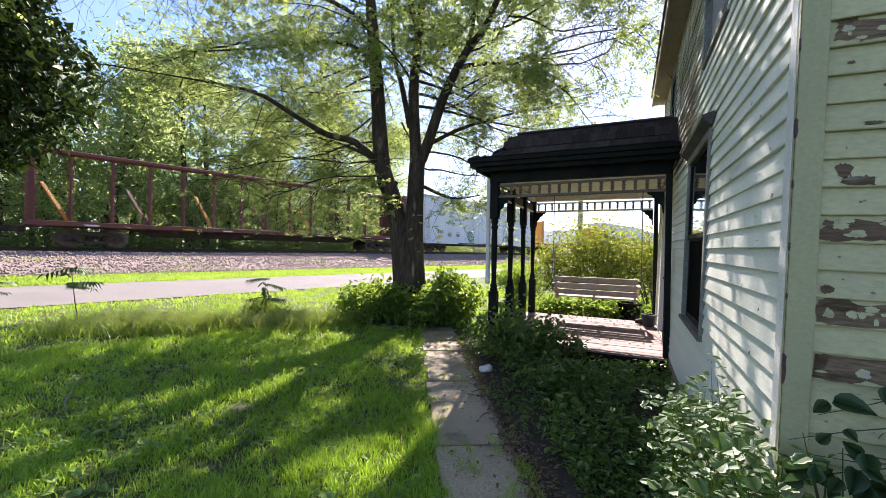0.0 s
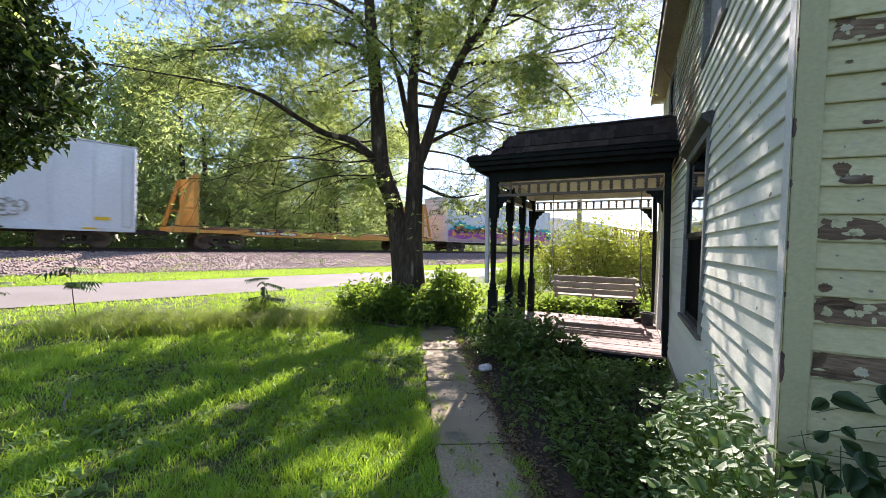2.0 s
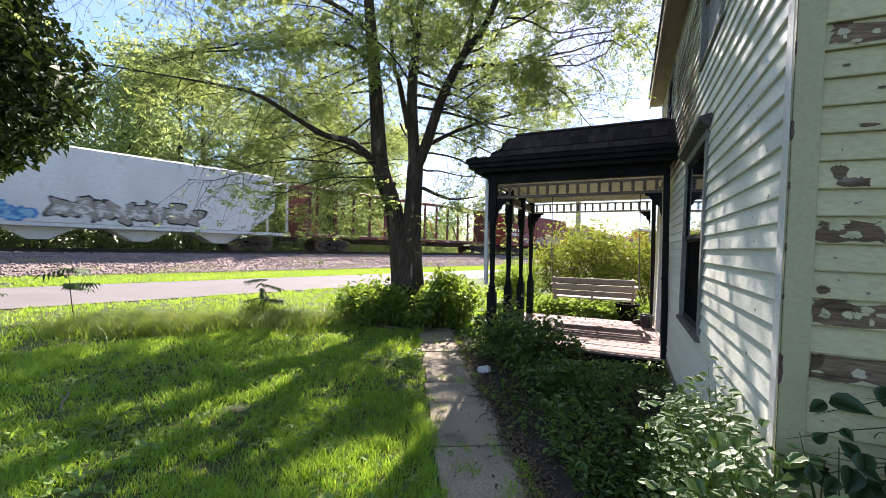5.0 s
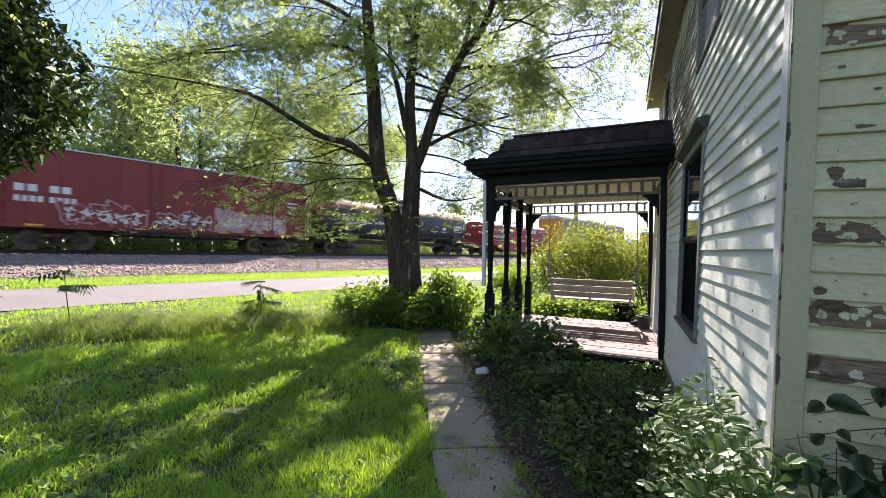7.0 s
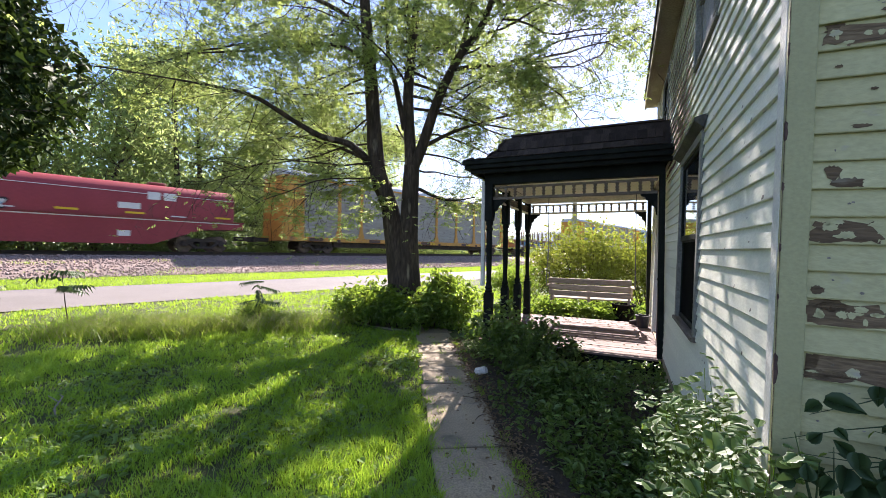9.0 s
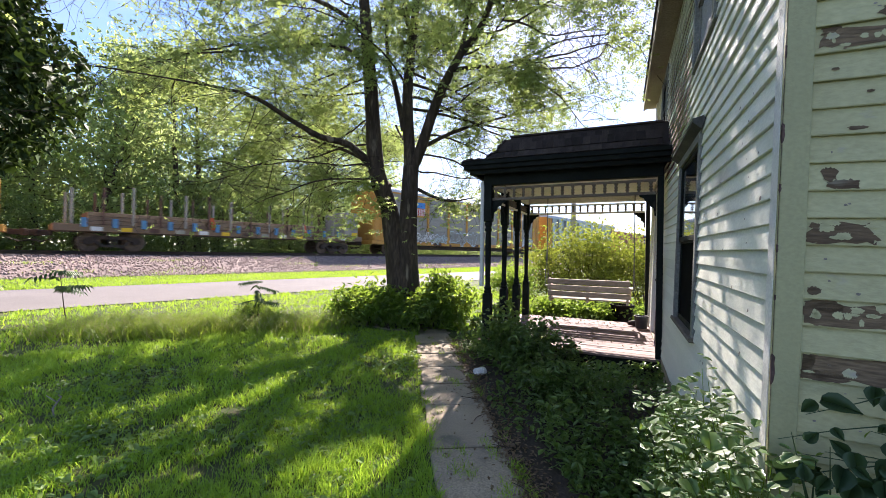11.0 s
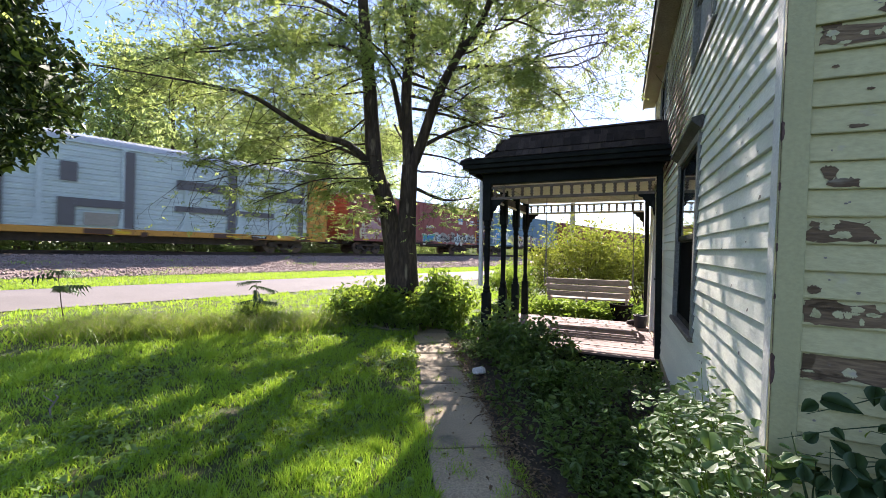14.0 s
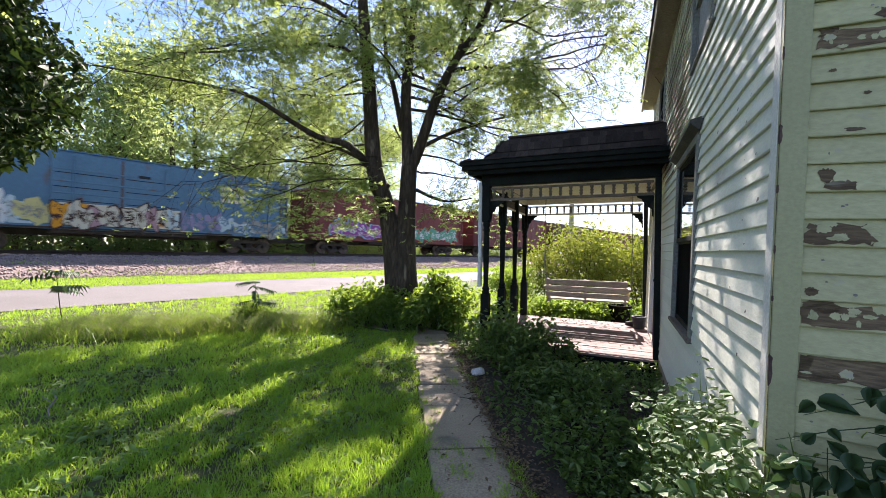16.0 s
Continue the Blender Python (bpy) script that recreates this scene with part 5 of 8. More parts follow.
bush("leafy_plant", "low bright green leafy plants by the porch", 0.1, 9.6, 0.8, 0.6, 0.5, 1800, 0.09, L_SHRUB, 57, "oval", 20)
bush("wild_shrub", "untidy green weeds near the road", -6.45, 5.5, 0.5, 0.4, 0.5, 900, 0.06, L_SHRUB, 58, "oval", 14)


def path_x(y):
    return -0.95 - (y - 2.6) * 0.572


# ground cover between the path and the house
gr = np.random.RandomState(61)
n = 17000
y = gr.uniform(0.6, 5.6, n)
left = path_x(y) + 0.45 + 0.18 * np.clip((3.9 - y) * 1.2, 0, 1) + 0.08 * np.sin(y * 3.1) + 0.10 * np.abs(gr.normal(size=n))
x = left + (WX - 0.02 - left) * gr.uniform(0, 1, n) ** 0.85
hgt = (0.10 + 0.38 * np.clip((x - left) / 0.9, 0, 1)) * (0.75 + 0.35 * np.sin(2.7 * x + 1.9 * y) * np.sin(3.3 * y - x)) + 0.22 * np.exp(-((y - 5.2) / 0.5) ** 2) * np.clip((-0.45 - x) * 3, 0, 1)
hgt *= 1 - 0.55 * np.clip((y - 4.2) / 0.8, 0, 1) * np.clip((x + 0.7) * 2.5, 0, 1)
z = hgt * gr.uniform(0.1, 1.05, n) ** 0.5
patchy = np.array([noise.noise(Vector((a * 1.7, b * 1.7, 3.0))) for a, b in zip(x, y)])
spot = np.stack([x, y, z], -1)
for k, (shape, low) in enumerate((("round", -0.12), ("oval", -0.3))):
    pick_ = (np.arange(n) % 2 == k) & (patchy * (1 if k else -1) > low)
    m = int(pick_.sum())
    cover = leaves("ground_cover", spot[pick_], gr.choice((0.024, 0.034, 0.046, 0.062), m), L_COVER, shape, droop=0.2, up=0.9, spread=1.0, rs=gr, cup=0.05)
    tagged(new("ground_cover", cover), "dark green leafy ground cover between path and house", "plants", kind="stuff")
tagged(new("litter_ground", Geo().add([(path_x(0.3) + 0.38, 0.3, 0.006), (WX - 0.02, 0.3, 0.006), (WX - 0.02, 5.6, 0.006), (path_x(5.6) + 0.38, 5.6, 0.006)], [(0, 1, 2, 3)]).mesh("litter_ground", M_MULCH)), "bare brown soil with leaf litter beside the path", "ground", kind="structure")
for k, (bx, by, h) in enumerate(((-1.25, 5.0, 0.62), (-0.95, 5.35, 0.68), (-1.55, 5.35, 0.75), (-0.6, 4.2, 0.42), (-1.95, 6.0, 0.5), (-1.55, 5.9, 0.75))):
    bush("leafy_plant", "dark leafy plant growing against the porch", bx, by, 0.42, 0.34, h, 620, 0.065, L_COVER, 70 + k, "round", 10, 0.9)

# the climbing plant at the house corner
vine = thing("corner_plant", "pale sunlit broad-leaved plant at the house corner", "plant")
vr, g, vpos = np.random.RandomState(81), Geo(), []
for k in range(90):
    by = vr.uniform(1.42, 2.5)
    bx = WX - 0.05 - (0.09 + 0.23 * (by - 1.3)) * vr.beta(1.2, 1.4)
    h = 0.91 + 0.06 * vr.normal() - 0.25 * max(0, by - 2.1) - 0.4 * max(0, 0.28 - bx)
    tip = (bx + vr.normal() * 0.07 - 0.03, by + vr.normal() * 0.07, h)
    g.tube([(bx, by, -0.02), (bx + 0.02, by - 0.02, h * 0.55), (tip[0], tip[1], h - 0.03)], [0.0035, 0.003, 0.0015], 4)
    for j in range(12):
        t = 1.03 - 0.75 * vr.uniform(0, 1) ** 1.6
        vpos.append((bx + (tip[0] - bx) * t + vr.normal() * 0.055, by + (tip[1] - by) * t + vr.normal() * 0.055, h * t + vr.normal() * 0.02))
part("stem", g, L_SHRUB, vine)
part("foliage", leaves("foliage", vpos, vr.choice((0.02, 0.028, 0.038, 0.052), len(vpos)), L_VINE, "grape", droop=0.5, up=1.5, spread=0.42, rs=vr, cup=0.1, face=(-0.12, -0.3), fold=0.08), None, vine)
vine2 = thing("climbing_plant", "dark heart-leaved climber trailing along the end wall", "plant")
g, vpos, young = Geo(), [], []
for k in range(11):
    z0, y0, reach = 1.24 - 0.034 * k + 0.02 * vr.normal(), vr.uniform(1.56, 1.68), vr.uniform(0.42, 0.6) + (0.1 if k < 3 else 0)
    line = [Vector((1.15 - (1.15 - reach) * t, y0 + 0.02 * math.sin(5 * t + k), z0 - 0.10 * t + 0.05 * math.sin(4 * t + 2 * k))) for t in (0, 0.2, 0.4, 0.6, 0.8, 1.0)]
    g.tube(line, [0.0028, 0.0026, 0.0023, 0.002, 0.0016, 0.001], 4)
    for p, q in zip(line, line[1:]):
        for u in (0.05, 0.4, 0.75):
            if vr.uniform(0, 1) < 0.7:
                w = p.lerp(q, u)
                tip = w + Vector((-0.015 + 0.02 * vr.normal(), -0.03 + 0.02 * vr.normal(), 0.015 + 0.02 * vr.normal()))
                g.tube([w, tip], [0.0012, 0.0008], 3)
                vpos.append(tuple(tip))
    if k % 3 == 1:
        young.append(tuple(line[-1]))
        young.append(tuple(line[-1].lerp(line[-2], 0.4) + Vector((0, -0.02, 0.02))))
part("stem", g, L_CLIMB, vine2)
part("foliage", leaves("foliage", vpos, vr.choice((0.04, 0.054, 0.07), len(vpos)), L_CLIMB, "heart", droop=0.45, up=0.35, spread=0.4, rs=vr, face=(-0.25, -0.6)), None, vine2)
for p in young:
    part("young_leaf", leaves("young_leaf", [p], 0.032, L_SHRUB, "oval", droop=0.3, up=0.6, rs=vr), None, vine2, "small yellow-green young leaf")
# sword-leaved plant at the foot of the corner
iris = thing("iris_plant", "dark upright sword-shaped leaves at the house corner", "plant")
for k in range(30):
    bx, by, h = vr.uniform(0.36, 0.7), vr.uniform(1.5, 1.66), vr.uniform(0.6, 1.06)
    a, lean = vr.uniform(0, 6.28), vr.uniform(0.03, 0.2)
    dx, dy, w = math.cos(a) * lean, math.sin(a) * lean * 0.4, vr.uniform(0.006, 0.011)
    v = []
    for t in (0, 0.35, 0.7, 1.0):
        cx, cy, ww = bx + dx * t * t, by + dy * t * t, w * (1 - 0.9 * t ** 3)
        v += [(cx - ww, cy, h * t), (cx, cy - 0.004, h * t), (cx + ww, cy, h * t)]
    part("blade", Geo().add(v, [(3 * i + j, 3 * i + j + 1, 3 * i + j + 4, 3 * i + j + 3) for i in range(3) for j in range(2)]), L_CLIMB, iris)

# lawn
lr = np.random.RandomState(91)


def blades(name, x, y, h, w, material, rs, lean=0.9):
    n = len(x)
    z = ground_z(x, y)
    a = rs.uniform(0, 2 * np.pi, n)
    h = h * rs.uniform(0.55, 1.25, n)
    side = np.stack([np.cos(a), np.sin(a), np.zeros(n)], -1) * (w * rs.uniform(0.7, 1.3, n))[:, None]
    b = rs.uniform(0, 2 * np.pi, n)
    tilt = np.stack([np.cos(b), np.sin(b), np.zeros(n)], -1) * (h * lean * rs.uniform(0.2, 1.3, n))[:, None]
    base = np.stack([x, y, z - 0.005], -1)
    up = np.zeros((n, 3))
    up[:, 2] = h
    v = np.stack([base - side, base + side, base + up * 0.6 + tilt * 0.35 - side * 0.7, base + up * 0.6 + tilt * 0.35 + side * 0.7, base + up * 0.95 + tilt], 1)
    f = np.array([(0, 1, 3), (0, 3, 2), (2, 3, 4)])
    return fast_mesh(name, v.reshape(-1, 3), (np.arange(n)[:, None, None] * 5 + f[None]).reshape(-1, 3), material)


def on_lawn(x, y):
    q = -x * math.cos(AZ) + y * math.sin(AZ)
    path = (y < 6.6) & (x > path_x(y) - 0.30 + 0.05 * np.sin(9 * y) + 0.03 * np.sin(23 * y))
    house_side = (x > -2.2) & (y < 8.6) & (y > 5.2)
    cross = (np.abs(y - 6.75 - 0.1 * (x + 4)) < 0.3) & (x > -6.6) & (x < -2.6)
    return ~(path | house_side | cross) & (q < 12.3)


def scatter(n, r0, r1):
    """Places on the lawn between two distances from the view point, by even density."""
    a = lr.uniform(radians(-92), radians(20), n)
    d = np.sqrt(lr.uniform(r0 * r0, r1 * r1, n))
    return d * np.sin(a), d * np.cos(a)


gx, gy, gh, gw = [], [], [], []
for n, per, r0, r1, h, w, sp in ((6000, 13, 1.6, 4.2, 0.07, 0.0036, 0.03), (9500, 12, 4.2, 8.0, 0.065, 0.0052, 0.04), (8000, 11, 8.0, 15.0, 0.062, 0.0075, 0.07), (3500, 8, 15, 30, 0.1, 0.012, 0.15)):
    x, y = scatter(n, r0, r1)
    lush = 0.7 * np.sin(1.9 * x + 0.7 * y) * np.sin(1.3 * y - 0.8 * x) + 0.7 * np.sin(5.1 * x + y) * np.sin(4.7 * y - 0.6 * x) + 0.3
    keep = lr.uniform(-1.4, 0.9, n) < lush + 0.3
    x, y, lush = x[keep], y[keep], lush[keep]
    m = len(x)
    tall = np.repeat(h * lr.uniform(0.5, 1.5, m) * (1 + 0.35 * np.clip(lush, -1, 1.4)), per)
    x = np.repeat(x, per) + lr.normal(0, sp, m * per)
    y = np.repeat(y, per) + lr.normal(0, sp, m * per)
    keep = on_lawn(x, y)
    gx.append(x[keep]), gy.append(y[keep]), gh.append(tall[keep])
    gw.append(np.full(keep.sum(), w))
tagged(new("lawn_grass", blades("lawn_grass", np.concatenate(gx), np.concatenate(gy), np.concatenate(gh), np.concatenate(gw), L_GRASS, lr)), "uneven green lawn grass in dappled shade", "grass", kind="stuff")
# dry blades among the green near the path
x, y = scatter(9000, 1.9, 6.5)
keep = on_lawn(x, y) & (x > path_x(y) - 1.9 + 0.6 * np.sin(2.1 * y)) & (lr.uniform(0, 1, 9000) < 0.75)
x, y = x[keep], y[keep]
tagged(new("dry_grass", blades("dry_lawn_grass", x, y, np.full(len(x), 0.07), np.full(len(x), 0.003), L_DRY, lr, 1.3)), "dry straw-coloured blades among the lawn grass", "grass", kind="stuff")
# strip of grass between the road and the bank, and weeds on the stones
n = 70000
s, q = lr.uniform(-8, 60, n), 16.4 + (Q_TOE - 16.6) * lr.uniform(0, 1, n) ** 1.25
x, y = s * DV.x + q * NV.x, s * DV.y + q * NV.y
tagged(new("verge_grass", blades("verge_grass", x, y, np.full(n, 0.08), np.full(n, 0.011), L_GRASS, lr)), "bright green grass verge beyond the road", "grass", kind="stuff")
n = 1800
c = lr.randint(0, 22, n)
cs, cq = lr.uniform(-6, 40, 22), lr.uniform(Q_TOE + 0.2, 23.6, 22)
s, q = cs[c] + lr.normal(0, 0.7, n), cq[c] + lr.normal(0, 0.12, n)
x, y = s * DV.x + q * NV.x, s * DV.y + q * NV.y
tagged(new("bank_weeds", blades("bank_weeds", x, y, np.full(n, 0.13), np.full(n, 0.01), L_GRASS, lr)), "tufts of green weeds on the railway stones", "weeds", kind="stuff")
# long arching grass and dry stalks by the road
n = 9000
c = lr.randint(0, 46, n)
ca = lr.uniform(0, 1, 46)
cx, cy = -8.4 + 3.0 * ca + lr.normal(0, 0.3, 46), 3.3 + 2.9 * ca + lr.normal(0, 0.22, 46)
x, y = cx[c] + lr.normal(0, 0.22, n), cy[c] + lr.normal(0, 0.2, n)
k = n // 4
tagged(new("long_grass", blades("long_grass", x[k:], y[k:], np.full(n - k, 0.30), np.full(n - k, 0.006), L_LONG, lr, 1.5)), "long arching unmown grass", "grass", kind="stuff")
tagged(new("dry_grass", blades("dry_grass", x[:k], y[:k], np.full(k, 0.34), np.full(k, 0.004), L_DRY, lr, 1.5)), "dry straw-coloured grass stalks", "grass", kind="stuff")
# broad-leaved lawn weeds
L_WEED = leaf_mat("lawn_weed_leaf", (0.20, 0.30, 0.10), (0.11, 0.19, 0.055), (0.42, 0.6, 0.1), 0.4)
x, y = scatter(20000, 1.7, 7.5)
keep = on_lawn(x, y) & (np.sin(2.3 * x + 1.1) * np.sin(2.9 * y) > lr.uniform(-0.6, 1.0, 20000))
x, y = x[keep], y[keep]
tagged(new("lawn_weeds", leaves("lawn_weeds", np.stack([x, y, 0.02 + 0.045 * lr.random_sample(len(x))], -1), lr.choice((0.035, 0.05, 0.07), len(x)), L_WEED, "round", droop=0.0, up=1.3, spread=0.7, rs=lr)), "small broad-leaved weeds in the lawn", "weeds", kind="stuff")


# young trees with feathered leaves
def sapling(x, y, h, seed, spread=0.55):
    r = random.Random(seed)
    sp = thing("sapling", "young sapling with feathered dark leaves", "sapling", "saplings")
    z0 = float(ground_z(np.array(x), np.array(y)))
    g = Geo()
    stem = bend(r, (x, y, z0 - 0.02), (0, 0, 1), h, 6, 0.05, 0.02)
    g.tube(stem, [0.012 - 0.0014 * i for i in range(7)], 6)
    pos = []
    for k in range(9):
        a = 2.4 * k + r.uniform(-0.3, 0.3)
        p = stem[3 + k % 4].lerp(stem[min(6, 4 + k % 4)], r.random())
        q = p + Vector((math.cos(a), math.sin(a), 0.5)) * 0.08
        g.tube([p, q], [0.003, 0.002], 4)
        pos.append(tuple(q))
    part("stem", g, M_BARK, sp)
    part("foliage", compound("foliage", pos, spread * 0.55, L_CLIMB, np.random.RandomState(seed), 7, 0.0, 1.6, 0.3, 0.26, 0.055, 1.2), None, sp)


sapling(-9.5, 3.85, 1.0, 5, 0.7)
sapling(-6.5, 5.6, 0.85, 6, 0.6)
sapling(-10.4, 3.0, 0.7, 7, 0.4)

# a fallen branch on the lawn
stick = thing("fallen_branch", "pale bare fallen branch lying on the lawn", "branch", m=pose(-4.9, 1.93, 0.0, 0, 0, 149))
M_STICK = mat("dead_pale_wood", (0.34, 0.30, 0.25), (0.22, 0.19, 0.16), 6.0, 0.9)
part("wood", Geo().tube([(-0.28, -0.02, 0.03), (-0.1, 0.02, 0.06), (0.12, 0.0, 0.09), (0.3, 0.05, 0.07)], [0.007, 0.009, 0.008, 0.004], 6).tube([(0.02, 0.01, 0.075), (0.12, 0.1, 0.12), (0.2, 0.12, 0.11)], [0.006, 0.004, 0.002], 5), M_STICK, stick, smooth=True)

# stone slabs of the path
walkway = thing("garden_path", "old path of grey stone slabs", "path", kind="structure")
sr = random.Random(12)
y = 0.4
while y < 6.6:
    ln = sr.uniform(0.62, 0.85)
    out = [(-0.27, -ln / 2), (0.36, -ln / 2), (0.36, ln / 2), (-0.27, ln / 2)]
    out = [(a + sr.uniform(-0.035, 0.02) * (1 if a > 0 else -1), b + sr.uniform(-0.02, 0.02)) for a, b in out]
    inner = [(a * 0.97, b * 0.97) for a, b in out]
    g = Geo().add([(a, b, -0.06) for a, b in out] + [(a, b, 0.018) for a, b in out] + [(a, b, 0.025) for a, b in inner], [(0, 1, 5, 4), (1, 2, 6, 5), (2, 3, 7, 6), (3, 0, 4, 7), (4, 5, 9, 8), (5, 6, 10, 9), (6, 7, 11, 10), (7, 4, 8, 11), (8, 9, 10, 11)])
    part("stone_slab", g, M_SLAB, walkway).matrix_basis = pose(path_x(y + ln / 2), y + ln / 2, sr.uniform(-0.006, 0.006), sr.uniform(-0.8, 0.8), sr.uniform(-0.8, 0.8), 29.8)
    y += ln * 0.87 + 0.015
for k in range(5):
    g = Geo().box(-0.33, 0.33, -0.24, 0.24, -0.05, 0.025, 0.012)
    part("stone_slab", g, M_SLAB, walkway).matrix_basis = pose(-3.3 - 0.7 * k, 6.72 + 0.08 * k, 0.0, 0, 0, -6 + sr.uniform(-4, 4))

# dead leaves and grit along the path's edge, tufts in the joints
n = 2600
y = lr.uniform(1.8, 6.4, n)
x = path_x(y) + 0.40 + np.abs(lr.normal(0, 0.15, n)) - 0.12 * lr.uniform(0, 1, n)
k = 130
x[:k] = path_x(y[:k]) + lr.uniform(-0.25, 0.25, k)
tagged(new("leaf_litter", leaves("leaf_litter", np.stack([x, y, 0.028 + 0.012 * lr.random_sample(n)], -1), 0.035, L_LITTER, "simple", droop=0, up=2.0, spread=0.5, rs=lr)), "dead brown leaves and twigs along the path", "leaf litter", kind="stuff")
n = 420
x, y = PX0 + 0.1 + (PX1 - PX0 - 0.2) * lr.beta(0.9, 1.3, n), PY1 - 0.15 - (PY1 - PY0 - 0.3) * lr.beta(0.8, 1.4, n)
tagged(new("porch_litter", leaves("porch_litter", np.stack([x, y, PZ + 0.008 + 0.01 * lr.random_sample(n)], -1), 0.05, L_LITTER, "simple", droop=0, up=2.0, spread=0.5, rs=lr)), "dead brown leaves scattered over the porch deck", "leaf litter", kind="stuff")
n = 2200
c = lr.randint(0, 40, n)
cy = lr.uniform(1.8, 6.4, 40)
side = np.where(lr.uniform(0, 1, 40) < 0.5, 0.41, lr.uniform(-0.25, 0.3, 40))
y = cy[c] + lr.normal(0, 0.05, n)
x = path_x(y) + side[c] + lr.normal(0, 0.035, n)
tagged(new("path_tufts", blades("path_tufts", x, y, np.full(n, 0.07), np.full(n, 0.0025), L_GRASS, lr)), "small tufts of grass between the path slabs", "grass", kind="stuff")

# small dead twigs beside the path
g = Geo()
tw = random.Random(44)
for k in range(46):
    y = tw.uniform(2.0, 5.6)
    x = path_x(y) + tw.uniform(0.3, 0.7)
    a, ln = tw.uniform(0, 6.28), tw.uniform(0.05, 0.2)
    b = a + tw.uniform(-0.5, 0.5)
    p, q, r = (x, y, 0.034), (x + ln * 0.5 * math.cos(a), y + ln * 0.5 * math.sin(a), 0.04 + tw.uniform(0, 0.012)), (x + ln * 0.5 * (math.cos(a) + math.cos(b)), y + ln * 0.5 * (math.sin(a) + math.sin(b)), 0.034)
    g.tube([p, q, r], [0.004, 0.0035, 0.002], 5)
tagged(new("dead_twigs", g.mesh("dead_twigs", M_BARK)), "small dead brown twigs beside the stone path", "twigs", kind="stuff")

# distance: wooded ridge, its blue-grey colour standing in for haze; pole
M_HILL = mat("haze_blue_ridge", (0.16, 0.21, 0.24), (0.13, 0.175, 0.2), 0.01, 1.0, bump=0, fine=0.05)
nx = 60
v, f = [], []
for i in range(nx):
    a = radians(-40 + 75 * i / (nx - 1))
    h = 55 + 25 * math.sin(i * 0.31) + 35 * max(0, (i - 24) / 36)
    for d, z in ((1350, -5), (1500, h * 0.8), (1700, h), (2000, -5)):
        v.append((math.sin(a) * d, math.cos(a) * d, z))
    if i:
        for j in range(3):
            f.append(((i - 1) * 4 + j, i * 4 + j, i * 4 + j + 1, (i - 1) * 4 + j + 1))
tagged(new("backdrop_ridge", Geo().add(v, f).mesh("ridge", M_HILL, True)), "wooded ridge on the horizon with blue haze in its colour", "hills", kind="structure")
pole = thing("utility_pole", "plain grey wooden utility pole beyond the bushes", "pole", m=pose(-2.15, 20, 0))
part("shaft", Geo().tube([(0, 0, -0.1), (0, 0, 2.5), (0, 0, 5.6)], [0.13, 0.12, 0.10], 12), mat("pole_wood", (0.4, 0.37, 0.33), None, 3, 0.85, stretch=(1, 1, 0.1)), pole, smooth=True)

# ---- the freight train: car space has x along the car from its leading end, near side at negative y, z from the rail ----
HALF = 1.55


def paint(name, c, dirt=(0.16, 0.09, 0.06), amount=0.3, rough=0.55, dark=0.8):
    return mat(name, c, tuple(v * dark for v in c), 0.8, rough, bump=0.05, fine=25, vary=0.0, dirt=dirt, dirt_amount=amount, stretch=(1, 1, 0.35), grain=0.15, dirt_scale=1.5)


P_WHITE = paint("car_white", (0.74, 0.76, 0.80), (0.5, 0.48, 0.46), 0.2)
P_CREAM = paint("car_offwhite", (0.72, 0.72, 0.72), (0.5, 0.47, 0.44), 0.2)
P_MAROON = paint("car_maroon", (0.20, 0.045, 0.04), (0.09, 0.04, 0.03), 0.35)
P_RED = paint("car_oxide_red", (0.26, 0.05, 0.045), (0.13, 0.05, 0.04), 0.3)
P_REDBRIGHT = paint("car_cherry_red", (0.33, 0.05, 0.06), (0.17, 0.05, 0.05), 0.25)
P_YELLOW = paint("car_yellow", (0.60, 0.29, 0.06), (0.22, 0.11, 0.05), 0.3)
P_GREY = paint("rack_grey", (0.34, 0.315, 0.275), (0.2, 0.175, 0.145), 0.5)
P_PALE = paint("rack_pale_blue", (0.52, 0.62, 0.64), (0.4, 0.45, 0.45), 0.25)
P_ROOF = paint("rack_roof_zinc", (0.55, 0.58, 0.64), (0.4, 0.4, 0.42), 0.25, 0.4)
P_BLUE = paint("car_blue", (0.10, 0.20, 0.30), (0.15, 0.09, 0.07), 0.3)
P_BLACK = paint("tank_black", (0.055, 0.058, 0.067), (0.11, 0.092, 0.08), 0.3, 0.4)
P_RUST = paint("tank_rust_top", (0.34, 0.15, 0.085), (0.2, 0.09, 0.06), 0.4)
P_BROWN = paint("car_brown", (0.11, 0.055, 0.04), (0.06, 0.04, 0.035), 0.4)
P_FADED = paint("car_faded_red", (0.28, 0.085, 0.075), (0.15, 0.07, 0.055), 0.35)
P_BEAM = paint("beam_brown_red", (0.165, 0.055, 0.045), (0.09, 0.045, 0.035), 0.4)
P_SILL = paint("dusty_brown_sill", (0.21, 0.14, 0.09), (0.1, 0.07, 0.05), 0.35)
P_FADE = paint("faded_sky_blue", (0.30, 0.42, 0.50), (0.34, 0.33, 0.3), 0.35)
P_LUMBER = mat("sawn_lumber", (0.35, 0.24, 0.15), (0.22, 0.15, 0.10), 3.0, 0.8, vary=0.2, stretch=(0.1, 1, 1))


def flat_mat(name, c, rough=0.6):
    return mat(name, c, tuple(v * 0.85 for v in c), 2.0, rough, bump=0.0, vary=0.0, grain=0.1)


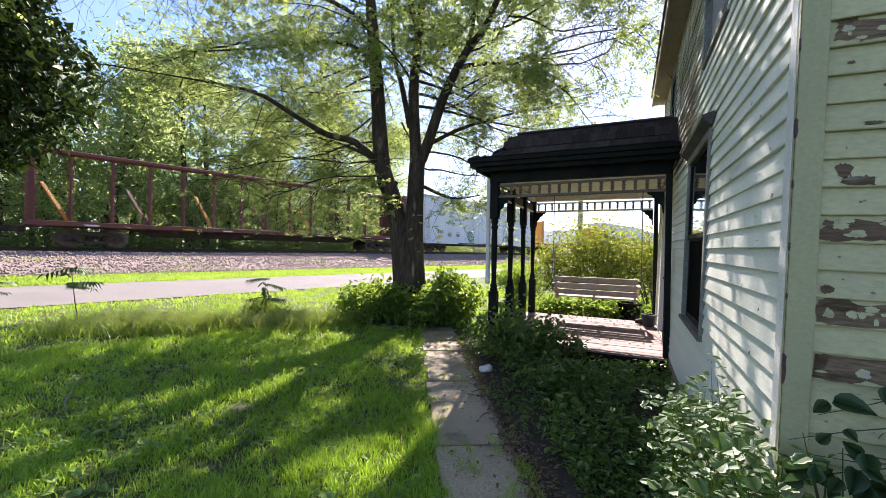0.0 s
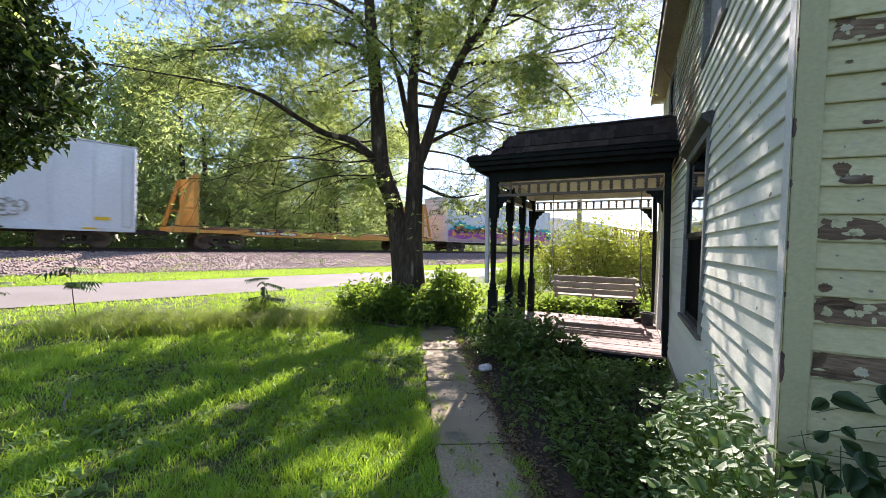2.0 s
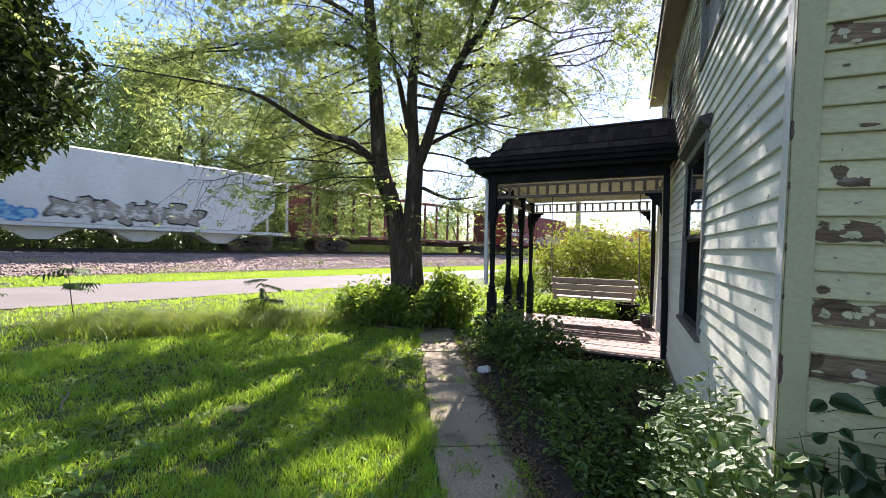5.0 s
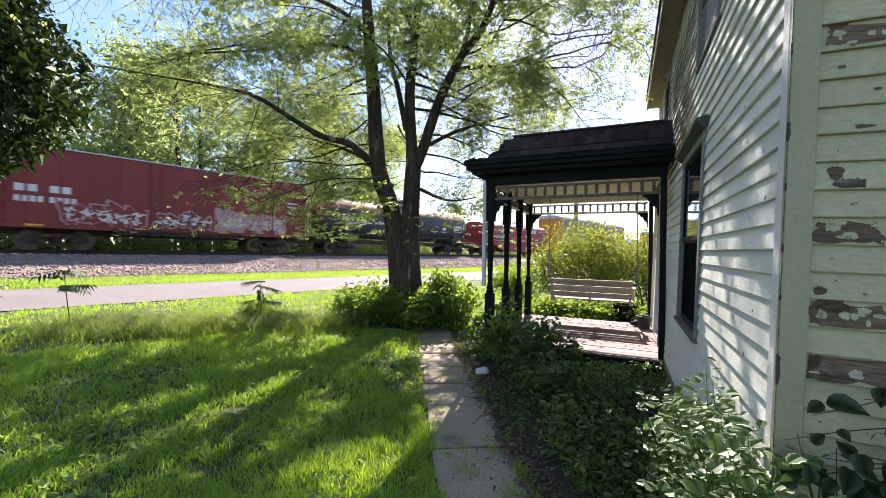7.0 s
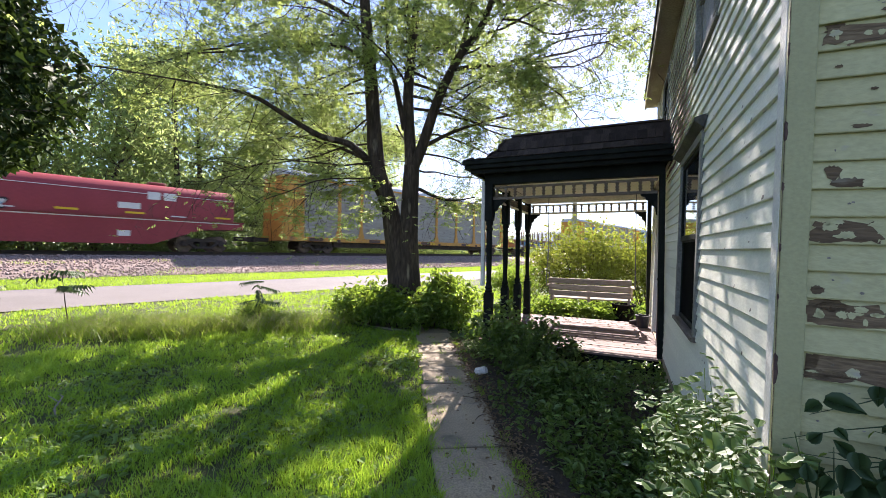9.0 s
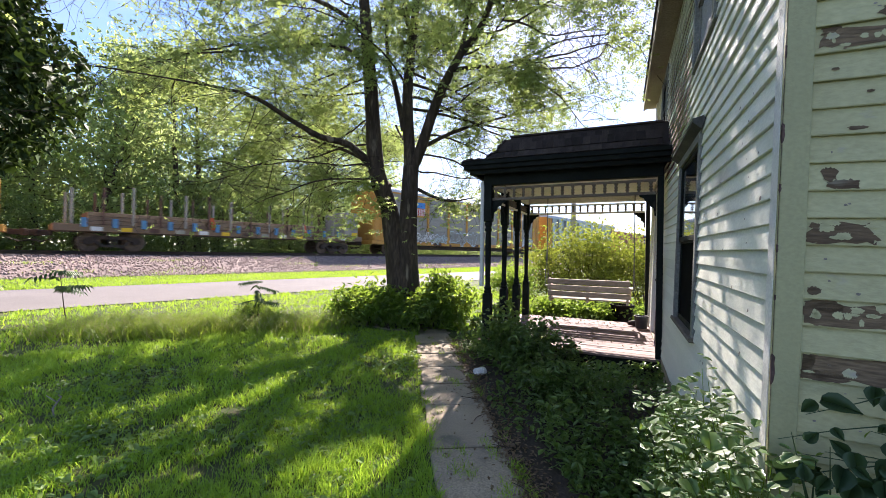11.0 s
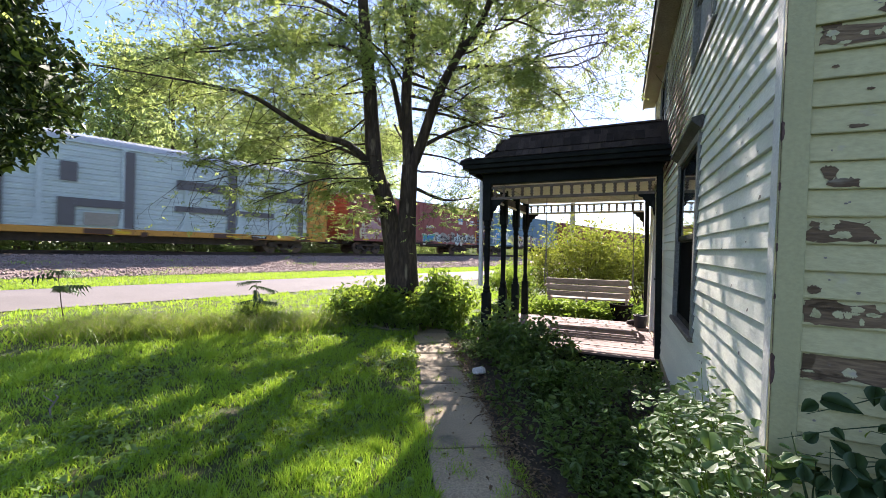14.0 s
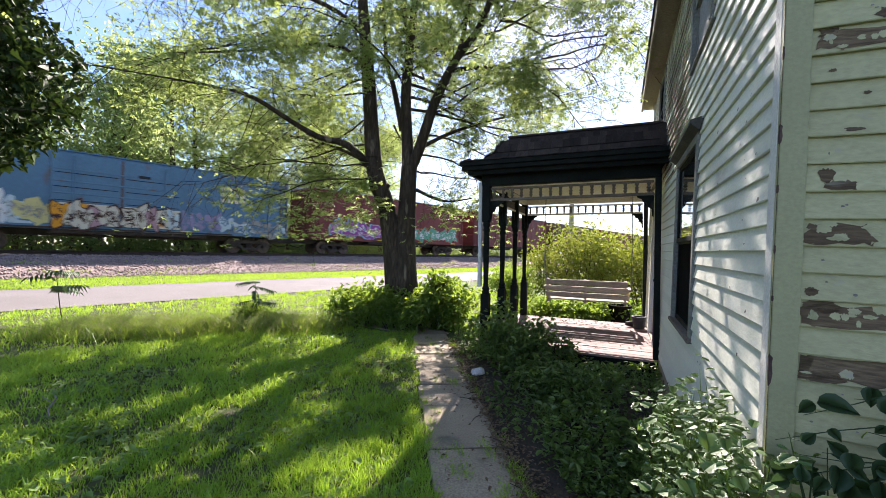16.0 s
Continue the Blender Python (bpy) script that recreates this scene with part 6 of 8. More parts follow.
G_TEAL, G_PURPLE, G_ORANGE, G_BROWN, G_PINK = flat_mat("spray_teal", (0.0, 0.36, 0.36)), flat_mat("spray_purple", (0.33, 0.07, 0.30)), flat_mat("spray_orange", (0.72, 0.30, 0.02)), flat_mat("spray_brown", (0.07, 0.03, 0.025)), flat_mat("spray_pink", (0.45, 0.27, 0.29))
G_WHITE, G_BLUE, G_BLACK, G_GREEN, G_YELLOW, G_CYAN = flat_mat("spray_white", (0.72, 0.70, 0.68)), flat_mat("spray_blue", (0.05, 0.22, 0.55)), flat_mat("spray_black", (0.02, 0.02, 0.025)), flat_mat("spray_green", (0.12, 0.35, 0.22)), flat_mat("reflector_yellow", (0.75, 0.48, 0.03)), flat_mat("spray_light_blue", (0.25, 0.5, 0.65))
G_INK, G_PANEL, G_MAUVE = flat_mat('spray_ink', (0.035, 0.015, 0.03)), flat_mat('panel_blue', (0.06, 0.24, 0.5)), flat_mat('spray_mauve', (0.28, 0.24, 0.36))
G_RED = flat_mat("spray_red", (0.5, 0.06, 0.06))
G_CREAM, G_PALE_YELLOW = flat_mat("spray_cream", (0.6, 0.54, 0.42)), flat_mat("spray_pale_yellow", (0.6, 0.53, 0.22))

g = Geo()
frame_out = [(-1.15, 0.52), (-1.02, 0.66), (-0.5, 0.78), (0.5, 0.78), (1.02, 0.66), (1.15, 0.52), (1.1, 0.36), (0.72, 0.36), (0.42, 0.2), (-0.42, 0.2), (-0.72, 0.36), (-1.1, 0.36)]
for y in (-1.08, 0.94):
    g.prism(frame_out[:1] + frame_out[1:3] + [(-0.42, 0.62), (-0.78, 0.5), (-0.8, 0.36), (-1.1, 0.36)], y, y + 0.14, "y")
    g.prism([(1.15, 0.52), (1.1, 0.36), (0.8, 0.36), (0.78, 0.5), (0.42, 0.62), (0.5, 0.78), (1.02, 0.66)], y, y + 0.14, "y")
    g.prism([(-0.5, 0.78), (0.5, 0.78), (0.42, 0.6), (-0.42, 0.6)], y, y + 0.14, "y")
    g.prism([(-0.78, 0.5), (-0.62, 0.55), (-0.36, 0.32), (0.36, 0.32), (0.62, 0.55), (0.78, 0.5), (0.42, 0.2), (-0.42, 0.2)], y, y + 0.14, "y")
    for k in (-0.14, 0.0, 0.14):
        g.tube([(k, y + 0.07, 0.3), (k, y + 0.07, 0.62)], 0.055, 8)
    for k in (-0.89, 0.89):
        g.tube([(k, y - 0.03, 0.46), (k, y + 0.17, 0.46)], 0.12, 10)
g.box(-0.2, 0.2, -1.0, 1.0, 0.5, 0.78)
TRUCK = g.mesh("truck", M_STEEL_DARK)
g = Geo()
for sg in (-1, 1):
    ys = [sg * v for v in (0.86, 0.855, 0.74, 0.735, 0.70)]
    g.tube([(0, ys[0], 0), (0, ys[1] - sg * 0.004, 0), (0, ys[2], 0), (0, ys[3], 0), (0, ys[4], 0)], [0.40, 0.455, 0.455, 0.485, 0.485], 24)
    g.tube([(0, sg * 0.87, 0), (0, sg * 0.862, 0)], [0.18, 0.2], 14)
g.tube([(0, -0.86, 0), (0, 0.86, 0)], 0.08, 8)
WHEELSET = g.mesh("wheelset", M_WHEEL, True)
COUPLER = Geo().box(-0.75, 0.1, -0.1, 0.1, 0.72, 0.98, 0.02).box(-0.95, -0.75, -0.16, 0.16, 0.68, 1.02, 0.03).tube([(-0.9, -0.3, 0.55), (-0.3, -0.32, 0.42), (0.1, -0.3, 0.6)], 0.03, 5).mesh("coupler", M_STEEL_DARK)


def car(name, label, length, inset=2.2, couplers=True):
    c = thing(name, label, "train car", "freight train cars")
    for x in (inset, length - inset):
        t = part("truck", TRUCK, None, c)
        t.matrix_basis = pose(x, 0, 0)
        for dx in (-0.89, 0.89):
            part("wheelset", WHEELSET, None, t).matrix_basis = pose(dx, 0, 0.46)
    if couplers:
        part("coupler", COUPLER, None, c).matrix_basis = pose(0, 0, 0)
        part("coupler", COUPLER, None, c).matrix_basis = pose(length, 0, 0, 0, 0, 180)
    return c


def blob(r, x, z, w, h, n=16, rough=0.22):
    """A rounded uneven outline."""
    ph = [r.uniform(0, 6.28) for _ in range(3)]
    out = []
    for k in range(n):
        a = 2 * math.pi * k / n
        d = 1 + rough * (math.sin(2 * a + ph[0]) * 0.6 + math.sin(3 * a + ph[1]) + 0.6 * math.sin(5 * a + ph[2]))
        ca, sa = math.cos(a), math.sin(a)
        out.append((x + w / 2 * d * math.copysign(abs(ca) ** 0.6, ca), z + h / 2 * d * math.copysign(abs(sa) ** 0.6, sa)))
    return out


def painted(c, name, outlines, y, material, label=""):
    """Flat paint on the near side of a car."""
    g = Geo()
    for o in outlines:
        n = len(o)
        g.add([(a, y, b) for a, b in o], [tuple(range(n))])
    return part(name, g, material, c, label)


def stroke(r, x, z, w, h, t=0.09):
    """A bent paint stroke."""
    pts = [(x + w * k / 5, z + h * (0.5 - abs(k / 5 - 0.5)) * r.choice((1, -1, 0.6)) + r.uniform(-0.06, 0.06)) for k in range(6)]
    return [(a, b + t / 2) for a, b in pts] + [(a, b - t / 2) for a, b in pts[::-1]]


def graffiti(c, x0, x1, z0, z1, back, front, mark, seed, y=-HALF - 0.04, step=0.8):
    """A row of bubble letters: each has a dark edge, a fill and a few strokes."""
    r = random.Random(seed)
    x = x0
    while x < x1:
        w, h = step * r.uniform(0.8, 1.25), (z1 - z0) * r.uniform(0.75, 1.0)
        zc = (z0 + z1) / 2 + r.uniform(-0.08, 0.08)
        rr = r.randrange(10 ** 6)
        fill = r.choice(front) if isinstance(front, tuple) else front
        layers = [blob(random.Random(rr), x, zc, w * 1.12 + 0.08, h + 0.14, 22, 0.3), blob(random.Random(rr), x, zc, w, h, 22, 0.3)]
        layers.append(stroke(r, x - w * 0.3, zc + r.uniform(-0.2, 0.2) * h, w * 0.6, h * 0.5, 0.06))
        layers.append(blob(r, x + r.uniform(-0.2, 0.2) * w, zc + r.uniform(-0.25, 0.25) * h, w * 0.16, h * 0.3, 10))
        layers.append(stroke(r, x - w * 0.35, zc + r.uniform(-0.3, 0.3) * h, w * 0.5, -h * 0.4, 0.05))
        for _ in range(3):
            layers.append(stroke(r, x - w * r.uniform(0.1, 0.5), zc + r.uniform(-0.4, 0.4) * h, w * r.uniform(0.3, 0.7), h * r.uniform(-0.5, 0.5), r.uniform(0.04, 0.11)))
        g = Geo()
        for k, o in enumerate(layers):
            d = y - 0.005 * min(k, 3) - 0.0015 * ((x - x0) / step % 2)
            g.add([(a, d, b) for a, b in o], [tuple(range(len(o)))])
        me = g.mesh("graffiti_letter", back)
        me.materials.append(fill)
        me.materials.append(mark)
        for k, poly in enumerate(me.polygons):
            poly.material_index = min(k, 2)
        part("graffiti_letter", me, None, c, "spray-painted bubble letter")
        x += step * 0.82


def bars(c, rows, material, y=-HALF - 0.045, name="lettering_bar"):
    """Unreadable lettering as plain bars: x, z, width, height."""
    for x, z, w, h in rows:
        painted(c, name, [[(x, z), (x + w, z), (x + w, z + h), (x, z + h)]], y, material)


def scrawl(c, x0, x1, z0, z1, material, seed, y):
    """A quick sprayed tag of joined strokes."""
    r = random.Random(seed)
    g, x, t = Geo(), x0, 0.055
    while x < x1:
        pts = [(x + r.uniform(-0.03, 0.03), z0 + r.uniform(0, 0.1)), (x + r.uniform(0.02, 0.16), z1 - r.uniform(0, 0.1)), (x + r.uniform(0.1, 0.26), z0 + r.uniform(0, 0.15)), (x + r.uniform(0.24, 0.36), (z0 + z1) / 2 + r.uniform(-0.1, 0.15))]
        for (a, b), (d, e) in zip(pts, pts[1:]):
            ln = math.hypot(d - a, e - b) + 1e-6
            u, w = (e - b) / ln * t / 2, -(d - a) / ln * t / 2
            g.add([(a - u, y, b - w), (a + u, y, b + w), (d + u, y, e + w), (d - u, y, e - w)], [(0, 1, 2, 3)])
            y -= 0.0004
        x += r.uniform(0.3, 0.42)
    return part("graffiti_tag", g, material, c, "quick sprayed tag")


def ladder(c, x, z0, z1, material, y=-HALF - 0.06):
    g = Geo().box(x - 0.2, x - 0.17, y, y + 0.05, z0, z1).box(x + 0.17, x + 0.2, y, y + 0.05, z0, z1)
    k = z0 + 0.2
    while k < z1:
        g.box(x - 0.17, x + 0.17, y + 0.005, y + 0.03, k, k + 0.03)
        k += 0.42
    part("ladder", g, material, c)


def box_car(name, label, length, top, material, ribs=1.25, rib_w=0.09, door=3.0, door_mat=None, bottom=1.05, seed=1, plain=False, ends=None, door_at=None):
    c = car(name, label, length)
    part("body", Geo().box(0, length, -HALF, HALF, bottom, top - 0.12, 0.03), material, c)
    part("underframe", Geo().box(0.1, length - 0.1, -0.5, 0.5, 0.72, bottom).box(length * 0.3, length * 0.7, -HALF + 0.05, HALF - 0.05, bottom - 0.22, bottom - 0.002), M_STEEL_DARK, c)
    g = Geo().prism([(-HALF - 0.05, top - 0.118), (HALF + 0.05, top - 0.118), (HALF + 0.05, top - 0.06), (0, top), (-HALF - 0.05, top - 0.06)], -0.03, length + 0.03, "x")
    part("roof", g, P_ROOF if not plain else material, c)
    part("side_sill", Geo().box(0.02, length - 0.02, -HALF - 0.05, -HALF - 0.001, bottom - 0.05, bottom + 0.14, 0.01).box(0.02, length - 0.02, HALF + 0.001, HALF + 0.05, bottom - 0.05, bottom + 0.14, 0.01), material, c)
    mid = door_at or length / 2
    rib = Geo().box(-rib_w / 2, rib_w / 2, -HALF - 0.035, -HALF - 0.001, bottom + 0.15, top - 0.13, 0.012).mesh("side_rib", material)
    x = 0.08
    k = int(length / ribs)
    for i in range(k + 1):
        x = 0.08 + (length - 0.16) * i / k
        if abs(x - mid) > door / 2 + 0.1:
            part("side_rib", rib, None, c).matrix_basis = pose(x, 0, 0)
    d = part("door", Geo().box(mid - door / 2, mid + door / 2, -HALF - 0.08, -HALF - 0.002, bottom + 0.16, top - 0.22, 0.015), door_mat or material, c, "sliding plug door")
    z = bottom + 0.5
    while z < top - 0.5:
        part("door_bar", Geo().box(mid - door / 2 + 0.08, mid + door / 2 - 0.08, -HALF - 0.1, -HALF - 0.081, z, z + 0.07, 0.008), door_mat or material, d)
        z += 0.55
    for sx in (-0.35, 0.35):
        part("lock_rod", Geo().tube([(mid + sx * door, -HALF - 0.12, bottom + 0.3), (mid + sx * door, -HALF - 0.12, top - 0.35)], 0.025, 6), door_mat or material, d)
    part("door_track", Geo().box(mid - door * 1.02, mid + door * 1.02, -HALF - 0.10, -HALF - 0.052, bottom - 0.02, bottom + 0.06), M_STEEL_DARK, c)
    ladder(c, 0.35, bottom, top - 1.9 if top > 5 else top - 0.3, ends or material)
    ladder(c, length - 0.35, bottom, top - 0.3, ends or material)
    for ex in (-0.05, length):
        g = Geo()
        z = bottom + 0.3
        while z < top - 0.3:
            g.box(ex, ex + 0.05, -HALF + 0.15, HALF - 0.15, z, z + 0.16, 0.02)
            z += 0.36
        part("end_corrugation", g, ends or material, c)
    g = []
    for i in range(4):
        g.append((length * (0.08 + 0.27 * i), bottom + 0.03, 0.55, 0.09))
    bars(c, g, G_YELLOW, -HALF - 0.056, "reflector_strip")
    return c


def centerbeam(label, length=22.3):
    c = car("centerbeam_flatcar", label, length, 2.4)
    part("deck", Geo().box(0.05, length - 0.05, -HALF, HALF, 1.0, 1.24, 0.02), P_BEAM, c)
    part("centre_sill", Geo().prism([(0.3, 1.0), (4.0, 1.0), (5.0, 0.62), (length - 5.0, 0.62), (length - 4.0, 1.0), (length - 0.3, 1.0)], -0.4, 0.4, "y"), M_STEEL_DARK, c)
    for x in (0.1, length - 0.32):
        b = part("bulkhead", Geo().box(x, x + 0.22, -HALF + 0.08, HALF - 0.08, 1.24, 4.72, 0.03), P_BEAM, c, "steel bulkhead end")
        g = Geo()
        for y in (-1.47, -0.5, 0.5, 1.27):
            g.box(x - 0.06, x + 0.28, y, y + 0.2, 1.24, 4.74, 0.02)
        part("post", g, P_BEAM, b)
    part("top_chord", Geo().box(0.32, length - 0.32, -0.32, 0.32, 4.52, 4.72, 0.04), P_BEAM, c)
    post = Geo().box(-0.08, 0.08, -0.09, 0.09, 1.24, 4.52, 0.01).mesh("beam_post", P_BEAM)
    n = 14
    for i in range(1, n):
        part("beam_post", post, None, c).matrix_basis = pose(length * i / n, 0, 0)
    for i in range(0, n, 2):
        a, b = length * (i + 0.35) / n, length * (i + 0.95) / n
        part("brace", Geo().tube([(a, -0.03, 3.1), (b, -0.03, 1.26)], 0.06, 6), P_BEAM if i % 4 else P_YELLOW, c)
    for i in range(10):
        x = length * (0.09 + 0.09 * i)
        part("winch", Geo().box(x, x + 0.5, -HALF - 0.03, -HALF - 0.001, 1.04, 1.12), (G_WHITE, P_BEAM, G_YELLOW)[i % 3], c)
    return c


def flatcar(length):
    c = car("bulkhead_flatcar", "empty yellow bulkhead flatcar with a worn wooden deck", length, 2.6)
    part("side_sill", Geo().prism([(0, 1.22), (length, 1.22), (length, 0.92), (length - 3.2, 0.92), (length - 4.2, 0.82), (4.2, 0.82), (3.2, 0.92), (0, 0.92)], -HALF, HALF, "y"), P_YELLOW, c)
    part("deck", Geo().box(0.6, length - 0.6, -HALF + 0.04, HALF - 0.04, 1.222, 1.29, 0.01), P_BROWN, c)
    r = random.Random(4)
    patch = []
    for i in range(26):
        x = r.uniform(0.5, length - 1.5)
        patch.append(blob(r, x, 1.17 - r.uniform(0, 0.02), r.uniform(0.3, 1.2), r.uniform(0.05, 0.14), 12))
    for o in patch:
        painted(c, "worn_patch", [o], -HALF - 0.004, P_BROWN)
    for x, sg in ((0.05, 1), (length - 0.05, -1)):
        b = part("bulkhead", Geo().prism([(x + sg * 1.0, 1.29), (x + sg * 1.14, 1.29), (x + sg * 1.1, 4.1), (x + sg * 1.0, 4.1)], -HALF + 0.145, HALF - 0.145, "y"), P_YELLOW, c, "yellow end bulkhead")
        for y in (-HALF + 0.02, HALF - 0.14):
            part("bulkhead_brace", Geo().prism([(x + sg * 0.05, 1.3), (x + sg * 0.25, 1.3), (x + sg * 0.98, 4.0), (x + sg * 0.8, 4.15)], y, y + 0.12, "y"), P_YELLOW, b)
            part("bulkhead_post", Geo().box(min(x + sg * 0.96, x + sg * 1.18), max(x + sg * 0.96, x + sg * 1.18), y - 0.004, y + 0.124, 1.3, 4.2, 0.01), P_YELLOW, b)
            part("bulkhead_tie", Geo().box(min(x + sg * 0.5, x + sg * 0.96), max(x + sg * 0.5, x + sg * 0.96), y + 0.03, y + 0.09, 2.2, 2.32, 0.01), P_YELLOW, b)
    bars(c, [(4.3, 0.92, 1.3, 0.2), (5.8, 0.92, 1.2, 0.2)], G_BLACK, -HALF - 0.008)
    bars(c, [(4.4 + 0.3 * i, 0.95, 0.2, 0.14) for i in range(4)] + [(5.9 + 0.18 * i, 0.95, 0.12, 0.14) for i in range(6)], G_WHITE, -HALF - 0.012)
    return c


def autorack(label, side, length=27.2, seed=1, dark_patches=False, flag=False):
    c = car("autorack", label, length, 3.2)
    part("body", Geo().box(1.885, length - 1.885, -HALF + 0.06, HALF - 0.06, 1.12, 5.2), side, c)
    part("sill", Geo().box(0.3, length - 0.15, -HALF - 0.02, HALF + 0.02, 0.82, 1.12, 0.02), P_YELLOW, c)
    part("underframe", Geo().box(4.5, length - 4.5, -1.0, 1.0, 0.45, 0.82), M_STEEL_DARK, c)
    for x in (0.38, length - 1.88):
        e = part("end_frame", Geo().box(x, x + 1.5, -HALF, HALF, 1.12, 5.2, 0.05), P_YELLOW, c, "yellow end door frame")
        part("door_seam", Geo().box(x + 0.95, x + 0.97, -HALF - 0.004, -HALF - 0.001, 1.3, 5.0), P_BROWN, e)
        part("end_rib", Geo().box(x + 0.1, x + 0.2, -HALF - 0.05, -HALF - 0.002, 1.12, 5.15).box(x + 0.75, x + 0.83, -HALF - 0.05, -HALF - 0.002, 1.12, 5.15).box(x + 1.3, x + 1.45, -HALF - 0.05, -HALF - 0.002, 1.12, 5.15), P_YELLOW, e)
    post = Geo().prism([(-0.3, 1.13), (0.3, 1.13), (0.11, 1.75), (0.11, 5.2), (-0.11, 5.2), (-0.11, 1.75)], -HALF - 0.06, -HALF + 0.05, "y").mesh("side_post", P_YELLOW if not dark_patches else side)
    for x in (4.0, 5.8, 8.7, 11.5, 14.5, 17.2, 20.0, 22.1) if dark_patches else (4.6, 6.55, 9.35, 12.15, 14.95, 17.75, 20.55, 22.5):
        part("side_post", post, None, c).matrix_basis = pose(x, 0, 0)
    for k, x in enumerate((2.2, 7.3, 13.0, 18.6, 23.6)):
        part("worn_patch", Geo().box(x, x + 1.1, -HALF - 0.024, -HALF - 0.0205, 0.84, 1.08), P_BROWN, c, "dark worn paint on the sill")
        part("jacking_pad", Geo().box(x + 2.2, x + 2.5, -HALF - 0.06, -HALF - 0.021, 0.74, 1.0, 0.01), P_BROWN, c)
    slat = Geo().box(1.89, length - 1.89, -HALF + 0.035, -HALF + 0.0585, 0, 0.17, 0.01).mesh("side_panel", side)
    for k in range(16):
        part("side_panel", slat, None, c).matrix_basis = pose(0, 0, 1.2 + k * 0.25)
    # roof with arched section and ribs
    prof = [(-HALF - 0.03, 5.2), (-HALF + 0.05, 5.42), (-1.1, 5.6), (0, 5.68), (1.1, 5.6), (HALF - 0.05, 5.42), (HALF + 0.03, 5.2)]
    roof = part("roof", Geo().prism(prof, 0.35, length - 0.1, "x"), P_ROOF, c, "pale corrugated metal roof")
    g = Geo()
    k = 0.4
    while k < length - 0.2:
        g.add([(k + d, a * 1.012, b + 0.03) for d in (0, 0.09) for a, b in prof] + [(k + d, a, b - 0.01) for d in (0, 0.09) for a, b in prof], [(i, i + 1, i + 8, i + 7) for i in range(6)] + [(i, i + 14, i + 15, i + 1) for i in range(6)] + [(i + 7, i + 8, i + 22, i + 21) for i in range(6)])
        k += 0.22
    part("roof_rib", g, P_ROOF, roof)
    part("top_rail", Geo().box(0.4, length - 0.2, -HALF - 0.05, -HALF + 0.02, 5.08, 5.2, 0.01), P_YELLOW if not dark_patches else side, c)
    bars(c, [(4.0 + 5.1 * i, 0.9, 0.6, 0.1) for i in range(5)], G_YELLOW, -HALF - 0.026, "reflector_strip")
    bars(c, [(length - 5.6, 0.88, 0.95, 0.2)], G_BLACK, -HALF - 0.03)
    bars(c, [(length - 5.5 + 0.2 * i, 0.92, 0.12, 0.12) for i in range(4)], G_WHITE, -HALF - 0.034)
    r = random.Random(seed)
    if dark_patches:
        G_D = flat_mat("patch_dark_grey", (0.13, 0.125, 0.135))
        rows = [(1.75, 1.13, 0.25, 3.9), (3.17, 3.2, 0.65, 1.8), (3.17, 1.15, 0.6, 1.4), (5.42, 1.13, 0.55, 3.92), (7.63, 2.25, 0.6, 1.65), (9.96, 1.13, 0.45, 3.9), (12.15, 3.25, 0.6, 0.9), (12.08, 1.2, 0.62, 1.3), (12.703, 2.1, 1.78, 0.4)]
        rows += [(14.49, 1.15, 0.42, 3.85), (16.7, 3.4, 2.61, 0.5), (16.65, 2.2, 2.66, 0.3), (19.32, 1.15, 0.46, 3.75), (19.79, 2.2, 2.3, 0.3), (21.45, 3.3, 2.65, 0.65), (23.72, 1.15, 0.33, 1.95), (23.85, 3.96, 0.3, 0.95)]
        bars(c, rows, G_D, -HALF - 0.065, "dark_patch")
        bars(c, [(13.0, 1.25, 1.3, 0.6)], P_GREY, -HALF - 0.065, "worn_patch")
    if flag:
        x = 4.85
        bars(c, [(x, 3.3, 1.5, 1.6)], P_YELLOW, -HALF - 0.064, "sign_board")
        bars(c, [(x + 0.12, 4.1, 1.1, 0.5)], G_BLUE, -HALF - 0.07, "emblem")
        bars(c, [(x + 0.12 + 0.22 * i, 3.45, 0.12, 0.6) for i in range(5)], G_RED, -HALF - 0.07, "emblem")
        bars(c, [(x + 0.24 + 0.22 * i, 3.45, 0.1, 0.6) for i in range(5)], G_WHITE, -HALF - 0.07, "emblem")
    return c


